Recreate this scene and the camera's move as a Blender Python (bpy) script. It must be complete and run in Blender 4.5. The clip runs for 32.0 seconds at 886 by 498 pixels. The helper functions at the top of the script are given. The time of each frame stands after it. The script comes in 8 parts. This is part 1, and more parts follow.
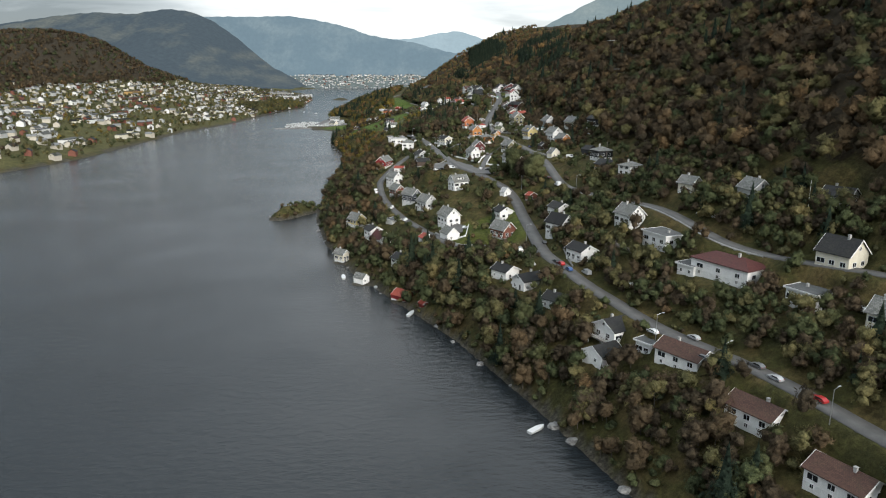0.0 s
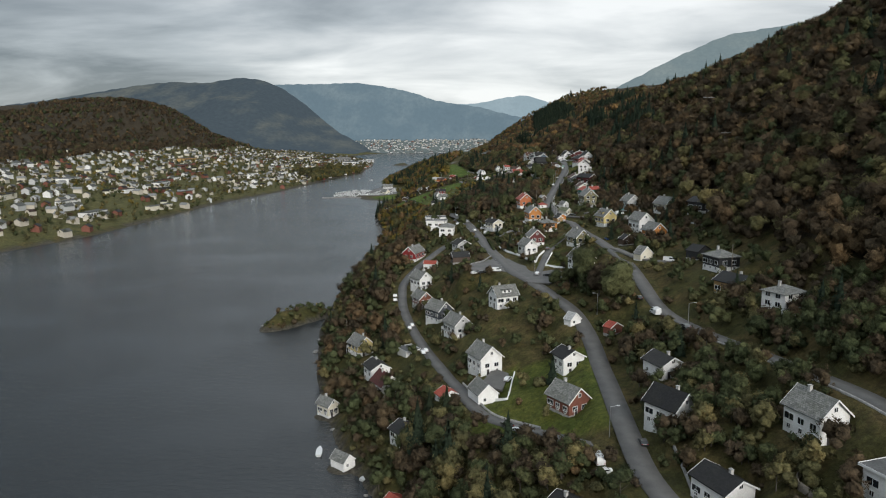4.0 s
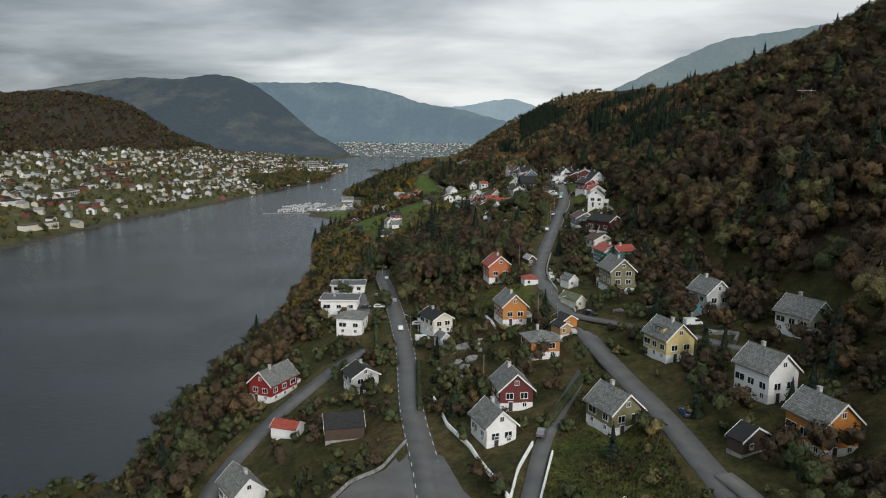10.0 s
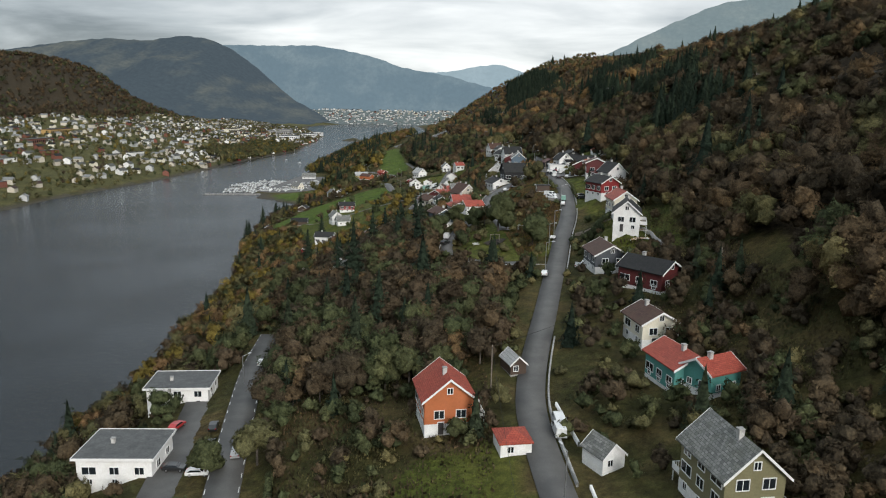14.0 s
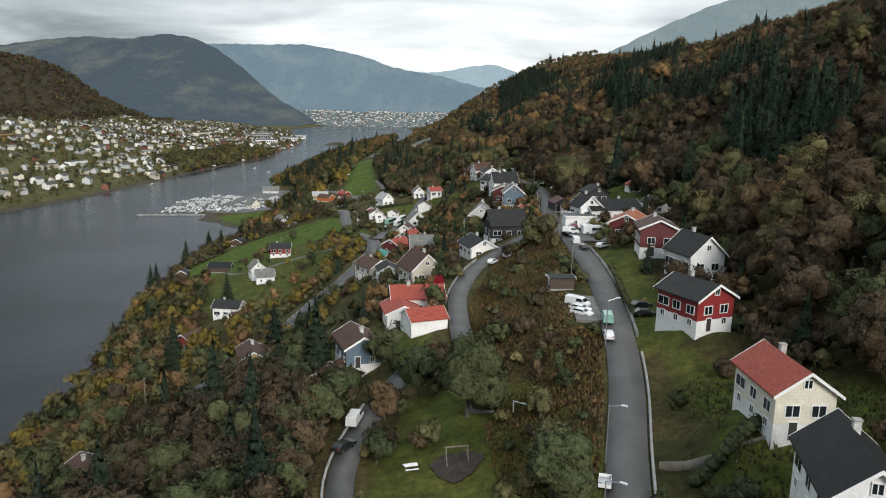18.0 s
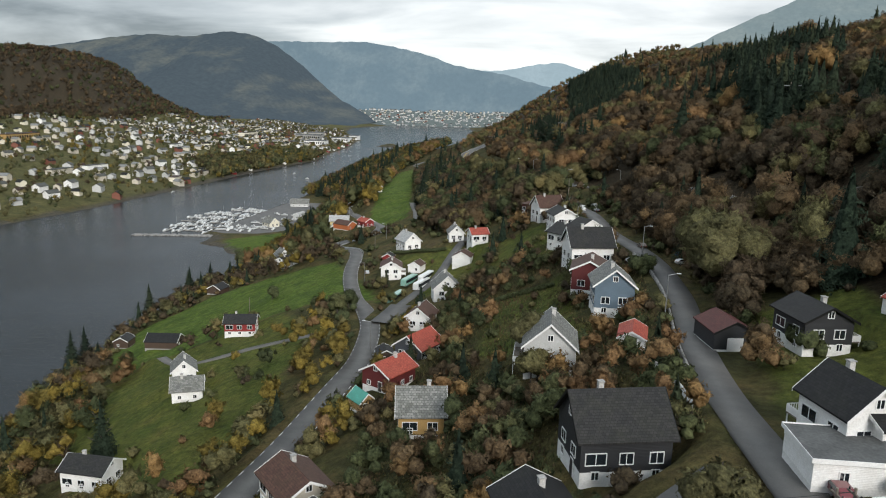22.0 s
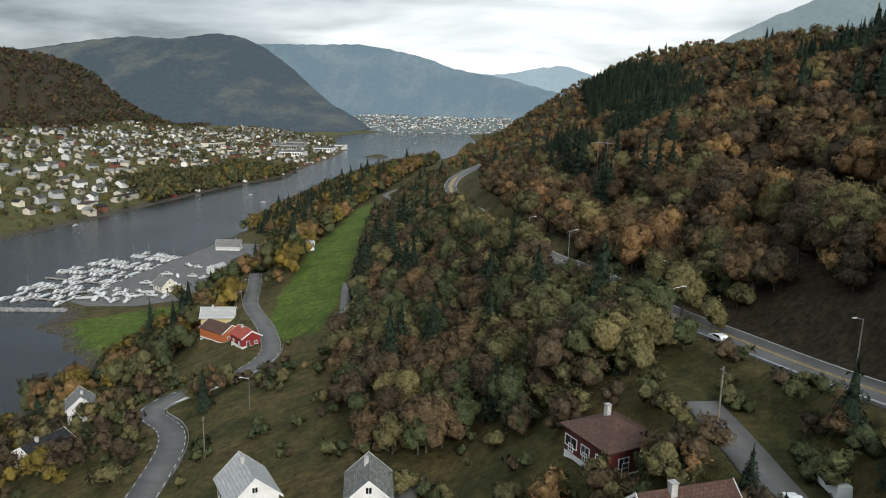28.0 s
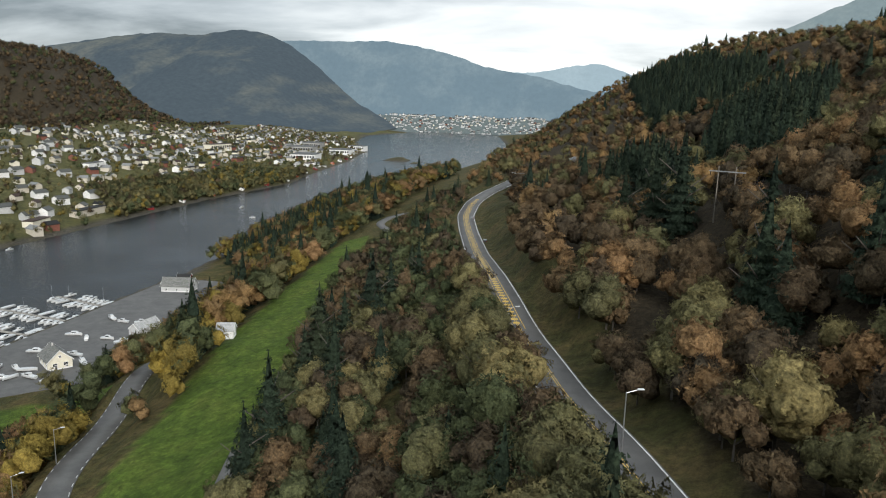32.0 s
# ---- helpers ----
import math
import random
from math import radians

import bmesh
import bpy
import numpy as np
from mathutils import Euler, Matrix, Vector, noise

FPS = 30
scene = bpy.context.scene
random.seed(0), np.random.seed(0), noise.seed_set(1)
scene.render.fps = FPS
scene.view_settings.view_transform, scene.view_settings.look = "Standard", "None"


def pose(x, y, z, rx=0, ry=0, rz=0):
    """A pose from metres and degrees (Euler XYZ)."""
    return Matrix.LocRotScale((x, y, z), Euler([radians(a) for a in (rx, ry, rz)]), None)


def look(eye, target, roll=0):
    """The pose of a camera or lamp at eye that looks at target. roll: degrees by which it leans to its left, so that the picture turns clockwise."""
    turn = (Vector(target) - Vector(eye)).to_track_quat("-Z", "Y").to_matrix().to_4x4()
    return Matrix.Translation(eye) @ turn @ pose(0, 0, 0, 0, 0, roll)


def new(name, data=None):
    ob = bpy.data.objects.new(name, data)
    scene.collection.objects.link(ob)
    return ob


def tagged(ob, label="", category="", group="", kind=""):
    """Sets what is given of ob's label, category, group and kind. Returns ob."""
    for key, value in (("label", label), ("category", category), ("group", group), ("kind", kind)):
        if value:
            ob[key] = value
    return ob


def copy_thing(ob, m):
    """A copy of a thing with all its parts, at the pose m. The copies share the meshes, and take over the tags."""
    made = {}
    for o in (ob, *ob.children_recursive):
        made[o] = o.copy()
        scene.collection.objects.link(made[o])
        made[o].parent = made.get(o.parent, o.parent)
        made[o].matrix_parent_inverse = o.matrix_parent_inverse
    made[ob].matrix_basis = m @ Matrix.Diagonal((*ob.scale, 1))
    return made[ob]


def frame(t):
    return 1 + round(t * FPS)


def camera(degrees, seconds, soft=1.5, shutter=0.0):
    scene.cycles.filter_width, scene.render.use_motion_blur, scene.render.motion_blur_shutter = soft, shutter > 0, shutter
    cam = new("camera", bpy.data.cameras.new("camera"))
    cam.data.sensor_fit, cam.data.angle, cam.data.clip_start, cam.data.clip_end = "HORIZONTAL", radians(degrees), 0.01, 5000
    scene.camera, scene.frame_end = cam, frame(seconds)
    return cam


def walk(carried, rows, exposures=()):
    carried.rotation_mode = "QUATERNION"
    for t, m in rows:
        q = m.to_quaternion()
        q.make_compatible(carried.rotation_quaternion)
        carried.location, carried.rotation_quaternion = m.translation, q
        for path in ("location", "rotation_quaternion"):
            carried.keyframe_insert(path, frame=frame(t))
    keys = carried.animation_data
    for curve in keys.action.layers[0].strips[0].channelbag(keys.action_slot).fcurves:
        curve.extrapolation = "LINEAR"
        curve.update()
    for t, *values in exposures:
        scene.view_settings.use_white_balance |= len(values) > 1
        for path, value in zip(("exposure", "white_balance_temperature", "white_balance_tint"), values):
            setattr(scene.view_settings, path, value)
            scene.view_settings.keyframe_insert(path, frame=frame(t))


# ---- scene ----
import itertools

cam = camera(64.1, 32.0, 1.1)
METRES, EYE, TILT, LEAN, TURN = 1060.0, 98.5, -14.15, 0.0, 0.0
ROWS = [
    (0.0, 0.0, 0.0, 0.0, 0.0, 0.0, -0.0),
    (0.5, 0.0016, 0.0133, 0.0035, 0.15, 0.13, 0.32),
    (1.0, 0.0034, 0.0284, 0.0076, 0.97, 0.24, 0.34),
    (1.5, 0.0051, 0.0428, 0.0114, 3.18, 0.24, -0.23),
    (2.0, 0.0068, 0.0578, 0.0154, 4.41, 3.88, -0.5),
    (2.5, 0.0077, 0.0718, 0.0186, 4.84, 4.92, -0.64),
    (3.0, 0.0086, 0.0871, 0.0227, 5.16, 4.91, -0.77),
    (3.5, 0.0095, 0.1009, 0.0263, 5.3, 4.92, -0.84),
    (5.5, 0.0126, 0.1616, 0.0423, 5.29, 5.01, -1.15),
    (6.0, 0.0132, 0.1775, 0.0465, 5.22, 5.05, -1.23),
    (6.5, 0.0138, 0.1917, 0.0502, 5.11, 5.09, -1.3),
    (7.0, 0.0144, 0.2077, 0.0546, 4.99, 5.1, -1.4),
    (7.5, 0.015, 0.2224, 0.0587, 4.9, 5.12, -1.42),
    (8.0, 0.0156, 0.2377, 0.0629, 4.73, 5.18, -1.52),
    (8.5, 0.0162, 0.2527, 0.067, 4.61, 5.22, -1.57),
    (9.0, 0.0169, 0.2685, 0.0713, 4.45, 5.25, -1.6),
    (9.5, 0.0174, 0.2827, 0.0749, 4.29, 5.28, -1.65),
    (10.0, 0.0181, 0.2986, 0.0792, 4.12, 5.21, -1.7),
    (10.5, 0.0188, 0.3134, 0.0831, 3.99, 3.86, -1.72),
    (11.0, 0.0195, 0.3288, 0.0874, 3.85, 2.49, -1.75),
    (11.5, 0.0202, 0.3437, 0.0913, 3.69, 2.53, -1.77),
    (12.0, 0.0209, 0.3596, 0.0958, 3.53, 2.56, -1.81),
    (12.5, 0.0217, 0.3739, 0.0997, 3.41, 2.59, -1.83),
    (13.0, 0.0224, 0.3898, 0.104, 3.28, 2.62, -1.84),
    (13.5, 0.0231, 0.4044, 0.1079, 3.15, 2.63, -1.84),
    (14.0, 0.0237, 0.4196, 0.112, 3.0, 2.65, -1.84),
    (14.5, 0.0244, 0.4344, 0.116, 2.88, 2.68, -1.88),
    (16.5, 0.027, 0.4962, 0.1338, 2.48, 2.63, -1.67),
    (17.0, 0.0277, 0.5115, 0.138, 2.37, 2.67, -1.68),
    (17.5, 0.0285, 0.5262, 0.1419, 2.3, 2.7, -1.67),
    (18.0, 0.0292, 0.5419, 0.1461, 2.56, 2.71, -1.83),
    (18.5, 0.0297, 0.556, 0.1499, 4.06, 2.66, -2.38),
    (19.0, 0.0302, 0.5719, 0.1541, 5.45, 2.57, -2.86),
    (19.5, 0.0303, 0.5867, 0.158, 5.89, 2.49, -2.96),
    (20.0, 0.0301, 0.6018, 0.1621, 6.08, 2.46, -3.03),
    (20.5, 0.0297, 0.6167, 0.1659, 6.15, 2.48, -3.05),
    (21.0, 0.0292, 0.6326, 0.1701, 6.91, 2.43, -3.32),
    (21.5, 0.0286, 0.6467, 0.1738, 7.21, 2.42, -3.42),
    (22.0, 0.0278, 0.6625, 0.1781, 7.39, 2.43, -3.4),
    (22.5, 0.0271, 0.6772, 0.1819, 7.51, 2.48, -3.43),
    (23.0, 0.0262, 0.6923, 0.1859, 7.59, 2.54, -3.45),
    (23.5, 0.0254, 0.7068, 0.1897, 7.58, 2.58, -3.46),
    (24.0, 0.0245, 0.7225, 0.1938, 7.6, 2.64, -3.49),
    (24.5, 0.0236, 0.7363, 0.1974, 7.61, 2.67, -3.52),
    (25.0, 0.0226, 0.7519, 0.2015, 7.57, 2.73, -3.54),
    (25.5, 0.0217, 0.7664, 0.2053, 7.54, 2.77, -3.54),
    (26.0, 0.0207, 0.7814, 0.2093, 7.51, 2.8, -3.53),
    (26.5, 0.0197, 0.7958, 0.2131, 7.48, 2.83, -3.51),
    (28.5, 0.0161, 0.8593, 0.2292, 7.55, 2.82, -3.34),
    (29.0, 0.0149, 0.8753, 0.2333, 7.5, 2.82, -3.36),
    (29.5, 0.0138, 0.8901, 0.2372, 7.43, 2.79, -3.36),
    (30.0, 0.0126, 0.9058, 0.2412, 8.2, 2.71, -3.63),
    (30.5, 0.0116, 0.9197, 0.2447, 9.16, 2.66, -3.95),
    (31.0, 0.0101, 0.9352, 0.2487, 9.58, 2.63, -4.1),
    (31.5, 0.0086, 0.9491, 0.2523, 9.76, 2.62, -4.17),
    (32.0, 0.0067, 0.9648, 0.2563, 9.85, 2.61, -4.19),
]
EXPOSURES = [(0.0, 1.0), (1.3, 1.0), (2.4, 0.75), (3.5, 0.62), (6.0, 0.42), (10.0, 0.42), (11.0, 0.62), (14.0, 0.72), (17.0, 0.85), (19.0, 0.86), (28.0, 0.86), (30.0, 0.96), (32.0, 0.94)]
walk(cam, [(t, pose(0, 0, EYE, TILT, LEAN, TURN) @ pose(METRES * x, METRES * y, METRES * z, 90 + pitch, roll, yaw)) for t, x, y, z, yaw, pitch, roll in ROWS], EXPOSURES)

# ---- sky, sun ----
SUN_AZIMUTH, SUN_ELEVATION = 152.0, 26.0
world = bpy.data.worlds.new("overcast_sky")
scene.world = world
world.use_nodes = True
wt = world.node_tree
wt.nodes.clear()


def wnode(kind, **props):
    n = wt.nodes.new(kind)
    for key, value in props.items():
        if key == "op":
            n.operation = value
    return n


def wlink(a, b):
    wt.links.new(a, b)


w_out = wnode("ShaderNodeOutputWorld")
w_coord = wnode("ShaderNodeTexCoord")
w_split = wnode("ShaderNodeSeparateXYZ")
wlink(w_coord.outputs["Generated"], w_split.inputs[0])
w_rise = wnode("ShaderNodeMath", op="MAXIMUM")
w_rise.inputs[1].default_value = 0.0
wlink(w_split.outputs["Z"], w_rise.inputs[0])
w_den = wnode("ShaderNodeMath", op="ADD")
w_den.inputs[1].default_value = 0.16
wlink(w_rise.outputs[0], w_den.inputs[0])
w_px = wnode("ShaderNodeMath", op="DIVIDE")
w_py = wnode("ShaderNodeMath", op="DIVIDE")
wlink(w_split.outputs["X"], w_px.inputs[0])
wlink(w_den.outputs[0], w_px.inputs[1])
wlink(w_split.outputs["Y"], w_py.inputs[0])
wlink(w_den.outputs[0], w_py.inputs[1])
w_plane = wnode("ShaderNodeCombineXYZ")
wlink(w_px.outputs[0], w_plane.inputs[0])
wlink(w_py.outputs[0], w_plane.inputs[1])
w_noise = wnode("ShaderNodeTexNoise")
w_noise.inputs["Scale"].default_value = 1.15
w_noise.inputs["Detail"].default_value = 7.0
w_noise.inputs["Roughness"].default_value = 0.52
w_noise.inputs["Distortion"].default_value = 0.35
w_shift = wnode("ShaderNodeMapping")
w_shift.inputs["Location"].default_value = (0.35, 1.7, 0.0)
w_shift.inputs["Scale"].default_value = (0.75, 1.1, 1.0)
wlink(w_plane.outputs[0], w_shift.inputs[0])
wlink(w_shift.outputs[0], w_noise.inputs["Vector"])
w_sun = wnode("ShaderNodeVectorMath", op="DOT_PRODUCT")
w_sun.inputs[1].default_value = (math.sin(radians(9)) * math.cos(radians(14)), math.cos(radians(9)) * math.cos(radians(14)), math.sin(radians(14)))
wlink(w_coord.outputs["Generated"], w_sun.inputs[0])
w_glow = wnode("ShaderNodeMapRange")
w_glow.inputs["From Min"].default_value = 0.72
w_glow.inputs["From Max"].default_value = 1.0
w_glow.inputs["To Min"].default_value = -0.07
w_glow.inputs["To Max"].default_value = 0.26
w_glow.interpolation_type = "SMOOTHSTEP"
wlink(w_sun.outputs["Value"], w_glow.inputs["Value"])
w_sum = wnode("ShaderNodeMath", op="ADD")
wlink(w_noise.outputs["Fac"], w_sum.inputs[0])
wlink(w_glow.outputs["Result"], w_sum.inputs[1])
w_ramp = wnode("ShaderNodeValToRGB")
stops = w_ramp.color_ramp.elements
stops[0].position, stops[0].color = 0.38, (0.17, 0.195, 0.215, 1)
stops[1].position, stops[1].color = 0.88, (0.84, 0.86, 0.86, 1)
mid = stops.new(0.58)
mid.color = (0.40, 0.435, 0.46, 1)
wlink(w_sum.outputs[0], w_ramp.inputs[0])
w_sky = wnode("ShaderNodeTexSky")
w_sky.sky_type = "NISHITA"
w_sky.sun_disc = False
w_sky.sun_elevation = radians(SUN_ELEVATION)
w_sky.sun_rotation = radians(SUN_AZIMUTH)
w_blue = wnode("ShaderNodeBackground")
w_blue.inputs["Strength"].default_value = 0.06
wlink(w_sky.outputs[0], w_blue.inputs["Color"])
w_cloud = wnode("ShaderNodeBackground")
w_cloud.inputs["Strength"].default_value = 0.8
w_zenith = wnode("ShaderNodeMapRange")
w_zenith.inputs["From Min"].default_value = 0.30
w_zenith.inputs["From Max"].default_value = 0.95
w_zenith.inputs["To Min"].default_value = 0.8
w_zenith.inputs["To Max"].default_value = 2.9
wlink(w_rise.outputs[0], w_zenith.inputs["Value"])
wlink(w_zenith.outputs["Result"], w_cloud.inputs["Strength"])
wlink(w_ramp.outputs[0], w_cloud.inputs["Color"])
w_mix = wnode("ShaderNodeMixShader")
w_mix.inputs[0].default_value = 0.88
wlink(w_blue.outputs[0], w_mix.inputs[1])
wlink(w_cloud.outputs[0], w_mix.inputs[2])
wlink(w_mix.outputs[0], w_out.inputs["Surface"])

sun = new("sun", bpy.data.lights.new("sun", "SUN"))
sun.data.energy, sun.data.angle, sun.data.color = 1.9, radians(30), (1.0, 0.96, 0.90)
az, el = radians(SUN_AZIMUTH), radians(SUN_ELEVATION)
sun.matrix_world = look(Vector((math.sin(az) * math.cos(el), math.cos(az) * math.cos(el), math.sin(el))) * 500, (0, 0, 0))

# ---- materials ----
def material(name):
    m = bpy.data.materials.new(name)
    m.use_nodes = True
    t = m.node_tree
    return m, t, t.nodes["Principled BSDF"]


def noise_node(t, scale, detail=4.0, rough=0.55, vector=None):
    n = t.nodes.new("ShaderNodeTexNoise")
    n.inputs["Scale"].default_value, n.inputs["Detail"].default_value, n.inputs["Roughness"].default_value = scale, detail, rough
    if vector is None:
        vector = t.nodes.new("ShaderNodeNewGeometry").outputs["Position"]
    t.links.new(vector, n.inputs["Vector"])
    return n


def ramp_node(t, source, *stops):
    r = t.nodes.new("ShaderNodeValToRGB")
    e = r.color_ramp.elements
    while len(e) < len(stops):
        e.new(0.5)
    for k, (at, c) in enumerate(stops):
        e[k].position, e[k].color = at, (*c, 1)
    t.links.new(source, r.inputs[0])
    return r.outputs[0]


def mix_node(t, fac, a, b, mode="MIX"):
    n = t.nodes.new("ShaderNodeMix")
    n.data_type, n.blend_type = "RGBA", mode
    for value, slot in ((fac, n.inputs["Factor"]), (a, n.inputs[6]), (b, n.inputs[7])):
        if isinstance(value, (int, float)):
            slot.default_value = value
        elif isinstance(value, tuple):
            slot.default_value = (*value, 1)
        else:
            t.links.new(value, slot)
    return n.outputs[2]


def bump_node(t, source, strength, distance):
    b = t.nodes.new("ShaderNodeBump")
    b.inputs["Strength"].default_value, b.inputs["Distance"].default_value = strength, distance
    t.links.new(source, b.inputs["Height"])
    return b.outputs[0]


def shade(c, k):
    return tuple(min(1.0, v * k) for v in c)


def plain(name, colour, rough=0.8, metal=0.0, grain=6.0, vary=0.18, bump=0.15, distance=0.01, stain=0.6):
    """Paint, plaster, concrete and the like: grain and large stains over one colour."""
    m, t, p = material(name)
    fine, wide = noise_node(t, grain), noise_node(t, stain, 5.0, 0.6)
    a = ramp_node(t, fine.outputs["Fac"], (0.3, shade(colour, 1 - vary)), (0.7, shade(colour, 1 + vary)))
    b = ramp_node(t, wide.outputs["Fac"], (0.35, (1 - 1.3 * vary,) * 3), (0.65, (1.0, 1.0, 1.0)))
    p.inputs["Base Color"].default_value = (*colour, 1)
    t.links.new(mix_node(t, 1.0, a, b, "MULTIPLY"), p.inputs["Base Color"])
    p.inputs["Roughness"].default_value, p.inputs["Metallic"].default_value = rough, metal
    if bump:
        t.links.new(bump_node(t, fine.outputs["Fac"], bump, distance), p.inputs["Normal"])
    return m


def boards(name, colour):
    """Painted timber cladding: horizontal laps 0.16 m high, weathered in patches."""
    m, t, p = material(name)
    g = t.nodes.new("ShaderNodeNewGeometry")
    s = t.nodes.new("ShaderNodeSeparateXYZ")
    t.links.new(g.outputs["Position"], s.inputs[0])
    saw = t.nodes.new("ShaderNodeMath")
    saw.operation = "PINGPONG"
    saw.inputs[1].default_value = 0.085
    t.links.new(s.outputs["Z"], saw.inputs[0])
    fine, wide = noise_node(t, 5.0), noise_node(t, 0.55, 6.0, 0.65)
    a = ramp_node(t, fine.outputs["Fac"], (0.3, shade(colour, 0.86)), (0.7, shade(colour, 1.06)))
    b = ramp_node(t, wide.outputs["Fac"], (0.3, (0.86, 0.85, 0.83)), (0.6, (1.0, 1.0, 1.0)))
    t.links.new(mix_node(t, 1.0, a, b, "MULTIPLY"), p.inputs["Base Color"])
    p.inputs["Roughness"].default_value = 0.62
    t.links.new(bump_node(t, saw.outputs[0], 0.6, 0.25), p.inputs["Normal"])
    return m


def roofing(name, low, high, course, rough=0.7, moss=0.25):
    """Slates or tiles: staggered pieces of uneven colour in courses, with moss and streaks."""
    m, t, p = material(name)
    coord = t.nodes.new("ShaderNodeTexCoord")
    brick = t.nodes.new("ShaderNodeTexBrick")
    brick.inputs["Scale"].default_value = 1.0
    brick.inputs["Brick Width"].default_value, brick.inputs["Row Height"].default_value = course * 1.25, course
    brick.inputs["Mortar Size"].default_value, brick.inputs["Mortar Smooth"].default_value = course * 0.07, 0.3
    brick.inputs["Color1"].default_value, brick.inputs["Color2"].default_value = (*low, 1), (*high, 1)
    brick.inputs["Mortar"].default_value = (*shade(low, 0.55), 1)
    t.links.new(coord.outputs["UV"], brick.inputs["Vector"])
    wide, fine = noise_node(t, 0.45, 6.0, 0.65), noise_node(t, 3.0)
    c = mix_node(t, ramp_node(t, wide.outputs["Fac"], (0.45, (0, 0, 0)), (0.72, (moss, moss, moss))), brick.outputs["Color"], (0.07, 0.075, 0.035))
    c = mix_node(t, 1.0, c, ramp_node(t, fine.outputs["Fac"], (0.3, (0.82, 0.82, 0.82)), (0.7, (1.12, 1.12, 1.12))), "MULTIPLY")
    t.links.new(c, p.inputs["Base Color"])
    p.inputs["Roughness"].default_value = rough
    p.inputs["Specular IOR Level"].default_value = 0.25
    t.links.new(bump_node(t, brick.outputs["Fac"], -0.5, 0.04), p.inputs["Normal"])
    return m


def foliage(name, *colours, lace=0.5, twig=3.0):
    """Leaves: one tone a tree, clumps that break up into fine leaf and twig, letting some light through."""
    m, t, p = material(name)
    g = t.nodes.new("ShaderNodeNewGeometry")

    def stored(key):
        a = t.nodes.new("ShaderNodeAttribute")
        a.attribute_name = key
        return a

    def sums(kind, a, b=None):
        n = t.nodes.new("ShaderNodeMath")
        n.operation = kind
        for k, v in enumerate((a, b)):
            if isinstance(v, (int, float)):
                n.inputs[k].default_value = v
            elif v is not None:
                t.links.new(v, n.inputs[k])
        return n.outputs[0]

    info = t.nodes.new("ShaderNodeObjectInfo")
    tone = sums("FRACT", sums("ADD", stored("tone").outputs["Fac"], info.outputs["Random"]))
    step = 1.0 / max(1, len(colours) - 1)
    base = ramp_node(t, tone, *[(k * step, c) for k, c in enumerate(colours)])
    leaf = ramp_node(t, g.outputs["Random Per Island"], (0.0, (0.86, 0.86, 0.86)), (1.0, (1.14, 1.13, 1.10)))
    fine = noise_node(t, twig, 3.0, 0.65)
    grain = ramp_node(t, fine.outputs["Fac"], (0.34, (0.60, 0.60, 0.62)), (0.5, (0.98, 0.98, 0.98)), (0.66, (1.42, 1.40, 1.32)))
    c = mix_node(t, 1.0, mix_node(t, 1.0, base, leaf, "MULTIPLY"), grain, "MULTIPLY")
    t.links.new(c, p.inputs["Base Color"])
    p.inputs["Roughness"].default_value = 0.9
    p.inputs["Specular IOR Level"].default_value = 0.04
    turn = t.nodes.new("ShaderNodeVectorTransform")
    turn.vector_type, turn.convert_from, turn.convert_to = "NORMAL", "OBJECT", "WORLD"
    t.links.new(stored("puff").outputs["Vector"], turn.inputs[0])
    # the outward normal, ruffled at the size of small branches
    ruffle = noise_node(t, twig * 0.45, 2.0, 0.6)
    off = t.nodes.new("ShaderNodeVectorMath")
    off.operation = "SUBTRACT"
    off.inputs[1].default_value = (0.5, 0.5, 0.5)
    t.links.new(ruffle.outputs["Color"], off.inputs[0])
    add = t.nodes.new("ShaderNodeVectorMath")
    add.operation = "MULTIPLY_ADD"
    t.links.new(off.outputs[0], add.inputs[0])
    add.inputs[1].default_value = (3.2, 3.2, 3.2)
    t.links.new(turn.outputs[0], add.inputs[2])
    unit = t.nodes.new("ShaderNodeVectorMath")
    unit.operation = "NORMALIZE"
    t.links.new(add.outputs[0], unit.inputs[0])
    t.links.new(unit.outputs[0], p.inputs["Normal"])
    tr = t.nodes.new("ShaderNodeBsdfTranslucent")
    t.links.new(c, tr.inputs["Color"])
    mx = t.nodes.new("ShaderNodeMixShader")
    mx.inputs[0].default_value = 0.25
    t.links.new(p.outputs[0], mx.inputs[1])
    t.links.new(tr.outputs[0], mx.inputs[2])
    # gaps between the leaves of the outer clumps
    holes = noise_node(t, twig * 1.1, 2.0, 0.7)
    solid_leaf = sums("MAXIMUM", sums("GREATER_THAN", holes.outputs["Fac"], lace), stored("dense").outputs["Fac"])
    gap = t.nodes.new("ShaderNodeBsdfTransparent")
    cut = t.nodes.new("ShaderNodeMixShader")
    t.links.new(solid_leaf, cut.inputs[0])
    t.links.new(gap.outputs[0], cut.inputs[1])
    t.links.new(mx.outputs[0], cut.inputs[2])
    t.links.new(cut.outputs[0], t.nodes["Material Output"].inputs["Surface"])
    return m


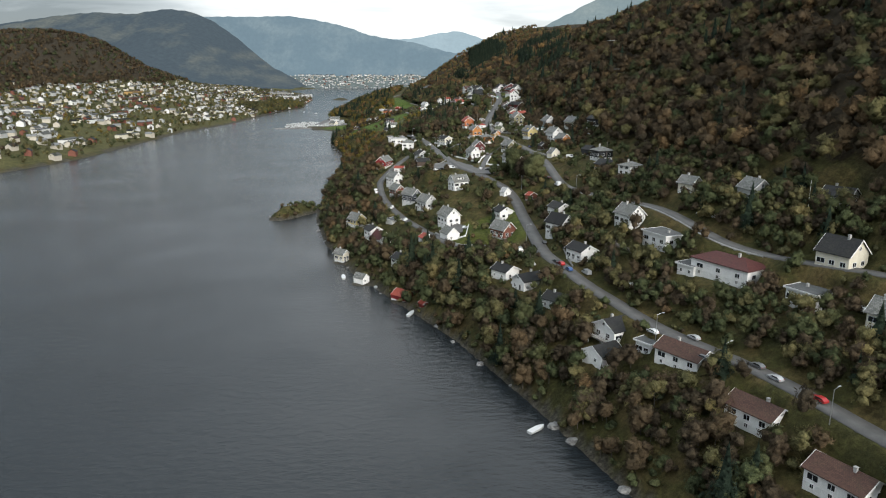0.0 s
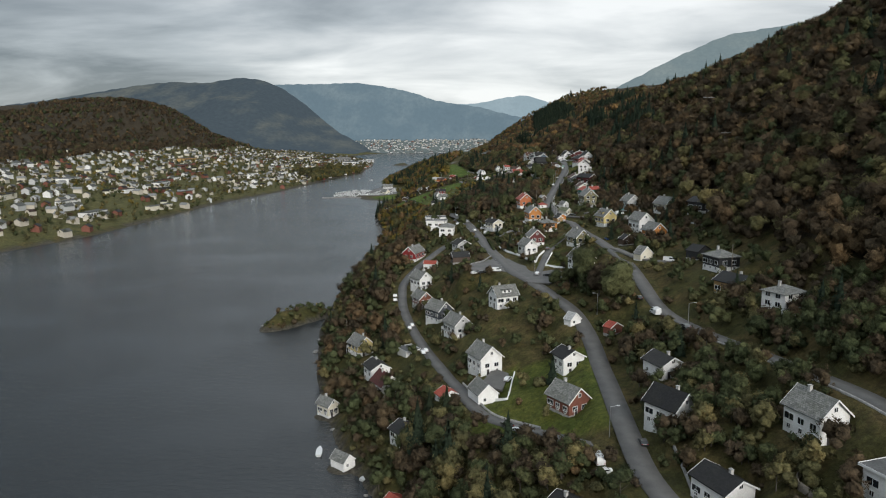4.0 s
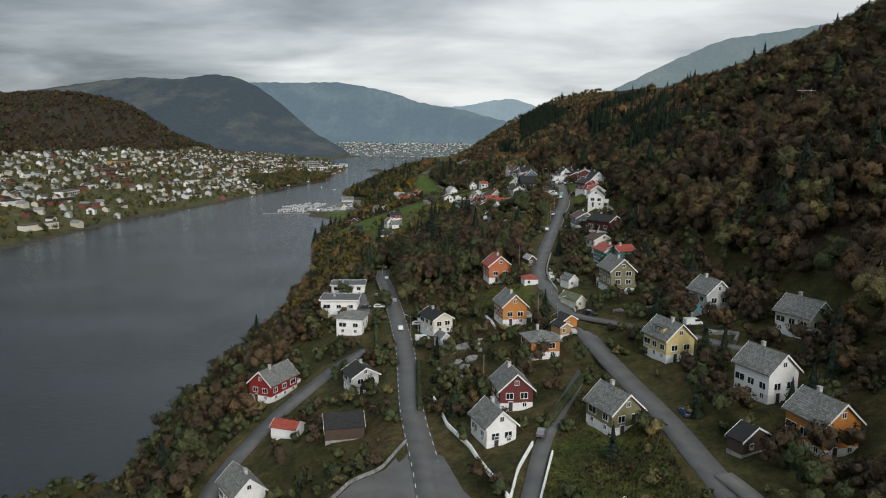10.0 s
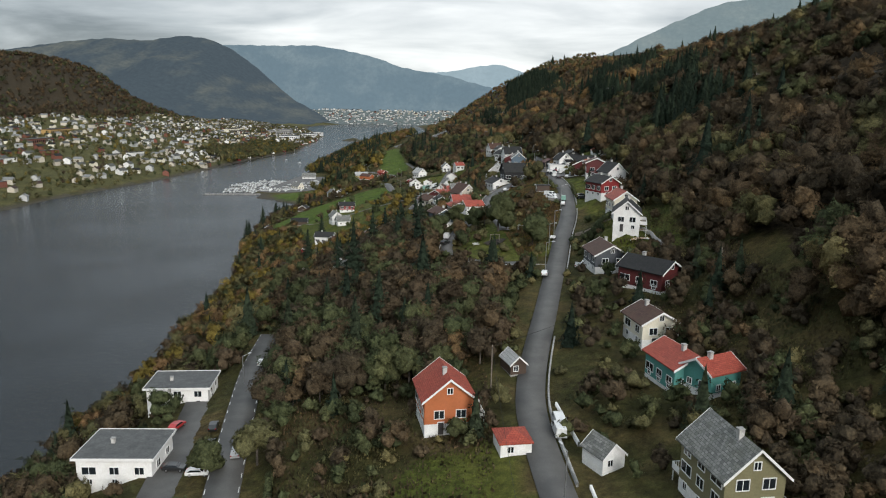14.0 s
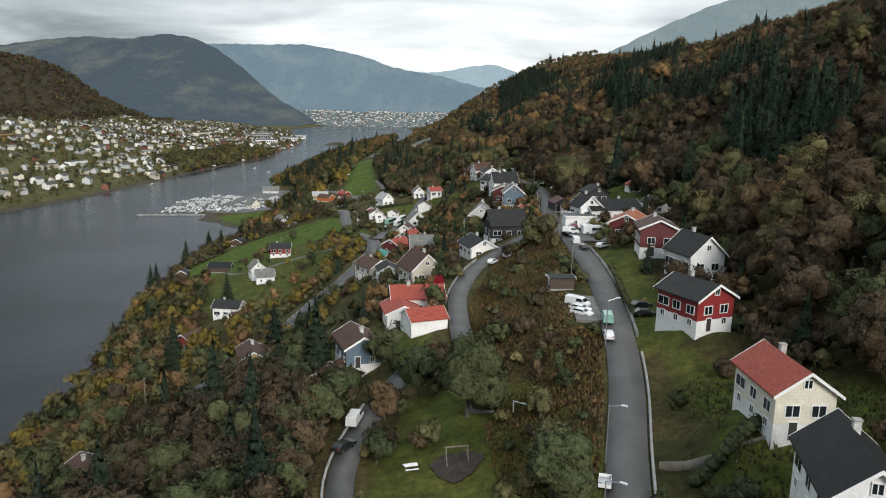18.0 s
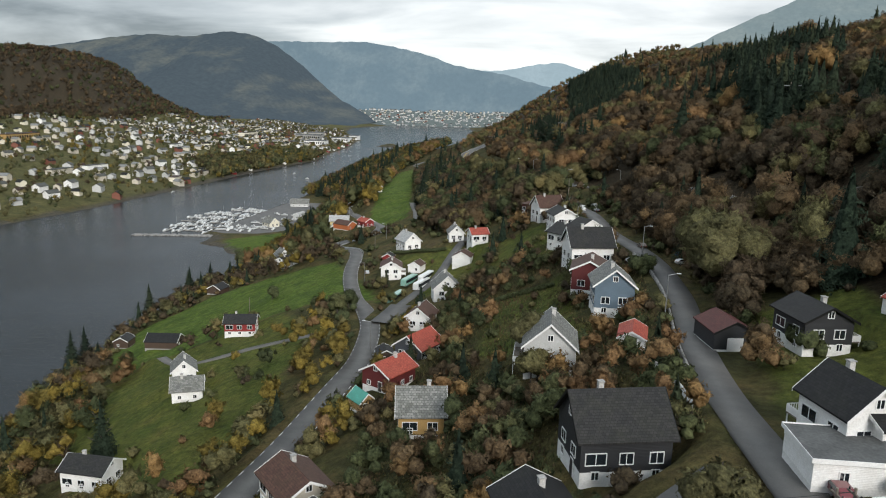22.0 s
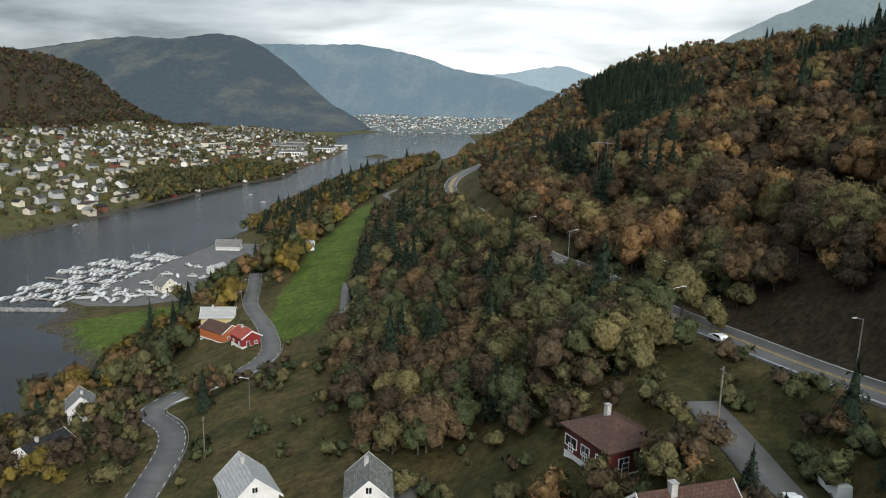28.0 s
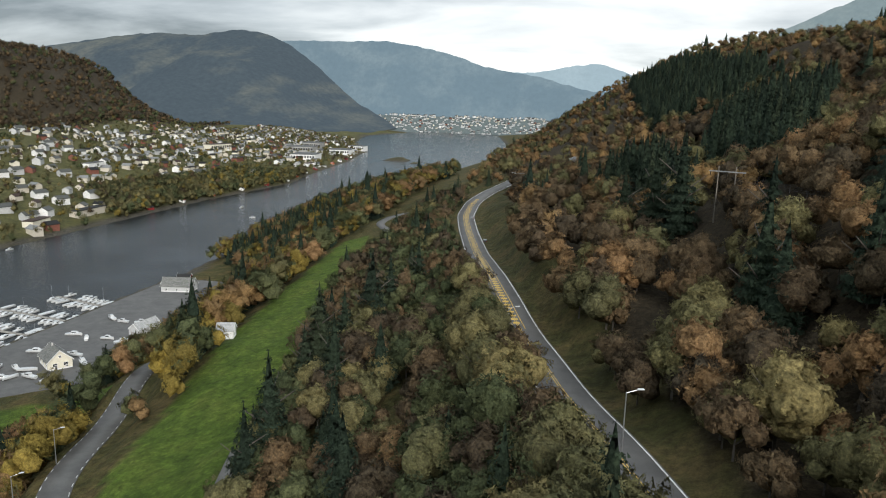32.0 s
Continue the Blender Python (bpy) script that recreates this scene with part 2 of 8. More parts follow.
WALLS = {
    "white": boards("white_boards", (0.86, 0.86, 0.85)), "cream": boards("cream_boards", (0.74, 0.70, 0.58)), "beige": boards("beige_boards", (0.55, 0.51, 0.43)),
    "yellow": boards("yellow_boards", (0.60, 0.49, 0.22)), "ochre": boards("ochre_boards", (0.45, 0.29, 0.11)), "orange": boards("orange_boards", (0.52, 0.21, 0.05)),
    "rust": boards("rust_boards", (0.46, 0.14, 0.05)), "red": boards("red_boards", (0.24, 0.022, 0.022)), "maroon": boards("maroon_boards", (0.12, 0.022, 0.022)),
    "brick": plain("red_brick", (0.20, 0.075, 0.05), grain=9.0), "brown": boards("brown_boards", (0.07, 0.045, 0.032)), "wood": boards("bare_wood_boards", (0.42, 0.27, 0.12)),
    "grey": boards("grey_boards", (0.50, 0.51, 0.51)), "slateblue": boards("slate_blue_boards", (0.075, 0.085, 0.10)), "blue": boards("blue_boards", (0.105, 0.155, 0.205)),
    "teal": boards("teal_boards", (0.09, 0.30, 0.27)), "olive": boards("olive_boards", (0.20, 0.185, 0.10)), "black": boards("black_boards", (0.022, 0.024, 0.028)),
}
ROOFS = {
    "slate": roofing("grey_slate", (0.1122, 0.1155, 0.1089), (0.2376, 0.2376, 0.2244), 0.42, 0.6, 0.35), "dark": roofing("dark_grey_tiles", (0.0185, 0.0190, 0.0195), (0.0317, 0.0309, 0.0312), 0.34, 0.7, 0.12),
    "black": roofing("black_tiles", (0.0095, 0.0098, 0.0107), (0.0179, 0.0175, 0.0186), 0.34, 0.65, 0.08), "brown": roofing("brown_tiles", (0.0627, 0.0317, 0.0238), (0.0957, 0.0495, 0.0363), 0.34, 0.65, 0.15),
    "maroon": roofing("maroon_tiles", (0.0660, 0.0185, 0.0172), (0.0957, 0.0277, 0.0238), 0.34, 0.6, 0.1), "red": roofing("red_tiles", (0.2772, 0.0495, 0.0330), (0.3630, 0.0792, 0.0495), 0.34, 0.6, 0.12),
    "orange": roofing("orange_tiles", (0.2970, 0.0792, 0.0330), (0.3828, 0.1254, 0.0528), 0.34, 0.6, 0.1), "white": roofing("pale_metal_sheets", (0.3432, 0.3498, 0.3432), (0.4224, 0.4224, 0.4158), 0.6, 0.5, 0.1),
    "green": roofing("green_felt", (0.1320, 0.1452, 0.0858), (0.1848, 0.1980, 0.1188), 0.5, 0.8, 0.3), "teal": plain("teal_canvas", (0.07, 0.30, 0.24), 0.6), "flat": plain("roofing_felt", (0.0924, 0.0957, 0.0957), 0.85, grain=3.0, vary=0.25),
}
WHITE = plain("white_paint", (0.82, 0.82, 0.81), 0.5, grain=8.0, vary=0.08)
CONCRETE = plain("concrete", (0.36, 0.355, 0.34), 0.9, grain=4.0, vary=0.25)
RENDERED = plain("white_render", (0.78, 0.78, 0.765), 0.85, grain=5.0, vary=0.12)
DARK_DOOR = plain("dark_door_paint", (0.05, 0.045, 0.045), 0.5)
CHIMNEY = plain("chimney_plaster", (0.55, 0.54, 0.52), 0.9, grain=5.0, vary=0.25)
STONE = plain("grey_stone", (0.26, 0.255, 0.245), 0.9, grain=1.6, vary=0.4, bump=0.8, distance=0.15)
TIMBER = plain("weathered_timber", (0.22, 0.19, 0.155), 0.85, grain=5.0, vary=0.3)
STEEL = plain("galvanised_steel", (0.45, 0.46, 0.47), 0.4, 0.8)
RUBBER = plain("tyre_rubber", (0.02, 0.02, 0.02), 0.8)
GLASS, _t, _p = material("window_glass")
_p.inputs["Base Color"].default_value = (0.015, 0.02, 0.025, 1)
_p.inputs["Roughness"].default_value = 0.06
_p.inputs["Specular IOR Level"].default_value = 0.8
WATER, _t, _p = material("fjord_water")
_p.inputs["Base Color"].default_value = (0.015, 0.019, 0.022, 1)
_p.inputs["Roughness"].default_value = 0.16
_p.inputs["IOR"].default_value = 1.33
_g = _t.nodes.new("ShaderNodeNewGeometry")
_mp = _t.nodes.new("ShaderNodeMapping")
_mp.inputs["Scale"].default_value = (0.55, 1.0, 1.0)
_mp.inputs["Rotation"].default_value = (0, 0, radians(-14))
_t.links.new(_g.outputs["Position"], _mp.inputs[0])
_n1, _n2 = noise_node(_t, 0.42, 5.0, 0.6, _mp.outputs[0]), noise_node(_t, 0.012, 3.0, 0.6)
_h = _t.nodes.new("ShaderNodeMath")
_h.operation = "MULTIPLY"
_t.links.new(_n1.outputs["Fac"], _h.inputs[0])
_t.links.new(ramp_node(_t, _n2.outputs["Fac"], (0.35, (0.35, 0.35, 0.35)), (0.65, (1.0, 1.0, 1.0))), _h.inputs[1])
_t.links.new(bump_node(_t, _h.outputs[0], 0.75, 0.9), _p.inputs["Normal"])


def asphalt(name, colour):
    m, t, p = material(name)
    fine, wide = noise_node(t, 7.0, 6.0, 0.7), noise_node(t, 0.22, 5.0, 0.6)
    a = ramp_node(t, fine.outputs["Fac"], (0.3, shade(colour, 0.8)), (0.7, shade(colour, 1.2)))
    b = ramp_node(t, wide.outputs["Fac"], (0.35, (0.72, 0.72, 0.72)), (0.65, (1.12, 1.11, 1.09)))
    t.links.new(mix_node(t, 1.0, a, b, "MULTIPLY"), p.inputs["Base Color"])
    p.inputs["Roughness"].default_value = 0.7
    t.links.new(bump_node(t, fine.outputs["Fac"], 0.2, 0.02), p.inputs["Normal"])
    return m


ASPHALT = asphalt("worn_asphalt", (0.092, 0.090, 0.087))
GRAVEL = asphalt("gravel", (0.13, 0.125, 0.115))
LINE_WHITE = plain("road_paint_white", (0.62, 0.62, 0.60), 0.7)
LINE_YELLOW = plain("road_paint_yellow", (0.55, 0.36, 0.06), 0.7)

GROUND, _t, _p = material("hillside_ground")
_n1, _n2, _n3 = noise_node(_t, 0.09, 5.0, 0.6), noise_node(_t, 0.9, 6.0, 0.7), noise_node(_t, 5.0, 4.0, 0.6)
_wild = ramp_node(_t, _n1.outputs["Fac"], (0.25, (0.030, 0.031, 0.013)), (0.45, (0.050, 0.049, 0.018)), (0.6, (0.080, 0.064, 0.028)), (0.8, (0.056, 0.038, 0.020)))
_grass = ramp_node(_t, _n1.outputs["Fac"], (0.3, (0.040, 0.068, 0.012)), (0.5, (0.064, 0.100, 0.017)), (0.8, (0.092, 0.114, 0.025)))
_lawn = ramp_node(_t, _n1.outputs["Fac"], (0.3, (0.046, 0.066, 0.014)), (0.6, (0.082, 0.090, 0.021)), (0.8, (0.118, 0.098, 0.034)))
_shore = ramp_node(_t, _n2.outputs["Fac"], (0.3, (0.0275, 0.0250, 0.0210)), (0.7, (0.0950, 0.0875, 0.0750)))


def _cover(name):
    a = _t.nodes.new("ShaderNodeAttribute")
    a.attribute_name = name
    return a.outputs["Fac"]


_c = mix_node(_t, _cover("lawn"), _wild, _lawn)
_c = mix_node(_t, _cover("town"), _c, ramp_node(_t, _n1.outputs["Fac"], (0.3, (0.050, 0.052, 0.022)), (0.55, (0.085, 0.082, 0.034)), (0.8, (0.125, 0.108, 0.052))))
_c = mix_node(_t, _cover("wood"), _c, ramp_node(_t, _n2.outputs["Fac"], (0.3, (0.026, 0.020, 0.013)), (0.7, (0.048, 0.037, 0.023))))
_c = mix_node(_t, _cover("field"), _c, _grass)
_c = mix_node(_t, _cover("shore"), _c, _shore)
# distance haze at the lake's end, painted as a pale blue-grey base colour
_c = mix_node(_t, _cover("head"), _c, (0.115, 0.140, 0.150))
_n4 = noise_node(_t, 0.38, 5.0, 0.7)
_c = mix_node(_t, 1.0, _c, ramp_node(_t, _n4.outputs["Fac"], (0.3, (0.6, 0.62, 0.6)), (0.7, (1.55, 1.5, 1.4))), "MULTIPLY")
_c = mix_node(_t, 1.0, _c, ramp_node(_t, _n2.outputs["Fac"], (0.25, (0.5, 0.5, 0.5)), (0.75, (1.45, 1.45, 1.4))), "MULTIPLY")
_c = mix_node(_t, 1.0, _c, ramp_node(_t, _n3.outputs["Fac"], (0.3, (0.7, 0.7, 0.7)), (0.7, (1.2, 1.2, 1.2))), "MULTIPLY")
_t.links.new(_c, _p.inputs["Base Color"])
_p.inputs["Roughness"].default_value = 0.95
_p.inputs["Specular IOR Level"].default_value = 0.15
_t.links.new(bump_node(_t, _n2.outputs["Fac"], 0.9, 0.9), _p.inputs["Normal"])


def mountain(name, low, high, haze_glow):
    """Far wooded backdrop slopes; the haze of kilometres of damp air is painted as emission."""
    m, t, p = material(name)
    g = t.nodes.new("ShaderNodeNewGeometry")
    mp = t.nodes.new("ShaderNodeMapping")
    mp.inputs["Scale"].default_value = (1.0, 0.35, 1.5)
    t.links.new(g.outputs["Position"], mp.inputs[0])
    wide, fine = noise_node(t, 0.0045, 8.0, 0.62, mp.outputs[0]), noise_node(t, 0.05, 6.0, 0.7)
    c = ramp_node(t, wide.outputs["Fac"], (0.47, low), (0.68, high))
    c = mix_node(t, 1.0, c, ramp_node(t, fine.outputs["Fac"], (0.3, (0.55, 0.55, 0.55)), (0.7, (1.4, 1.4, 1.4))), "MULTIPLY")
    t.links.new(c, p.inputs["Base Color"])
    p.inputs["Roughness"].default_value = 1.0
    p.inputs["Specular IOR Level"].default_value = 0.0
    # even blue-grey emission in place of haze
    p.inputs["Emission Color"].default_value = (*haze_glow, 1)
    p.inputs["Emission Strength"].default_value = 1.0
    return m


# haze painted in: farther slopes get bluer colours and stronger emission
MOUNTAIN_NEAR = mountain("near_mountain_hazy_woods", (0.016, 0.020, 0.020), (0.070, 0.066, 0.044), (0.034, 0.046, 0.058))
MOUNTAIN_MID = mountain("middle_mountain_hazy_woods", (0.018, 0.026, 0.030), (0.055, 0.064, 0.062), (0.085, 0.122, 0.148))
MOUNTAIN_FAR = mountain("far_mountain_hazy_woods", (0.03, 0.04, 0.045), (0.05, 0.06, 0.065), (0.175, 0.23, 0.26))
MOUNTAIN_SIDE = mountain("ridge_mountain_hazy_woods", (0.03, 0.037, 0.036), (0.060, 0.062, 0.052), (0.105, 0.138, 0.150))
# ---- ground heights ----
# x of the waterline of the far bank at each y
FAR_SHORE = np.array([(-900, -560), (300, -480), (680, -440), (812, -414), (1173, -428), (1361, -406), (1560, -403), (1793, -404), (2000, -385), (2109, -405),
                      (2434, -440), (2730, -496), (3100, -640), (3614, -763), (4212, -690), (4260, -520), (5200, -520)])
PROFILE = {}


def profile(y, *pairs):
    """Ground heights across the near hillside at y: x and z in turn, from the waterline up."""
    PROFILE[y] = np.array(pairs, float).reshape(-1, 2)


profile(-200, 205, 0, 222, 8, 260, 28, 300, 45, 420, 130, 560, 215, 760, 240)
profile(0, 110, 0, 120, 8, 140, 22, 175, 40, 215, 60, 300, 120, 420, 205, 620, 235)
profile(120, 56, 0, 66, 8, 92, 26, 122, 38, 160, 58, 260, 128, 380, 205, 580, 230)
profile(200, 26, 0, 34, 8, 58, 25, 82, 33, 112, 50, 220, 128, 335, 205, 540, 232)
profile(250, 5, 0, 12, 8, 30, 26, 50, 31, 72, 41, 100, 54, 130, 74, 310, 203, 520, 230)
profile(340, -45, 0, -40, 4, -20, 13, 3, 22, 29, 28, 43, 34, 78, 48, 100, 60, 300, 204, 510, 230)
profile(400, -68, 0, -61, 5, -48, 12, -29, 16, 6, 37, 30, 42, 58, 49, 75, 51.5, 88, 56, 100, 63, 295, 206, 500, 232)
profile(470, -86, 0, -76, 6, -45, 24, -26, 31, 5, 43, 22, 45, 41, 48, 58, 52.5, 75, 54.5, 84, 57.5, 100, 68, 292, 208, 500, 233)
profile(520, -93, 0, -82, 7, -60, 22, -43, 31, -26, 36, 24, 51, 57, 57.5, 76, 61, 88, 66, 104, 78, 290, 208, 500, 233)
profile(570, -96, 0, -82, 9, -60, 27, -34, 41, 19, 54, 31, 56, 57, 61, 76, 67, 118, 98, 290, 208, 500, 233)
profile(650, -100, 0, -85, 8, -50, 32, -14, 52, 8, 58, 33, 62, 60, 67, 74, 71, 100, 84, 290, 205, 500, 230)
profile(740, -106, 0, -90, 7, -55, 30, -16, 49, 10, 62, 20, 65, 47, 73, 56, 75, 67, 75, 80, 75.5, 92, 82, 110, 93, 290, 196, 500, 222)
profile(790, -113, 0, -97, 7.5, -60, 28, -22, 45, 6, 58, 27, 65, 46, 72.5, 56, 75, 66, 75.5, 80, 76, 92, 83, 288, 194, 500, 219)
profile(855, -122, 0, -105, 8, -66, 25, -30, 40, 3, 53, 32, 66, 45, 71, 66, 78, 90, 86, 285, 190, 500, 215)
profile(915, -138, 0, -120, 10, -62, 32, -30, 42, 0, 49, 40, 71, 60, 75, 80, 80, 110, 95, 275, 184, 500, 210)
profile(970, -152, 0, -135, 8, -62, 34, -43, 40, -26, 41, 2, 47, 14, 58, 33, 70, 55, 74, 80, 86, 262, 176, 480, 205)
profile(1015, -159, 0, -143, 7, -72, 33, -28, 46.5, 8, 59, 28, 70.5, 40, 74.5, 55, 76, 80, 89, 256, 173, 470, 201)
profile(1050, -165, 0, -150, 6, -80, 32, -30, 46, 5, 58, 25, 71, 40, 75, 55, 77, 80, 92, 252, 170, 460, 198)
profile(1130, -168, 0, -150, 5, -110, 20, -85, 33, -58, 41, -20, 53, 12, 70, 25, 74, 40, 75, 60, 88, 245, 166, 440, 190)
profile(1178, -164, 0, -150, 3, -120, 17, -90, 38, -60, 44, -20, 57, 12, 71, 25, 74, 40, 75, 55, 88, 240, 164, 435, 188)
profile(1205, -196, 0, -180, 3, -130, 14, -100, 34, -75, 45, -60, 47, -20, 59, 10, 72, 20, 75, 36, 76, 52, 88, 238, 164, 432, 188)
profile(1230, -229, 0, -215, 2, -160, 6, -125, 26, -108, 36, -87, 45, -60, 49, -20, 61, -5, 72, 10, 75, 25, 76, 45, 88, 235, 164, 430, 188)
profile(1330, -238, 0, -225, 2, -165, 4, -140, 14, -100, 44, -65, 51, -30, 60, -5, 70, 12, 73, 40, 86, 225, 160, 420, 184)
profile(1450, -237, 0, -225, 2, -185, 4, -150, 22, -112, 44, -80, 52, -50, 60, -20, 69, 0, 72, 30, 84, 215, 164, 410, 190)
profile(1600, -250, 0, -235, 6, -190, 28, -140, 46, -100, 54, -60, 62, -35, 68, -15, 70, 15, 82, 195, 168, 390, 192)
profile(1800, -240, 0, -225, 5, -185, 22, -130, 42, -90, 54, -65, 60, -40, 64, -10, 80, 165, 172, 380, 200)
profile(2100, -222, 0, -210, 4, -175, 14, -140, 26, -110, 40, -60, 66, 130, 186, 340, 225)
profile(2600, -152, 0, -140, 4, -110, 14, -50, 55, 90, 150, 300, 215)
profile(3200, -188, 0, -170, 4, -120, 16, 0, 80, 120, 150, 400, 190)
profile(4100, -320, 0, -280, 4, -150, 14, 100, 60, 400, 120, 900, 150)
profile(5200, -520, 4, -300, 6, -150, 14, 100, 60, 400, 120, 900, 150)

REFERENCE = np.array([(-200, 205), (0, 110), (120, 56), (200, 26), (250, 5), (340, -45), (400, -68), (470, -86), (520, -93), (570, -96), (650, -100), (740, -106), (855, -122),
                      (915, -138), (970, -152), (1050, -165), (1130, -172), (1230, -180), (1330, -190), (1450, -205), (1600, -218), (1800, -225), (2100, -222),
                      (2600, -172), (3200, -188), (4100, -320), (5200, -520)])
STATIONS = np.array(sorted(PROFILE))
OFFSETS = np.concatenate([np.arange(-200, -80, 10.0), np.arange(-80, 80, 2.0), np.arange(80, 280, 4.0), np.arange(280, 900, 20.0)])


def reference_x(y):
    return np.interp(y, REFERENCE[:, 0], REFERENCE[:, 1])


def far_shore_x(y):
    return np.interp(y, FAR_SHORE[:, 0], FAR_SHORE[:, 1])


def across(y):
    p = PROFILE[y]
    p = np.concatenate([[(p[0, 0] - 300, -9), (p[0, 0] - 14, -8)], p])
    return np.interp(OFFSETS, p[:, 0] - reference_x(y), p[:, 1])


PROFILE_GRID = np.array([across(y) for y in STATIONS])


def wave(x, y, size, seed):
    """A smooth pseudo-random field in -1..1 whose bumps are about size metres across."""
    u, v = x / size + seed * 3.7, y / size + seed * 1.9
    return (np.sin(1.9 * u + 0.7 * v + 1.3 * np.sin(0.9 * v + seed)) + np.sin(2.3 * v - 1.1 * u + 1.7 * np.sin(1.3 * u + 2 * seed)) + np.sin(1.1 * u + 2.9 * v + seed)) / 3


def near_height(x, y):
    s = x - reference_x(y)
    k = np.clip(np.searchsorted(STATIONS, y) - 1, 0, len(STATIONS) - 2)
    f = np.clip((y - STATIONS[k]) / (STATIONS[k + 1] - STATIONS[k]), 0, 1)
    f = f * f * (3 - 2 * f) * 0.4 + f * 0.6
    c = np.interp(s, OFFSETS, np.arange(len(OFFSETS)))
    c0 = np.clip(c.astype(int), 0, len(OFFSETS) - 2)
    g = c - c0
    za = PROFILE_GRID[k, c0] * (1 - g) + PROFILE_GRID[k, c0 + 1] * g
    zb = PROFILE_GRID[k + 1, c0] * (1 - g) + PROFILE_GRID[k + 1, c0 + 1] * g
    return za * (1 - f) + zb * f


def far_height(x, y):
    """The other bank: a terraced town slope that climbs to wooded hills."""
    s = far_shore_x(y) - x
    z = np.interp(s, [0, 6, 40, 160, 320, 480, 590, 700, 770, 850, 1300, 2500], [0, 2.5, 8, 26, 48, 74, 105, 165, 198, 212, 216, 216])
    low = np.clip((s - 380) / 180, 0, 1)
    z = z * (1 - (1 - low) * 0.45 * np.clip((y - 2200) / 900.0, 0, 1)) * (1 - low * 0.9 * np.clip((y - 2690 - (s - 590) * 1.27) / 420.0, 0, 1)) * (1 - low * 0.34 * np.clip((2450 - y) / 560.0, 0, 1))
    z = z + np.clip(s / 200, 0, 1) * (6 * wave(x, y, 160.0, 1) + np.clip(s / 900, 0, 1) * 22 * wave(x, y, 330.0, 2))
    return np.where(s < 0, np.maximum(-8, s * 0.5), z)


# paved places, level or gently tilted: outline, height at the middle, rise per metre in x and in y
PADS = [("turning_bay", (2.5, 461, -0.5, 450, -5.5, 445, -8, 437, -6.5, 430, 4, 428.5, 11, 424, 15, 413, 19, 403, 27, 401, 32, 408, 35, 414, 33, 424, 26, 430, 21, 431.5, 14.5, 443, 10, 456), 41.4, 0.035, 0.012),
        ("car_yard", (48.5, 712, 53, 712, 54, 733, 49, 733), 73.0, 0.0, 0.02), ("house_yard", (56, 772, 66, 770, 67, 787, 56.5, 788), 75.6, 0.03, 0.0),
        ("garage_yard", (2, 334, 9, 330, 11, 345, 6, 350), 23.5, 0.0, 0.0), ("marina_quay", (-236, 1268, -222, 1262, -196, 1268, -174, 1290, -172, 1340, -186, 1400, -198, 1450, -234, 1450), 2.3, 0.0, 0.0)]


def outline_distance(x, y, q):
    """Metres outside a closed outline; 0 within it."""
    best, odd = np.full(np.shape(x), 1e9), np.zeros(np.shape(x), bool)
    for (x0, y0), (x1, y1) in zip(q, np.roll(q, -1, 0)):
        dx, dy = x1 - x0, y1 - y0
        f = np.clip(((x - x0) * dx + (y - y0) * dy) / (dx * dx + dy * dy), 0, 1)
        best = np.minimum(best, np.hypot(x - x0 - f * dx, y - y0 - f * dy))
        if dy:
            odd ^= ((y0 > y) != (y1 > y)) & (x < dx * (y - y0) / dy + x0)
    return np.where(odd, 0.0, best)


def base_height(x, y):
    x, y = np.broadcast_arrays(np.asarray(x, float), np.asarray(y, float))
    near, far = near_height(x, y), far_height(x, y)
    z = np.where(x > (reference_x(y) * 0.45 + far_shore_x(y) * 0.55), near, far)
    end = np.clip((y - 4190) / 60, 0, 1)
    z = z * (1 - end) + (4 + np.clip(y - 4190, 0, 220) * 0.3) * end
    for cx, cy, long, wide, turn, top in ((-104, 492, 24, 7.5, 1.1, 7.5), (-357, 2495, 26, 13, 0.3, 8.0), (-290, 2440, 75, 5, -0.6, 3.0)):
        u = (x - cx) * math.cos(turn) + (y - cy) * math.sin(turn)
        v = (y - cy) * math.cos(turn) - (x - cx) * math.sin(turn)
        z = np.maximum(z, top * (1.25 * np.exp(-(u / long) ** 4 - (v / wide) ** 2) - 0.25) + 0.8 * wave(x, y, 9.0, 7) - 0.4)
    s = x - reference_x(y)
    rough = np.clip((s - 150) / 120, 0, 1) * np.clip(z / 40, 0, 1)
    z = z + rough * (7 * wave(x, y, 70.0, 3) + 3 * wave(x, y, 26.0, 4)) + 0.5 * wave(x, y, 14.0, 5) * np.clip(z / 6, 0, 1)
    for _, corners, level, ramp_x, ramp_y in PADS:
        q = np.array(corners, float).reshape(-1, 2)
        c = q.mean(0)
        if ((np.abs(x - c[0]) < 75) & (np.abs(y - c[1]) < 115)).any():
            w = np.clip(1 - (outline_distance(x, y, q) - 2.2) / 6.0, 0, 1)
            z = z * (1 - w) + w * (level + ramp_x * (x - c[0]) + ramp_y * (y - c[1]))
    return z
# ---- roads: a centre line each, cut level into the slope ----
ROADS = []
FOOTPRINTS = []


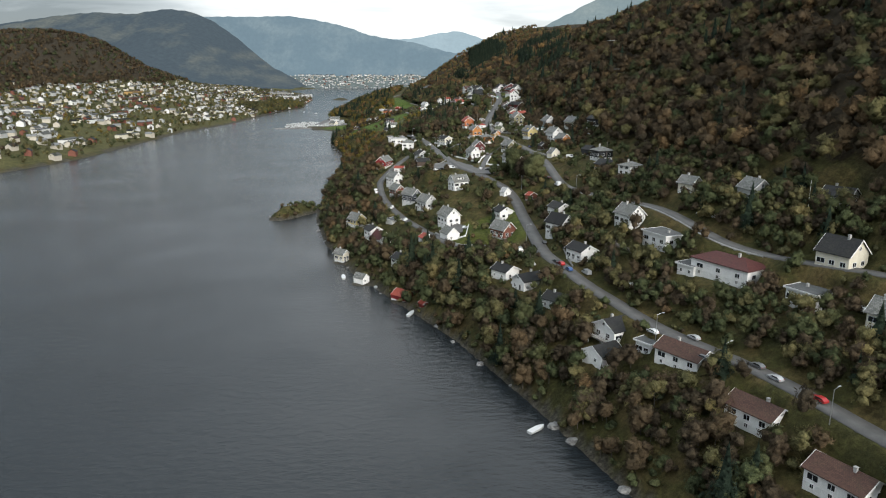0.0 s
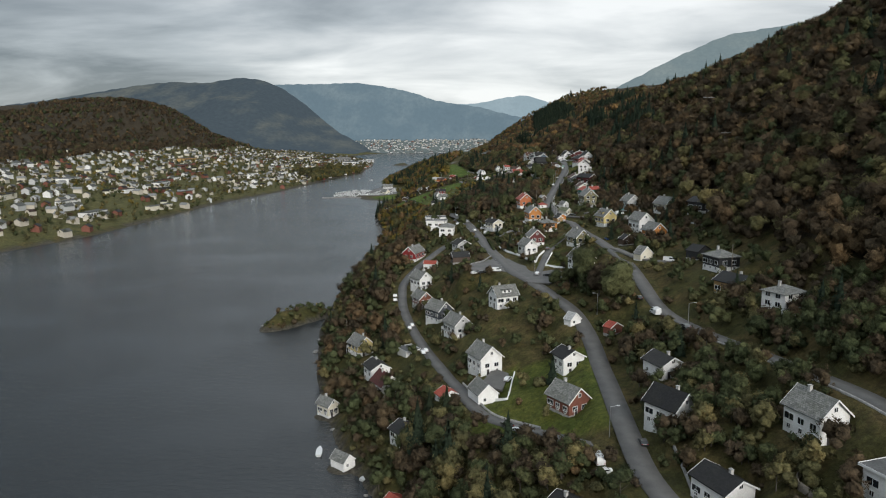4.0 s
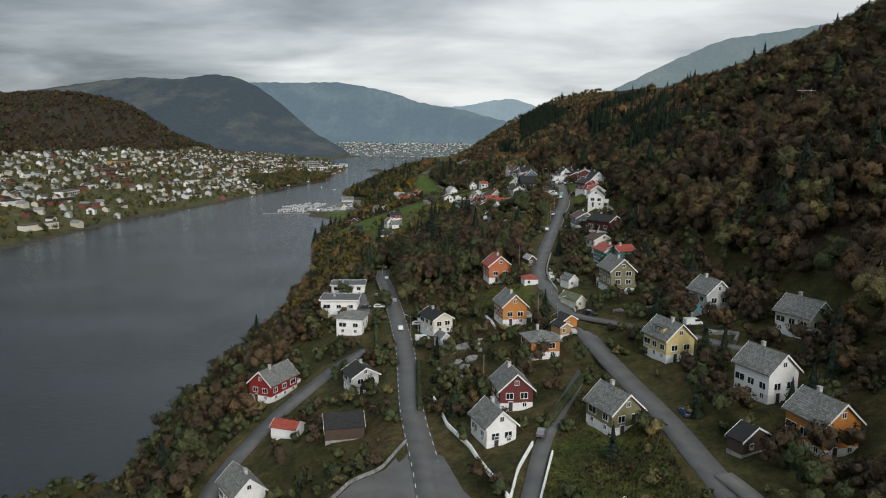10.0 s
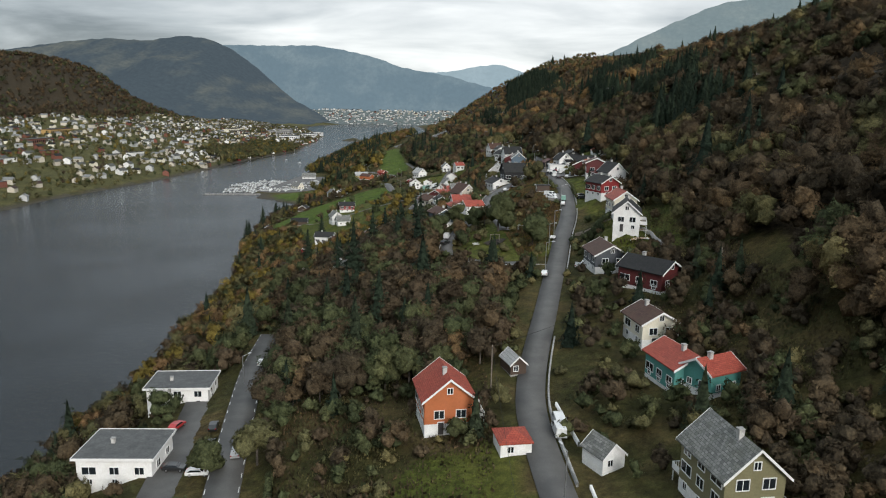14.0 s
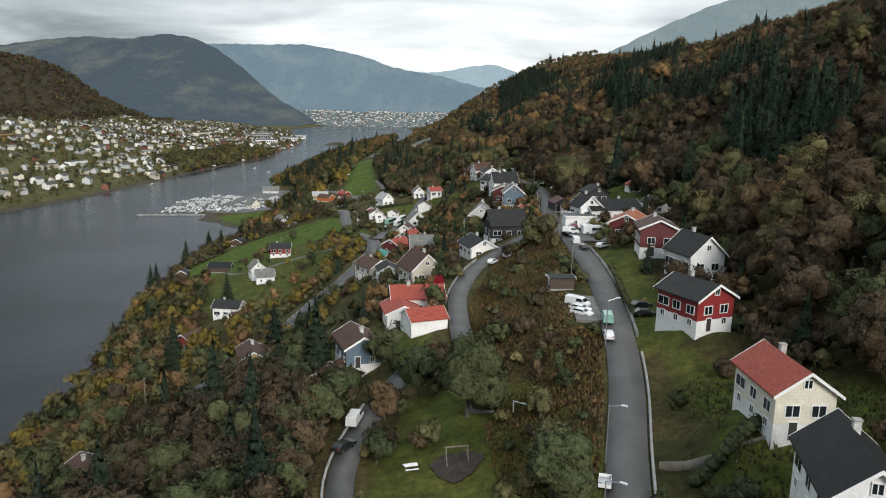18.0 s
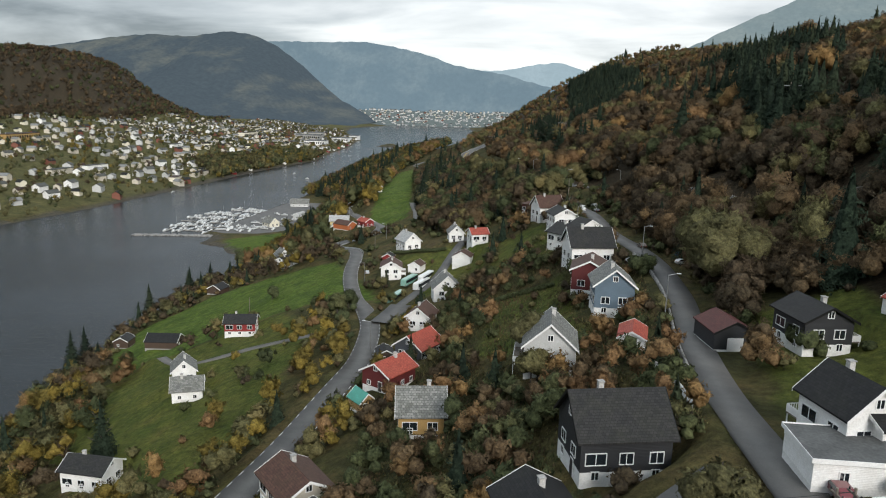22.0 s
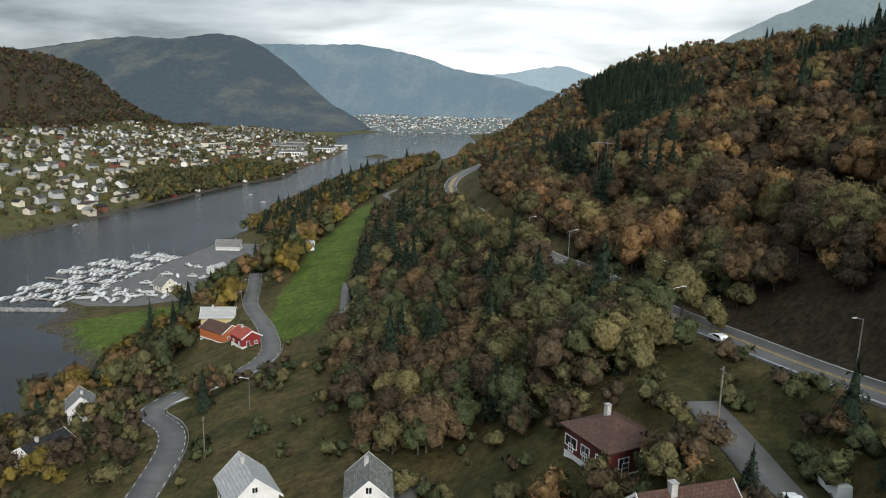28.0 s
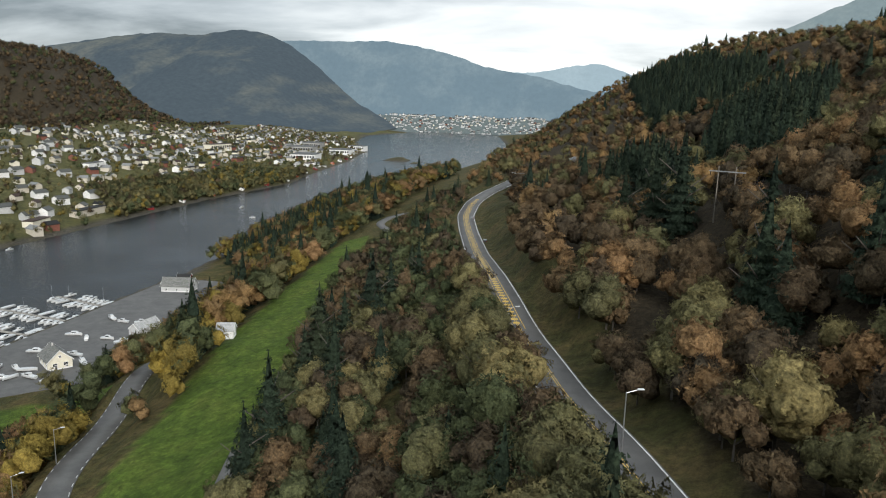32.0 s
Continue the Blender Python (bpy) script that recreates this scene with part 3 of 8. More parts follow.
def road(name, width, *pairs):
    """A road with that width along x, y pairs: resampled every 3 m, with a smoothed height."""
    p = np.array(pairs, float).reshape(-1, 2)
    d = np.concatenate([[0], np.cumsum(np.hypot(*np.diff(p, axis=0).T))])
    s = np.arange(0, d[-1], 3.0)
    x, y = np.interp(s, d, p[:, 0]), np.interp(s, d, p[:, 1])
    soft = np.ones(5) / 5
    for _ in range(2):
        x[2:-2], y[2:-2] = np.convolve(x, soft, "valid"), np.convolve(y, soft, "valid")
    z = np.convolve(np.pad(base_height(x, y), 4, "edge"), np.ones(9) / 9, "valid")
    ROADS.append((name, width, np.stack([x, y, z], 1)))


road("upper_road", 5.0, 220, -60, 175, 30, 140, 100, 122, 160, 116, 178, 100, 203, 90, 226, 81, 272, 68, 325, 59, 355, 58, 385, 56, 423, 52.5, 457, 46, 490, 40, 520, 36, 545, 33.5, 570,
     36, 590, 39, 607, 46, 650, 50, 676, 53.5, 692, 55.5, 715, 56.5, 733, 55.5, 757, 55, 789, 54, 815, 55.5, 840, 58.5, 870, 58, 892, 54.5, 920, 51, 940, 49, 957, 46, 985, 43, 1008, 40, 1020)
road("middle_road", 5.6, 150, 10, 110, 80, 89, 129, 84, 145, 77, 164, 66, 186, 56, 212, 46, 238, 39.5, 265, 38.5, 290, 38.5, 320, 37.5, 350, 33.5, 372, 20, 405, 12, 425, 8, 448, 1.4, 476,
     -6.4, 525, -12, 549, -19, 579, -24, 600, -29, 622, -32, 645)
road("shore_road", 4.2, 38, 275, 18, 300, 2, 319, -6, 344, -15.5, 370, -28, 407, -38, 440, -43, 472, -38, 495, -28, 518, -18, 534)
road("parking_yard", 9, -24, 560, -29, 585, -36, 612)
road("lane", 3.0, 22, 415, 24.5, 431, 29.5, 459, 41.4, 490)
road("loop_lane", 3.6, 46, 647, 31, 652.5, 22, 659, 14, 673, 14, 690, 17, 702, 20, 712, 27, 724)
road("garden_road", 4.0, 33, 690, 31, 703, 28, 728, 27, 745, 30, 772, 34, 781, 42, 791, 54, 800)
road("lower_road", 6.0, -50, 700, -45, 715, -37, 741, -23, 769, -17.8, 820, -13.5, 862, -12, 885, -14.5, 905, -18, 924, -27, 950, -34.6, 966, -43.6, 993, -48.2, 1013, -52, 1035,
     -58, 1058, -67, 1072, -78, 1078, -79, 1086, -70, 1092, -57, 1101, -57, 1113, -70, 1140, -88, 1168, -98, 1194, -108, 1221, -125, 1262, -150, 1310)
road("junction_apron", 7, -15.5, 926, -14, 936, -13.5, 948)
road("yard_lane", 3.2, -14.5, 940, -13.5, 956, -10.5, 968, -6.9, 976, -5.2, 985, -3.6, 999, -0.4, 1013, 1.5, 1024)
road("farm_lane", 3.2, -19, 923, -34, 924.5, -45, 924, -57, 925.5, -69, 922, -80, 926, -97, 944)
road("highway", 8.5, 160, 660, 130, 780, 108, 870, 88, 930, 75, 971, 60, 1015, 48.5, 1045, 36.5, 1074, 28.6, 1093, 18, 1128, 11, 1153, 4, 1183, -3, 1206, -10.5, 1233, -26, 1309, -38, 1368, -44, 1401, -46, 1438, -41, 1470, -24, 1512, 12, 1560, 60, 1600)
road("field_lane", 3.6, -38, 1112, -43, 1140, -49, 1162, -52, 1175)
road("loop_road", 4.5, -80, 1385, -86, 1408, -98, 1435, -95, 1452, -80, 1457, -56, 1445)
road("driveway", 3.2, 56, 436, 59.6, 425, 61.4, 412, 66.5, 404, 73, 398)
road("side_lane", 3.6, 41, 520, 47.2, 513.2, 54.5, 506.3, 63, 499.2, 71, 489.5, 80, 474)


def height(x, y):
    """The ground's height, with the roads cut in."""
    x, y = np.broadcast_arrays(np.asarray(x, float), np.asarray(y, float))
    z = base_height(x, y)
    shape = z.shape
    x, y, z = x.ravel(), y.ravel(), z.ravel().copy()
    # terraces under the houses
    total, weight, keep = np.zeros_like(z), np.zeros_like(z), np.ones_like(z)
    for hx, hy, radius, level in FOOTPRINTS:
        near = np.nonzero((np.abs(x - hx) < radius + 7) & (np.abs(y - hy) < radius + 7))[0]
        if len(near):
            w = np.clip(1 - (np.hypot(x[near] - hx, y[near] - hy) - radius * 0.9) / 5.5, 0, 1)
            total[near] += w * w * level
            weight[near] += w * w
            keep[near] = np.minimum(keep[near], 1 - w)
    on = weight > 1e-9
    z[on] = z[on] * keep[on] + (1 - keep[on]) * total[on] / weight[on]
    total, weight, keep = np.zeros_like(z), np.zeros_like(z), np.ones_like(z)
    for name, width, line in ROADS:
        lo, hi = line.min(0) - 16, line.max(0) + 16
        near = np.nonzero((x > lo[0]) & (x < hi[0]) & (y > lo[1]) & (y < hi[1]))[0]
        for part in np.array_split(near, max(1, len(near) // 4000)):
            if not len(part):
                continue
            d2 = (x[part, None] - line[None, :, 0]) ** 2 + (y[part, None] - line[None, :, 1]) ** 2
            k = d2.argmin(1)
            # the height between two neighbouring stations
            j = np.clip(k, 1, len(line) - 2)
            t = line[j + 1] - line[j - 1]
            f = ((x[part] - line[j - 1, 0]) * t[:, 0] + (y[part] - line[j - 1, 1]) * t[:, 1]) / (t[:, 0] ** 2 + t[:, 1] ** 2)
            zr = line[j - 1, 2] + np.clip(f, 0, 1) * t[:, 2]
            d = np.sqrt(d2.min(1))
            w = np.clip(1 - (d - width / 2 - (2.8 if name == "highway" else 2.0)) / 5.5, 0, 1) ** 1.5
            total[part] += w * w * zr
            weight[part] += w * w
            keep[part] = np.minimum(keep[part], 1 - w)
    on = weight > 1e-9
    z[on] = z[on] * keep[on] + (1 - keep[on]) * total[on] / weight[on]
    return z.reshape(shape)

# ---- building kit ----
def part(name, bm, mat, parent, label="", at=None):
    """Links a bmesh as one mesh object under a thing or a part."""
    me = bpy.data.meshes.new(name)
    bm.to_mesh(me)
    bm.free()
    me.materials.append(mat)
    ob = new(name, me)
    ob.parent = parent
    if at is not None:
        ob.matrix_basis = at
    if label:
        tagged(ob, label)
    return ob


def shared(name, me, parent, at):
    ob = new(name, me)
    ob.parent, ob.matrix_basis = parent, at
    return ob


def box(bm, x0, x1, y0, y1, z0, z1):
    v = [bm.verts.new(p) for p in ((x0, y0, z0), (x1, y0, z0), (x1, y1, z0), (x0, y1, z0), (x0, y0, z1), (x1, y0, z1), (x1, y1, z1), (x0, y1, z1))]
    for f in ((3, 2, 1, 0), (4, 5, 6, 7), (0, 1, 5, 4), (1, 2, 6, 5), (2, 3, 7, 6), (3, 0, 4, 7)):
        bm.faces.new([v[k] for k in f])
    return v


def solid(*spans):
    bm = bmesh.new()
    for s in spans:
        box(bm, *s)
    return bm


def prism(bm, outline, y0, y1):
    """The outline, x and z pairs, drawn out along y."""
    a = [bm.verts.new((x, y0, z)) for x, z in outline]
    b = [bm.verts.new((x, y1, z)) for x, z in outline]
    bm.faces.new(a)
    bm.faces.new(b[::-1])
    for k in range(len(a)):
        j = (k + 1) % len(a)
        bm.faces.new((a[j], a[k], b[k], b[j]))


def tube(bm, p, q, r0, r1, sides=6):
    p, q = Vector(p), Vector(q)
    m = (q - p).to_track_quat("Z", "Y").to_matrix()
    rings = []
    for at, r in ((p, r0), (q, r1)):
        rings.append([bm.verts.new(at + m @ Vector((r * math.cos(2 * math.pi * k / sides), r * math.sin(2 * math.pi * k / sides), 0))) for k in range(sides)])
    for k in range(sides):
        j = (k + 1) % sides
        bm.faces.new((rings[0][k], rings[0][j], rings[1][j], rings[1][k]))
    bm.faces.new(rings[0][::-1])
    bm.faces.new(rings[1])


def mesh_of(name, bm, *mats):
    me = bpy.data.meshes.new(name)
    bm.to_mesh(me)
    bm.free()
    for m in mats:
        me.materials.append(m)
    return me


def window_meshes(w, h):
    """A casement: a surround with a mullion, proud of the wall, and the pane set back in it. It faces -y."""
    f = solid((-w / 2 - 0.1, -w / 2, -0.09, 0.02, -0.1, h + 0.1), (w / 2, w / 2 + 0.1, -0.09, 0.02, -0.1, h + 0.1), (-w / 2, w / 2, -0.09, 0.02, h, h + 0.1),
              (-w / 2, w / 2, -0.12, 0.02, -0.1, 0.0), (-0.04, 0.04, -0.07, 0.02, 0, h))
    g = solid((-w / 2, -0.04, -0.045, 0.01, 0, h), (0.04, w / 2, -0.045, 0.01, 0, h))
    return mesh_of("window", f, WHITE), mesh_of("pane", g, GLASS)


WINDOWS = {"large": window_meshes(1.5, 1.25), "small": window_meshes(0.8, 0.9), "wide": window_meshes(2.3, 1.3)}
_d = bmesh.new()
box(_d, -0.55, 0.55, -0.08, 0.02, 0, 2.15)
DOOR_FRAME = mesh_of("door", _d, WHITE)
_d = bmesh.new()
box(_d, -0.44, 0.44, -0.11, -0.05, 0.02, 2.04)
DOOR_LEAF = mesh_of("door_leaf", _d, DARK_DOOR)
_d = bmesh.new()
for k in range(5):
    box(_d, -1.25, 1.25, -0.07 - 0.012 * (k % 2), 0.02, 0.42 * k, 0.42 * k + 0.4)
GARAGE_DOOR = mesh_of("garage_door", _d, WHITE)


def window(parent, kind, at):
    turned = parent.matrix_basis.to_3x3() @ at.to_3x3() @ Vector((0, -1, 0))
    if turned.y > 0.45:
        return None
    frame_mesh, pane_mesh = WINDOWS[kind]
    w = shared("window", frame_mesh, parent, at)
    shared("pane", pane_mesh, w, Matrix.Identity(4))
    return w


def slope_uv(ob):
    """Lays courses along a roof plane: u along the eaves, v up the slope, in metres."""
    me = ob.data
    uv = me.uv_layers.new(name="courses")
    for poly in me.polygons:
        n = poly.normal
        along = Vector((0, 1, 0)) if abs(n.x) >= abs(n.y) else Vector((1, 0, 0))
        up = n.cross(along)
        for k in poly.loop_indices:
            co = me.vertices[me.loops[k].vertex_index].co
            uv.data[k].uv = (co.dot(along), co.dot(up))


COLOUR_WORD = {"white": "white", "cream": "cream", "beige": "beige", "yellow": "pale yellow", "ochre": "ochre", "orange": "orange", "rust": "rust-red", "red": "red", "maroon": "dark red",
               "brick": "red-brown brick", "brown": "dark brown", "wood": "bare timber", "grey": "grey", "slateblue": "dark grey-blue", "blue": "blue", "teal": "teal", "olive": "olive green", "black": "black"}
ROOF_WORD = {"slate": "a mossy grey slate roof", "dark": "a dark grey tiled roof", "black": "a black tiled roof", "brown": "a brown tiled roof", "maroon": "a maroon tiled roof", "red": "a bright red tiled roof",
             "orange": "an orange tiled roof", "white": "a pale metal roof", "green": "a greenish felt roof", "flat": "a flat grey felt roof", "teal": "a bright teal canvas cover"}


def house(x, y, z, yaw, width, length, eave, roof, wall, hip=0, garage=0, dormer=0, balcony="", pitch=0.0, storeys=0, two_tone=0, chimney=1):
    """A timber house: ridge along its own y at that yaw, width across the gable, eaves that high over its base at z."""
    small = eave < 3.3
    kind = "garage" if garage and eave < 3.2 else "shed" if small and width * length < 60 else "house"
    root = new(kind)
    root.matrix_basis = pose(x, y, z, 0, 0, yaw - 90)
    word = "%s wooden %s with %s" % (COLOUR_WORD[wall], kind, ROOF_WORD[roof])
    tagged(root, word, kind, group="houses on the hillside" if kind == "house" else "")
    FOOTPRINTS.append((x, y, max(width, length) / 2, z))
    w, l = width / 2, length / 2
    rise = (pitch or (0.55 if roof in ("brown", "dark", "black", "red") and eave < 5.6 else 0.9)) * w
    if hip:
        rise = 0.45 * w
    base_top = 0.35 if small else 1.9 if eave > 4.7 else 0.7
    part("foundation", solid((-w + 0.02, w - 0.02, -l + 0.02, l - 0.02, -3.0, base_top)), RENDERED if wall not in ("brown", "brick") else CONCRETE, root, "pale rendered foundation wall")
    bm = bmesh.new()
    if roof == "flat":
        box(bm, -w, w, -l, l, base_top, eave)
    elif hip:
        box(bm, -w, w, -l, l, base_top, eave)
    else:
        prism(bm, [(-w, base_top), (w, base_top), (w, eave), (0, eave + rise), (-w, eave)], -l, l)
    part("wall", bm, WALLS[wall], root)
    over, thick = (0.25, 0.16) if small else (0.55, 0.2)
    if roof == "flat":
        part("roof", solid((-w - over, w + over, -l - over, l + over, eave, eave + 0.12)), ROOFS["flat"], root)
        part("roof_edge", solid((-w - over - 0.06, w + over + 0.06, -l - over - 0.06, -l - over, eave - 0.22, eave + 0.25), (-w - over - 0.06, w + over + 0.06, l + over, l + over + 0.06, eave - 0.22, eave + 0.25),
                                (-w - over - 0.06, -w - over, -l - over, l + over, eave - 0.22, eave + 0.25), (w + over, w + over + 0.06, -l - over, l + over, eave - 0.22, eave + 0.25)), WHITE, root, "white roof edge boards")
    elif hip:
        r = max(0.3, l - w)
        bm = bmesh.new()
        ow, ol, ez = w + over, l + over, eave - 0.1
        lower = [bm.verts.new(p) for p in ((-ow, -ol, ez), (ow, -ol, ez), (ow, ol, ez), (-ow, ol, ez))]
        top = [bm.verts.new((0, -r, eave + rise)), bm.verts.new((0, r, eave + rise))]
        under = [bm.verts.new(v.co - Vector((0, 0, 0.2))) for v in lower]
        for f in ((lower[0], lower[1], top[0]), (lower[1], lower[2], top[1], top[0]), (lower[2], lower[3], top[1]), (lower[3], lower[0], top[0], top[1]), under[::-1]):
            bm.faces.new(f)
        for k in range(4):
            bm.faces.new((under[k], under[(k + 1) % 4], lower[(k + 1) % 4], lower[k]))
        slope_uv(part("roof", bm, ROOFS[roof], root))
    else:
        k = rise / w
        for side in (-1, 1):
            bm = bmesh.new()
            ex, ez = side * (w + over), eave - k * over
            prism(bm, [(0, eave + rise + 0.05), (ex, ez + 0.05), (ex, ez + 0.05 + thick), (0, eave + rise + 0.05 + thick)][::side], -l - over, l + over)
            slope_uv(part("roof_slope", bm, ROOFS[roof], root))
        for end in (-1, 1):
            bm = bmesh.new()
            y0, y1 = sorted((end * (l + over + 0.003), end * (l + over + 0.06)))
            for side in (-1, 1):
                ex, ez = side * (w + over), eave - k * over
                prism(bm, [(0, eave + rise - 0.08), (ex, ez - 0.1), (ex, ez + 0.08 + thick), (0, eave + rise + 0.1 + thick)][::side], y0, y1)
            part("bargeboard", bm, WHITE if wall != "black" else ROOFS["black"], root, "painted bargeboards")
    if not small and chimney:
        cx, cy = 0.35 * (1 if (x * 7) % 2 > 1 else -1), l * 0.35 * (1 if (y * 3) % 2 > 1 else -1)
        top = eave + (rise if roof != "flat" else 0) + 0.95
        ch = part("chimney", solid((cx - 0.32, cx + 0.32, cy - 0.32, cy + 0.32, eave * 0.9, top)), CHIMNEY, root)
        part("chimney_cap", solid((cx - 0.4, cx + 0.4, cy - 0.4, cy + 0.4, top, top + 0.1)), CONCRETE, ch)
    if garage:
        shared("garage_door", GARAGE_DOOR, root, pose(0, -l - 0.01, 0.15))
        if width > 6.6:
            shared("garage_door", GARAGE_DOOR, root, pose(-w + 1.5, -l - 0.012, 0.15)).location.x = -w + 1.5
    levels = [1.05] if eave < 3.9 else [0.75, base_top + 0.9] if eave < 6.9 else [0.75, 3.2, 5.6]
    for face in (-1, 1):
        turn = 0 if face < 0 else 180
        # gable ends
        for n, zz in enumerate(levels):
            if garage and face < 0 and n == 0:
                continue
            spots = (-0.45 * w, 0.42 * w) if n else (-0.5 * w, 0.35 * w)
            for s, sx in enumerate(spots):
                if small and s == 0:
                    continue
                if n == 0 and not small and s == 1:
                    d = shared("door", DOOR_FRAME, root, pose(sx, face * (l + 0.005), 0.1, 0, 0, turn))
                    shared("door_leaf", DOOR_LEAF, d, Matrix.Identity(4))
                    continue
                window(root, "small" if (n == 0 or small) else "large", pose(sx, face * (l + 0.005), zz if n else 1.0, 0, 0, turn))
        if not small and not hip and roof != "flat" and rise > 1.9:
            window(root, "small", pose(0, face * (l + 0.005), eave + rise * 0.28, 0, 0, turn))
        # long sides
        for n, zz in enumerate(levels):
            if small:
                continue
            count = 3 if length > 8.5 else 2
            for k in range(count):
                sy = -l + length * (k + 0.5) / count
                window(root, ("wide" if (k + n) % 3 == 1 else "large") if n else "small", pose(face * (w + 0.005), sy, zz if n else 1.0, 0, 0, 90 if face > 0 else -90))
    if dormer:
        for face in (-1, 1):
            bm = bmesh.new()
            x0, x1 = sorted((face * 0.25 * w, face * 0.8 * w))
            prism(bm, [(-1.9, eave + rise * 0.25), (1.9, eave + rise * 0.25), (1.9, eave + rise * 0.62), (-1.9, eave + rise * 0.62)], x0, x1)
            d = part("dormer", bm, WALLS[wall], root)
            d.data.transform(Matrix.Rotation(radians(-90), 4, "Z") @ Matrix.Diagonal((1, 1, 1, 1)))
            part("dormer_roof", solid((x0 - 0.3, x1 + 0.3, -2.15, 2.15, eave + rise * 0.62, eave + rise * 0.62 + 0.14)), ROOFS[roof], d)
            for sy in (-0.9, 0.9):
                window(root, "small", pose(face * 0.8 * w + face * 0.01, sy, eave + rise * 0.28 + 0.1, 0, 0, 90 if face > 0 else -90))
    for spot in balcony:
        # a deck with posts and a railing on one face: f front gable, b back gable, l and r the long sides
        bx = {"f": pose(0, -l, 0), "b": pose(0, l, 0, 0, 0, 180), "l": pose(-w, 0, 0, 0, 0, -90), "r": pose(w, 0, 0, 0, 0, 90)}[spot]
        span = (w if spot in "fb" else l * 0.8)
        deck = part("balcony", solid((-span, span, -1.9, -0.02, base_top - 0.02, base_top + 0.14)), TIMBER, root, "timber balcony with a white railing", bx)
        rail = bmesh.new()
        box(rail, -span, span, -1.9, -1.84, base_top + 0.98, base_top + 1.06)
        for k in range(int(span * 2 / 0.28) + 1):
            px = -span + 0.04 + k * (2 * span - 0.08) / int(span * 2 / 0.28)
            box(rail, px - 0.05, px + 0.05, -1.9, -1.87, base_top + 0.16, base_top + 0.98)
        for px in (-span, span - 0.06):
            box(rail, px, px + 0.06, -1.84, -0.05, base_top + 0.16, base_top + 1.04)
        part("railing", rail, WHITE, deck)
        for px in (-span + 0.1, span - 0.22):
            part("post", solid((px, px + 0.12, -1.85, -1.73, -2.5, base_top - 0.02)), WHITE, deck)
    return root


# ---- the houses of the near hillside ----
house(73.2, 150.4, 17.7, -59, 7.8, 12.0, 4.9, "brown", "white", balcony='l')
house(79.7, 125.1, 15.7, -62, 7.8, 12.0, 4.9, "brown", "white", balcony='l')
house(65.0, 177.5, 20.6, -55, 7.8, 13.5, 4.9, "brown", "white", balcony="l")
house(58.4, 188.4, 20.0, -55, 5.0, 5.0, 4.4, "flat", "white", chimney=0)
house(47.3, 194.8, 15.6, 31, 8.0, 9.0, 3.0, "dark", "white")
house(53.0, 203.5, 19.2, 29, 9.5, 10.5, 4.2, "dark", "white", balcony="f")
house(39.7, 231.0, 19.5, -47, 7.2, 9.0, 3.3, "dark", "white")
house(31.2, 249.3, 20.9, 31, 7.2, 9.0, 3.8, "black", "white", balcony='l')
house(23.9, 261.0, 21.5, -51, 7.2, 7.9, 3.4, "black", "white", balcony='l', pitch=0.5)
house(51.8, 256.6, 29.4, -63, 7.2, 9.0, 4.6, "black", "white", balcony='l')
house(48.4, 286.5, 32.3, -53, 7.4, 9.0, 5.7, "black", "white", balcony='l')
house(52.4, 313.7, 35.3, -65, 7.2, 8.0, 3.8, "dark", "white")
house(71.1, 264.2, 40.4, -67, 7.2, 9.0, 5.7, "slate", "white")
house(77.0, 240.5, 38.3, -67, 8.3, 12.0, 5.7, "flat", "white")
house(87.6, 208.6, 36.4, -60, 10.0, 20.5, 5.7, "maroon", "white", hip=1)
house(79.3, 217.2, 35.6, -60, 6.0, 6.5, 3.4, "flat", "white", garage=1, chimney=0)
house(101.3, 184.9, 35.1, -63, 10.1, 9.2, 5.7, "flat", "white")
house(111.4, 191.2, 43.6, -61, 8.7, 9.7, 6.2, "dark", "cream")
house(108.8, 163.5, 36.2, -59, 7.2, 6.6, 5.2, "slate", "cream")
house(108.7, 244.6, 55.2, -79, 7.2, 9.0, 3.8, "slate", "grey")
house(123.8, 218.0, 56.3, -49, 8.3, 8.3, 4.8, "dark", "grey", balcony='l')
house(86.3, 324.7, 49.5, 32, 7.4, 8.3, 7.1, "slate", "white", hip=1)
house(82.3, 353.3, 48.6, -60, 8.3, 9.7, 4.6, "black", "wood", balcony='l')
house(83.4, 373.6, 52.7, -69, 8.3, 8.7, 5.5, "slate", "black", hip=1)
house(81.6, 395.8, 53.1, -55, 7.5, 5.4, 3.0, "black", "black")
house(95.0, 270.1, 53.1, -57, 5.5, 6.6, 3.8, "slate", "cream")
house(40.4, 417.7, 44.0, -63, 7.2, 9.0, 5.5, "slate", "white", dormer=1)
house(75, 446, 51.0, -70, 7.2, 8.6, 6.2, "slate", "orange")
house(72.1, 464.0, 53.6, -65, 7.2, 8.7, 6.2, "slate", "white")
house(59.3, 488.5, 53.3, -67, 7.4, 8.6, 5.4, "slate", "yellow", dormer=1)
house(75.3, 513.5, 58.8, -71, 7.2, 8.1, 5.2, "slate", "grey", balcony='l')
house(88.1, 486.9, 59.9, -62, 7.2, 9.0, 5.2, "slate", "cream")
house(96.2, 451.2, 63.8, -60, 7.2, 9.0, 5.5, "black", "black")
house(42.9, 460.7, 47.2, -62, 7.2, 8.3, 4.8, "slate", "olive")
house(23.4, 476.2, 45.1, -77, 7.2, 8.3, 4.9, "slate", "maroon")
house(19.5, 461.6, 43.4, -65, 6.3, 7.8, 4.3, "slate", "white")
house(30.8, 500.2, 49.1, -73, 7.4, 7.8, 4.8, "slate", "orange", hip=1)
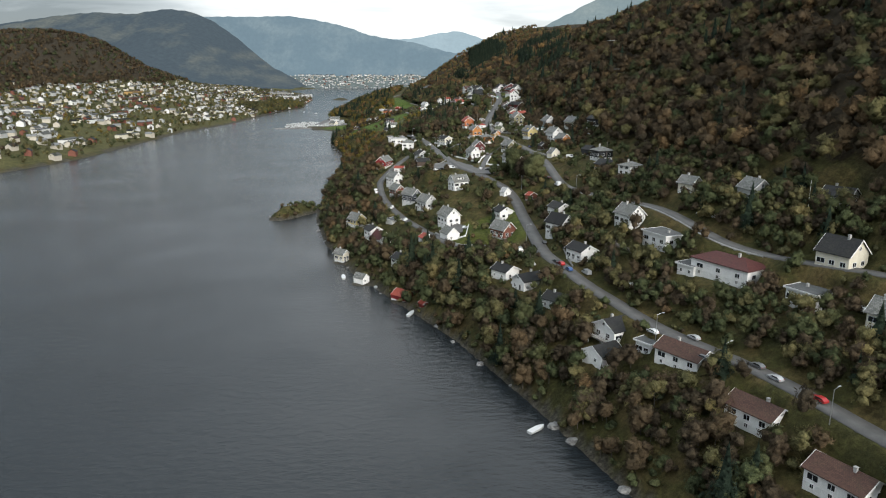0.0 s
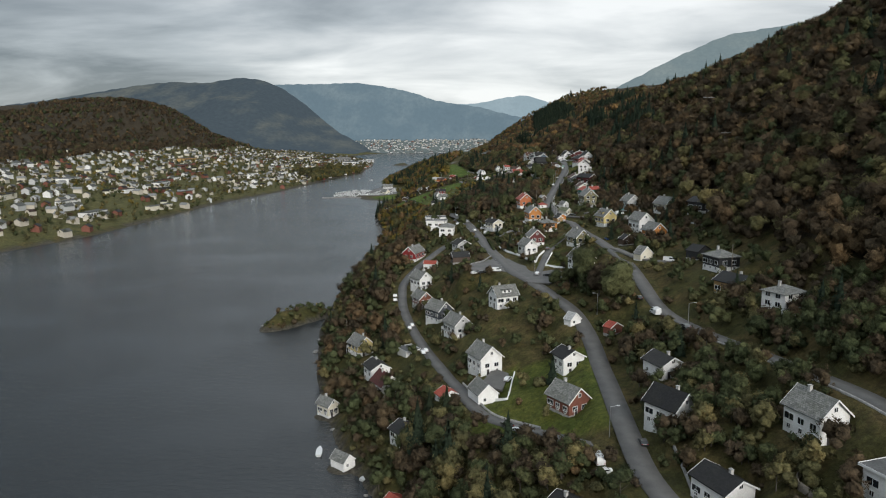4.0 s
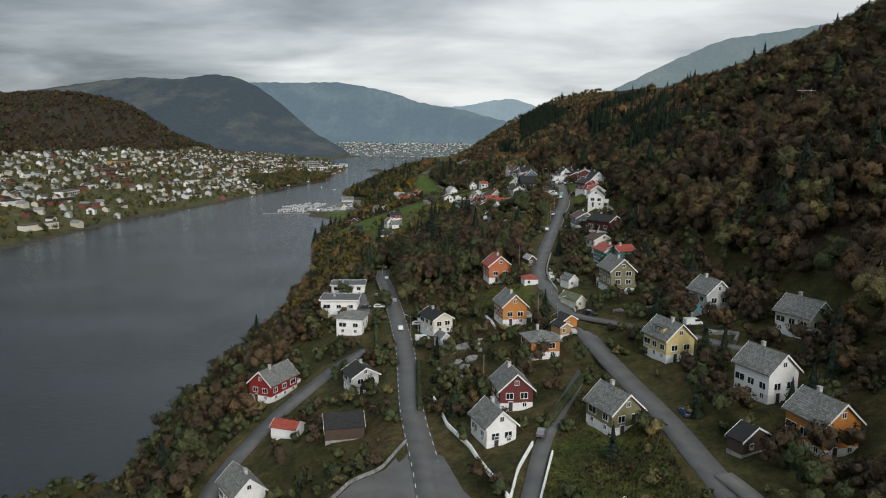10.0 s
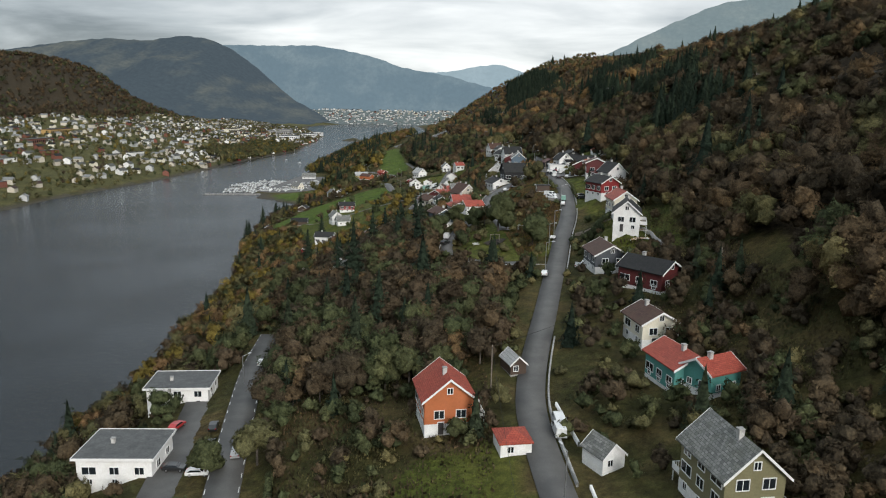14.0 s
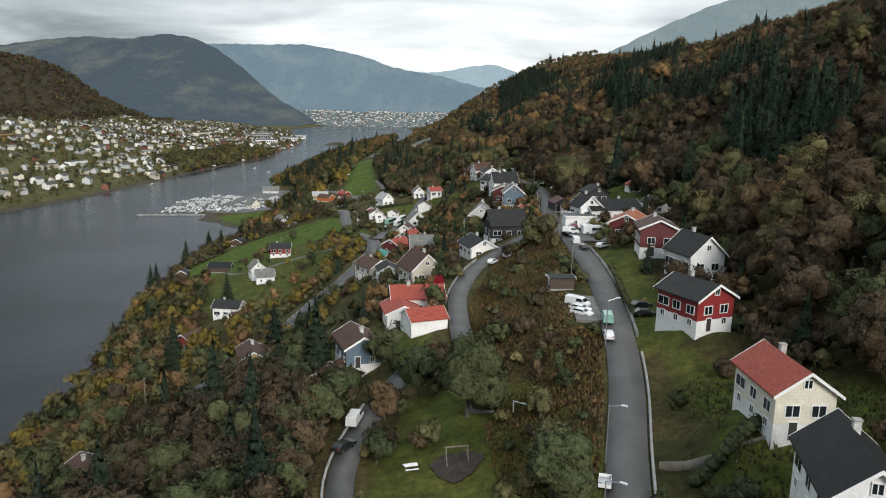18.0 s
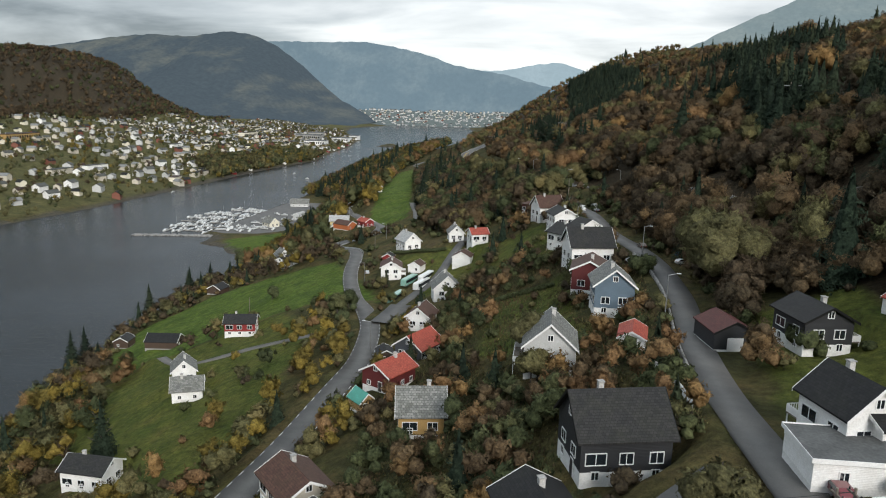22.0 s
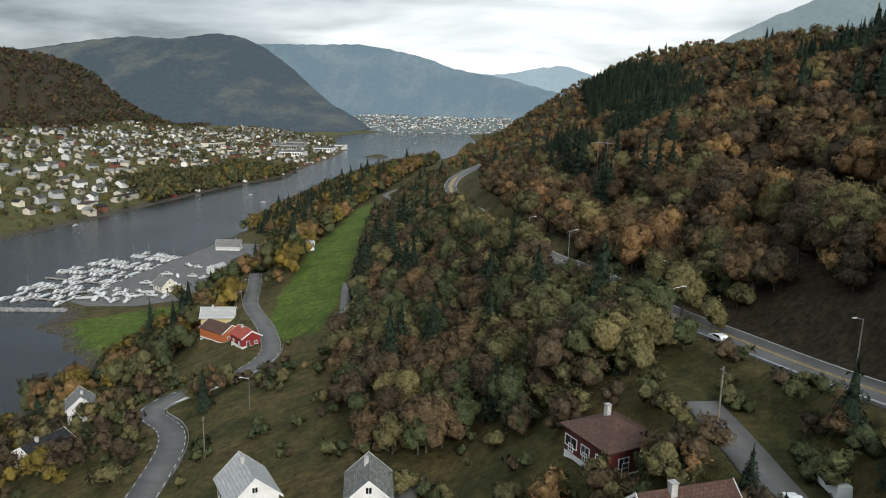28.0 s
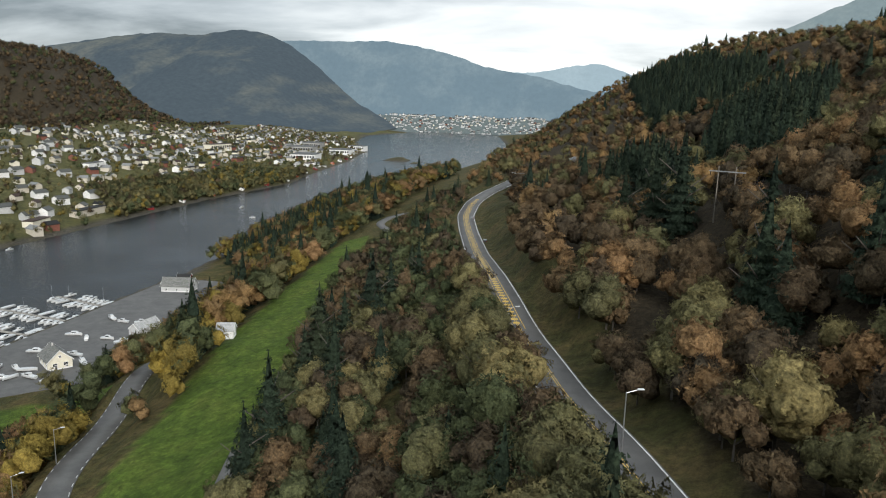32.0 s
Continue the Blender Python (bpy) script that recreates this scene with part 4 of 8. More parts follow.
house(23.7, 524.4, 51.0, -74, 6.9, 9.0, 5.7, "slate", "orange", balcony="l")
house(19.9, 567.8, 54.2, -76, 8.0, 9.0, 5.9, "red", "rust", pitch=0.8, balcony="l")
house(30.5, 557.0, 55.2, -78, 4.6, 4.8, 2.6, "red", "white", hip=1)
house(1.7, 535.4, 44.6, -57, 6.4, 8.7, 4.8, "black", "cream", balcony='f')
house(-27.0, 549.5, 39.4, -4, 8.0, 8.4, 5.8, "slate", "white", hip=1)
house(-35.6, 570.8, 40.4, 5, 10.1, 12.5, 5.7, "flat", "white", balcony="l")
house(-39.8, 604.3, 39.5, 8, 9.2, 12.9, 4.8, "flat", "white")
house(-43.0, 516.5, 29.5, -110, 7.4, 12.0, 5.3, "slate", "red", balcony="f")
house(-15.4, 504.1, 36.8, -57, 7.2, 6.6, 4.8, "dark", "grey")
house(-14.1, 476.6, 36.3, 17, 7.5, 8.6, 3.0, "dark", "brown")
house(-31.9, 460.5, 25.8, -50, 6.7, 8.7, 5.7, "slate", "white")
house(-28.8, 438.9, 22.0, -58, 6.2, 8.7, 4.8, "slate", "brick")
house(-18.5, 413.7, 22.4, -47, 7.2, 9.2, 5.5, "slate", "slateblue")
house(-9.0, 390.6, 22.5, -55, 7.2, 8.7, 5.7, "slate", "grey", balcony='f')
house(3.0, 351.0, 22.3, -59, 7.8, 9.2, 5.9, "slate", "white")
house(8.6, 394.3, 33.6, 29, 7.2, 9.0, 5.2, "slate", "white", dormer=1)
house(-50.2, 404.6, 10.1, -49, 7.2, 8.7, 4.8, "slate", "yellow", balcony='f')
house(-37.7, 374.0, 9.9, -59, 7.2, 8.3, 5.5, "dark", "white")
house(-32.3, 362.3, 9.5, -54, 7.2, 9.0, 4.3, "maroon", "white")
house(-27.7, 387.6, 15.2, -54, 6.0, 7.2, 3.0, "flat", "white")
house(-19.7, 324.8, 7.7, -50, 7.2, 6.6, 4.9, "dark", "white")
house(3.2, 330.5, 20.3, -64, 6.5, 8.0, 3.0, "slate", "white", garage=1)
house(26.9, 310.1, 25.8, -53, 7.2, 9.0, 4.3, "slate", "brick")
house(29.1, 338.4, 27.1, -64, 7.2, 6.9, 5.5, "black", "white")
house(-53.7, 362.8, 0.6, -37, 4.6, 6.4, 4.3, "slate", "cream")
house(-38.9, 323.5, 0.6, -36, 4.5, 6.0, 2.5, "slate", "white")
house(-17.4, 298.2, 0.8, -39, 7.5, 8.2, 2.0, "red", "red")
house(-8.2, 285.9, 0.8, -57, 3.1, 3.7, 2.0, "red", "red")
house(-8.1, 335.6, 17.5, -59, 6.3, 5.1, 2.4, "red", "white", garage=1)
house(44.6, 353.8, 35.2, -52, 5.3, 3.2, 2.4, "red", "brick")
house(32.2, 361.2, 35.8, -50, 4.7, 3.2, 2.2, "white", "white", garage=1)
house(63.9, 410.4, 49.8, -57, 6.3, 4.0, 2.6, "slate", "cream")
house(62.9, 445.1, 50.6, -59, 6.9, 3.2, 2.6, "black", "brown")
house(55.6, 539.8, 57.6, -78, 7.4, 10.1, 7.1, "slate", "olive", balcony="lf")
house(57.9, 571.8, 60.7, -74, 6.9, 9.2, 4.6, "red", "teal", balcony='l')
house(61.4, 566.3, 62.4, 31, 5.5, 6.4, 3.8, "red", "teal")
house(57.6, 590.9, 61.5, -77, 7.2, 8.3, 4.9, "brown", "cream", balcony='l')
house(62.6, 615.5, 66.0, -46, 7.8, 11.0, 4.6, "black", "maroon")
house(57.0, 639.5, 64.3, -83, 8.4, 11.0, 4.9, "brown", "slateblue", balcony="l")
house(64.3, 653.0, 72.8, -101, 6.8, 11.0, 5.2, "black", "white", balcony="l", pitch=0.85)
house(66.4, 672.7, 73.5, -86, 6.6, 10.0, 5.4, "red", "cream", pitch=0.7)
house(66.0, 705.5, 75.0, -62, 7.4, 8.8, 5.2, "dark", "red")
house(74.0, 733.5, 75.6, -72, 7.4, 8.6, 5.8, "dark", "white", balcony="l")
house(70.0, 775.5, 76.0, -110, 8.4, 11.0, 4.6, "orange", "maroon", balcony="l", pitch=0.5)
house(70.2, 749.0, 77.6, -95, 7.8, 8.6, 6.0, "brown", "maroon", balcony="l", pitch=0.45)
house(62.6, 801.0, 75.3, -74, 6.4, 7.5, 5.6, "black", "white", balcony="f")
house(70.3, 833.9, 75.8, -78, 7.2, 8.3, 5.3, "black", "black", balcony='l')
house(59.9, 840.6, 73.4, 100, 6.6, 8.0, 3.0, "maroon", "black", garage=1, pitch=0.5, chimney=0)
house(46.2, 844.2, 70.6, 81, 4.4, 7.4, 2.5, "red", "white", garage=1, pitch=0.5, chimney=0)
house(83.2, 835.7, 81.1, -73, 4.2, 3.2, 2.4, "red", "white")
house(39.5, 806, 68.3, 15, 8.6, 10.6, 5.9, "dark", "black")
house(31.5, 791.5, 66.2, -70, 7.4, 10.5, 4.0, "black", "white", balcony="l")
house(32.6, 844.0, 65.8, -91, 8.4, 9.5, 5.4, "slate", "grey", balcony="r")
house(44.6, 866.2, 70.2, 92, 7.5, 8.8, 6.4, "slate", "blue", pitch=0.8)
house(41.6, 884.0, 69.0, 84, 7.6, 9.6, 6.4, "brown", "maroon", balcony="r", pitch=0.5)
house(42.2, 905.6, 70.2, 14, 8.7, 10.6, 6.3, "dark", "white", balcony="r")
house(38.8, 931.0, 69.4, -48, 8.3, 10.1, 5.1, "dark", "white", balcony='l')
house(43.7, 942.0, 72.2, -61, 6.8, 7.0, 3.0, "dark", "white", garage=1)
house(37.0, 957.7, 70.7, -74, 7.2, 9.0, 5.3, "dark", "white", balcony='l')
house(32.5, 986.2, 68.7, 25, 7.8, 9.2, 5.9, "brown", "white")
house(28.7, 1011.5, 67.2, -55, 8.3, 8.7, 4.3, "brown", "maroon", hip=1)
house(-1.4, 914.9, 48.2, 84, 6.6, 8.0, 4.2, "brown", "white", pitch=0.75)
house(3.0, 884.6, 50.6, 66, 7.4, 9.0, 3.9, "red", "slateblue", pitch=0.7)
house(0.2, 864.6, 51.7, 62, 7.2, 8.6, 3.8, "red", "maroon")
house(12, 834.5, 57.0, 11, 7.2, 7.3, 4.2, "slate", "ochre")
house(0.8, 949.5, 46.8, -76, 8.8, 8.8, 5.0, "slate", "white")
house(-25.5, 1022, 47.6, -52, 7.4, 8.7, 4.6, "white", "white")
house(-26.2, 990.5, 42.9, -79, 7.6, 9.0, 5.1, "brown", "white", balcony="l")
house(1.8, 989, 50.5, 86, 6.9, 7.0, 3.0, "brown", "white", garage=1)
house(-4.4, 1016.1, 53.8, -76, 6.1, 7.4, 4.0, "slate", "white")
house(6.2, 1000.2, 56.7, 25, 6.4, 6.6, 4.0, "red", "white")
house(-16.5, 992.5, 45.5, 79, 5.0, 6.0, 2.8, "brown", "white")
house(-31.5, 1010, 44.5, 89, 4.4, 4.0, 2.6, "dark", "red")
house(-1.7, 812.7, 53.7, -48, 7.1, 9.0, 4.9, "brown", "beige")
house(4.9, 799.0, 57.2, -77, 6.3, 8.3, 3.2, "dark", "white")
house(-108.3, 966.1, 17.0, 8, 8.0, 12.0, 2.8, "black", "brown")
house(-70.0, 949.5, 30.2, 13, 7.4, 10.1, 4.8, "dark", "red")
house(-62.4, 896.8, 29.6, 23, 6.0, 7.8, 3.4, "slate", "white", balcony="l")
house(-69.6, 908.4, 28.3, -61, 6.4, 7.4, 5.4, "slate", "white")
house(-65.4, 858.8, 25.1, -2, 7.4, 10.1, 4.6, "dark", "white")
house(-67.7, 827.0, 23.9, 70, 7.5, 9.0, 3.2, "brown", "red")
house(-54.8, 838.7, 29.6, 37, 5.0, 5.2, 2.4, "brown", "brown")
house(-18.8, 744.3, 47.6, -66, 5.5, 8.3, 5.2, "brown", "yellow")
house(10.0, 716.6, 62.6, -66, 6.3, 9.0, 3.8, "brown", "blue")
house(6.8, 710.3, 58.0, 69, 7.2, 9.0, 3.8, "brown", "white")
house(18.2, 745.5, 63.2, 12, 8.4, 11.0, 4.4, "red", "white", pitch=0.45)
house(15.6, 738.2, 62.7, -75, 7.0, 8.4, 3.6, "red", "white", pitch=0.42, chimney=0)
house(21.3, 727.7, 64.9, 25, 6.0, 7.5, 3.0, "red", "white", garage=1)
house(16.4, 776.5, 61.3, -61, 8.3, 9.2, 5.6, "brown", "beige")
house(-17.9, 669.7, 49.6, 80, 5.6, 8.3, 4.9, "slate", "white")
house(-36.6, 707.0, 38.5, -47, 6.2, 8.3, 4.8, "brown", "slateblue")
house(-97.8, 1068.1, 25.8, 77, 7.4, 11.0, 3.4, "black", "white")
house(-113.1, 1103.7, 19.3, -54, 7.4, 8.3, 4.4, "slate", "white")
house(-126.5, 1049.8, 14.7, 82, 7.5, 8.0, 2.6, "black", "brown")
house(-96.3, 1160.0, 32.0, 14, 6.5, 11.5, 3.4, "white", "yellow")
house(-87.7, 1143.1, 33.0, -28, 8.0, 12.0, 3.2, "brown", "rust")
house(-69.5, 1122.0, 38.9, -40, 6.0, 7.5, 3.4, "red", "red")
house(-198.7, 1303.0, 2.3, -37, 9.2, 12.9, 4.0, "slate", "cream")
house(-89.2, 1240.8, 44.3, 14, 4.0, 4.7, 2.6, "white", "white")
house(42.1, 532.1, 54.5, -61, 3.2, 8.0, 2.3, "green", "cream")
house(43.0, 552.6, 56.0, -60, 3.8, 4.5, 2.3, "slate", "white")
house(38.0, 512.6, 53.3, -60, 4.2, 5.0, 2.4, "dark", "orange")
house(31.6, 583.5, 57.4, -70, 3.0, 5.0, 2.2, "white", "brown")
house(-139.1, 988.2, 7.1, -83, 6.0, 7.0, 3.0, "dark", "brown")
house(69.8, 802.5, 75.8, 20, 8.0, 16, 4.4, "black", "white")
house(59.9, 794.8, 75.8, -88, 8.6, 7.2, 3.0, "flat", "white", garage=1, chimney=0)
house(-30, 486.5, 31.2, -12, 4.5, 6.5, 2.4, "red", "white")
house(-2.8, 853.5, 51.0, -46, 3.6, 4.6, 2.1, "teal", "wood")
house(-6.2, 889.5, 47.4, -70, 4.0, 5.0, 2.3, "dark", "brown")
house(84.5, 808.0, 78.2, -70, 6.5, 7.0, 2.9, "dark", "white")
house(4.8, 520.6, 44.9, -57, 3.2, 4.0, 2.2, "slate", "grey")
house(36.5, 506.5, 53.0, -60, 3.4, 4.2, 2.3, "dark", "wood")
house(47.8, 731.5, 73.3, 8, 3.2, 4.8, 2.4, "dark", "brown", pitch=0.1)

# ---- the ground as one sheet, the water, the far mountains ----
def mesh_object(name, verts, faces, mat, smooth=False, parent=None):
    me = bpy.data.meshes.new(name)
    verts = np.asarray(verts, np.float32).reshape(-1, 3)
    faces = np.asarray(faces, np.int32)
    k = faces.shape[1]
    me.vertices.add(len(verts))
    me.vertices.foreach_set("co", verts.ravel())
    me.loops.add(faces.size)
    me.loops.foreach_set("vertex_index", faces.ravel())
    me.polygons.add(len(faces))
    me.polygons.foreach_set("loop_start", np.arange(0, faces.size, k, dtype=np.int32))
    me.polygons.foreach_set("loop_total", np.full(len(faces), k, np.int32))
    if smooth:
        me.polygons.foreach_set("use_smooth", np.ones(len(faces), bool))
    me.update(calc_edges=True)
    me.materials.append(mat)
    ob = new(name, me)
    ob.parent = parent
    return ob


def grid_faces(rows, cols):
    k = (np.arange(rows - 1)[:, None] * cols + np.arange(cols - 1)[None]).ravel()
    return np.stack([k, k + 1, k + 1 + cols, k + cols], 1)


def steps(*spans):
    return np.unique(np.concatenate([np.arange(a, b, s) for a, b, s in spans]).round(3))


def inside(x, y, *pairs):
    """1 inside the polygon with these corners, 0 outside."""
    p = np.array(pairs, float).reshape(-1, 2)
    hit = np.zeros(np.shape(x), bool)
    for (x0, y0), (x1, y1) in zip(p, np.roll(p, -1, 0)):
        if y0 != y1:
            hit ^= ((y0 > y) != (y1 > y)) & (x < (x1 - x0) * (y - y0) / (y1 - y0) + x0)
    return hit


FIELDS = [(-133, 965, -108, 938, -72, 960, -44, 968, -24, 962, -36, 985, -52, 1012, -62, 1036, -98, 1046, -128, 1040, -148, 1010),
          (-66, 1128, -46, 1122, -48, 1150, -56, 1190, -64, 1240, -74, 1300, -82, 1360, -92, 1398, -104, 1392, -98, 1330, -92, 1270, -84, 1210, -76, 1160),
          (-205, 1206, -160, 1192, -128, 1200, -120, 1230, -135, 1262, -175, 1262, -205, 1240)]
LAWNS = [(58, 640, 76, 636, 82, 680, 60, 702), (18, 660, 44, 654, 47, 690, 36, 700, 20, 700), (-30, 1014, -5, 1003, -4, 989, -11, 987, -21, 996), (22, 556, 30, 556, 34, 540, 24, 540), (29, 947, 37, 946, 36, 922, 28, 925), (-95, 880, -60, 850, -40, 880, -30, 925, -60, 962, -92, 946, -118, 930), (-10, 960, 12, 955, 14, 1000, -8, 1008), (14, 940, 34, 935, 32, 975, 16, 985),
         (60, 810, 84, 806, 92, 850, 66, 850), (22, 432, 50, 428, 46, 470, 30, 455), (0, 300, 36, 290, 36, 345, 4, 350),
         (10, 540, 32, 536, 28, 560, 14, 556), (32, 655, 47, 655, 48, 690, 26, 690), (56, 700, 66, 700, 66, 760, 58, 760),
         (-2, 715, 24, 712, 22, 732, -2, 735), (18, 860, 40, 850, 36, 900, 20, 910), (-60, 850, -30, 838, -34, 900, -56, 905)]


def field_at(x, y):
    m = np.zeros(np.shape(x), bool)
    for f in FIELDS:
        m |= inside(x, y, *f)
    return m


def lawn_at(x, y):
    m = np.zeros(np.shape(x), bool)
    for f in LAWNS:
        m |= inside(x, y, *f)
    return m


gx = steps((-4800, -1600, 100), (-1600, -470, 22), (-470, -150, 7), (-150, 130, 2.2), (130, 330, 6), (330, 900, 30), (900, 3001, 150))
gy = steps((-900, 60, 60), (60, 1180, 2.6), (1180, 1480, 3), (1480, 2000, 12), (2000, 2700, 25), (2700, 4400, 50), (4400, 5001, 150))
GX, GY = np.meshgrid(gx, gy)
GZ = height(GX, GY)
ground = mesh_object("ground", np.stack([GX, GY, GZ], -1), grid_faces(len(gy), len(gx)), GROUND, True)
tagged(ground, "steep autumn hillside of rough grass, soil and rock above the water", "ground", kind="structure")
WOODED = ((GX > np.interp(GY, [-200, 0, 150, 250, 330, 400, 520, 640, 780, 900, 1010, 1130, 1450], [300, 205, 150, 125, 108, 102, 102, 84, 92, 74, 58, 28, -30])) | ((far_shore_x(GY) - GX > 430) & (GY < 4000)))
# the last but one cover masks the far ground that gets the painted haze
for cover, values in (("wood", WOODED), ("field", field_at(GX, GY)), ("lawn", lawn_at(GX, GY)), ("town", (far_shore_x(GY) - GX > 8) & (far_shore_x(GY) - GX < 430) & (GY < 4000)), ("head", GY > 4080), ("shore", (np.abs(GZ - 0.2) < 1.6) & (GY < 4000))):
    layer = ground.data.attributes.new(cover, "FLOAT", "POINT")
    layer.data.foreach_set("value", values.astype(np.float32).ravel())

water = mesh_object("water", [(-4800, -900, 0), (3000, -900, 0), (3000, 5000, 0), (-4800, 5000, 0)], [(0, 1, 2, 3)], WATER)
tagged(water, "dark rippled fjord water under a grey sky", "water", kind="structure")


def ribbon(name, line, offset0, offset1, lift, mat, label="", category="", start=0, parent=None):
    """A strip along a road's line, between two sideways offsets."""
    d = np.gradient(line[:, :2], axis=0)
    d /= np.linalg.norm(d, axis=1)[:, None]
    side = np.stack([d[:, 1], -d[:, 0]], 1)
    a, b = line.copy(), line.copy()
    a[:, :2] += side * offset0
    b[:, :2] += side * offset1
    a[:, 2] += lift
    b[:, 2] += lift
    low = np.stack([a - (0, 0, 0.5), a, b, b - (0, 0, 0.5)], 1)
    n = len(line)
    k = (np.arange(n - 1)[:, None] * 4 + np.arange(3)[None]).ravel()
    ob = mesh_object(name, low, np.stack([k, k + 4, k + 5, k + 1], 1), mat, parent=parent)
    if label:
        tagged(ob, label, category, kind="structure")
    return ob


for name, width, line in ROADS:
    soft_surface = name in ("loop_lane", "field_lane", "farm_lane", "yard_lane", "driveway", "lane")
    label = "narrow worn lane between gardens" if soft_surface else "grey worn asphalt road along the hillside"
    ribbon(name, line, -width / 2, width / 2, 0.26 if name not in ("turning_bay", "junction_apron", "side_apron", "parking_yard") else 0.23, GRAVEL if name in ("field_lane", "farm_lane", "driveway") else ASPHALT, label, "road")


for name, corners, level, ramp_x, ramp_y in PADS:
    q = np.array(corners, float).reshape(-1, 2)
    c = q.mean(0)
    top = [(px, py, level + ramp_x * (px - c[0]) + ramp_y * (py - c[1]) + 0.21) for px, py in q]
    low = [(px, py, pz - 0.6) for px, py, pz in top]
    n = len(top)
    pad_mesh = bpy.data.meshes.new(name)
    pad_mesh.from_pydata(top + low, [], [list(range(n))] + [(k, k + n, (k + 1) % n + n, (k + 1) % n) for k in range(n)])
    pad_mesh.materials.append(GRAVEL if name == "car_yard" else ASPHALT)
    tagged(new(name, pad_mesh), "worn grey paved yard beside the road", "pavement", kind="structure")


def backdrop(name, y, depth, mat, label, seed, *pairs):
    """A far mountain: x and z of its skyline in turn at that y, sloping down towards the viewer."""
    p = np.array(pairs, float).reshape(-1, 2)
    x = np.linspace(p[0, 0], p[-1, 0], 160)
    z = np.interp(x, p[:, 0], p[:, 1])
    z = np.convolve(np.pad(z, 3, "edge"), np.ones(7) / 7, "valid")
    v = np.linspace(0, 1, 40)[:, None]
    X, V = np.broadcast_arrays(x[None], v)
    rise = V ** 1.15
    relief = wave(X, V * depth, 420.0, seed) * 0.17 + wave(X, V * depth, 130.0, seed + 1) * 0.07
    Z = z[None] * (rise + relief * np.sin(np.pi * V)) - 6 * (1 - V)
    Z = Z + (V > 0.98) * 3.5 * wave(X, V, 23.0, seed + 2)
    Y = y - depth * (1 - V) + 40 * wave(X, V * 300, 200.0, seed + 3) * (1 - V)
    ob = mesh_object(name, np.stack([X, Y, Z], -1), grid_faces(40, 160), mat, True)
    return tagged(ob, label, "mountain", kind="structure")


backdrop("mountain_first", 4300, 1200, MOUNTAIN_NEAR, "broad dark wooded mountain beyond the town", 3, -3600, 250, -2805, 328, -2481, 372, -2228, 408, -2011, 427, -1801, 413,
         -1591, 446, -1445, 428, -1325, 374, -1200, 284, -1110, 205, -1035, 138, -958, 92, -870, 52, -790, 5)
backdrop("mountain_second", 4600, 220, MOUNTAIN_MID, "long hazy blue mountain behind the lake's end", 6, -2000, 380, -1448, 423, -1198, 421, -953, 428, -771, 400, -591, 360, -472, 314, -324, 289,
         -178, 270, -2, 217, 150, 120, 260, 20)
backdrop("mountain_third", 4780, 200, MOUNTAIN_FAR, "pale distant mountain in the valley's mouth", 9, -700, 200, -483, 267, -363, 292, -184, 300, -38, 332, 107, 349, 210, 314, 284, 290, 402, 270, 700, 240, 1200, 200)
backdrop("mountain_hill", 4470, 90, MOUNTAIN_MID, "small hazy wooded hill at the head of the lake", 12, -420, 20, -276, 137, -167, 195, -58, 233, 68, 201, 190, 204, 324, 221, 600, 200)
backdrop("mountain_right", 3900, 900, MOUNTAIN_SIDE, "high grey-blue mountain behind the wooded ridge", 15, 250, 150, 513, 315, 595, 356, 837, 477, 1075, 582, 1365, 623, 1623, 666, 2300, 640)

# ---- vegetation ----
rng = np.random.default_rng(7)
LEAVES = {
    "amber": foliage("amber_leaves", (0.166, 0.103, 0.056), (0.248, 0.152, 0.076), (0.196, 0.132, 0.070), (0.314, 0.199, 0.086)),
    "rust": foliage("rust_leaves", (0.100, 0.075, 0.049), (0.155, 0.106, 0.060), (0.122, 0.091, 0.056), (0.190, 0.126, 0.066)),
    "brown": foliage("brown_leaves", (0.067, 0.055, 0.039), (0.102, 0.076, 0.050), (0.081, 0.066, 0.045), (0.122, 0.089, 0.054)),
    "olive": foliage("olive_leaves", (0.103, 0.100, 0.053), (0.164, 0.148, 0.070), (0.125, 0.122, 0.061), (0.223, 0.184, 0.084)),
    "green": foliage("green_leaves", (0.058, 0.071, 0.038), (0.092, 0.107, 0.052), (0.071, 0.085, 0.043), (0.122, 0.128, 0.062)),
    "yellow": foliage("yellow_leaves", (0.144, 0.115, 0.038), (0.210, 0.162, 0.043), (0.168, 0.130, 0.041), (0.288, 0.216, 0.054)),
    "conifer": foliage("conifer_needles", (0.023, 0.035, 0.026), (0.036, 0.052, 0.034), (0.028, 0.043, 0.030), (0.047, 0.060, 0.036), twig=2.4),
    "crimson": foliage("crimson_leaves", (0.20, 0.016, 0.025), (0.30, 0.03, 0.04)),
}
BARK = plain("grey_bark", (0.105, 0.09, 0.075), 0.95, grain=4.0, vary=0.35)


def with_normals(tris, toward, dense=0.0):
    """Triangles with a soft outward normal at each corner, how closed they are, and a tone: n x 3 x 8."""
    toward = toward / np.maximum(1e-6, np.linalg.norm(toward, axis=-1))[..., None]
    return np.concatenate([tris, toward, np.full(tris.shape[:2] + (1,), dense), np.zeros(tris.shape[:2] + (1,))], -1)


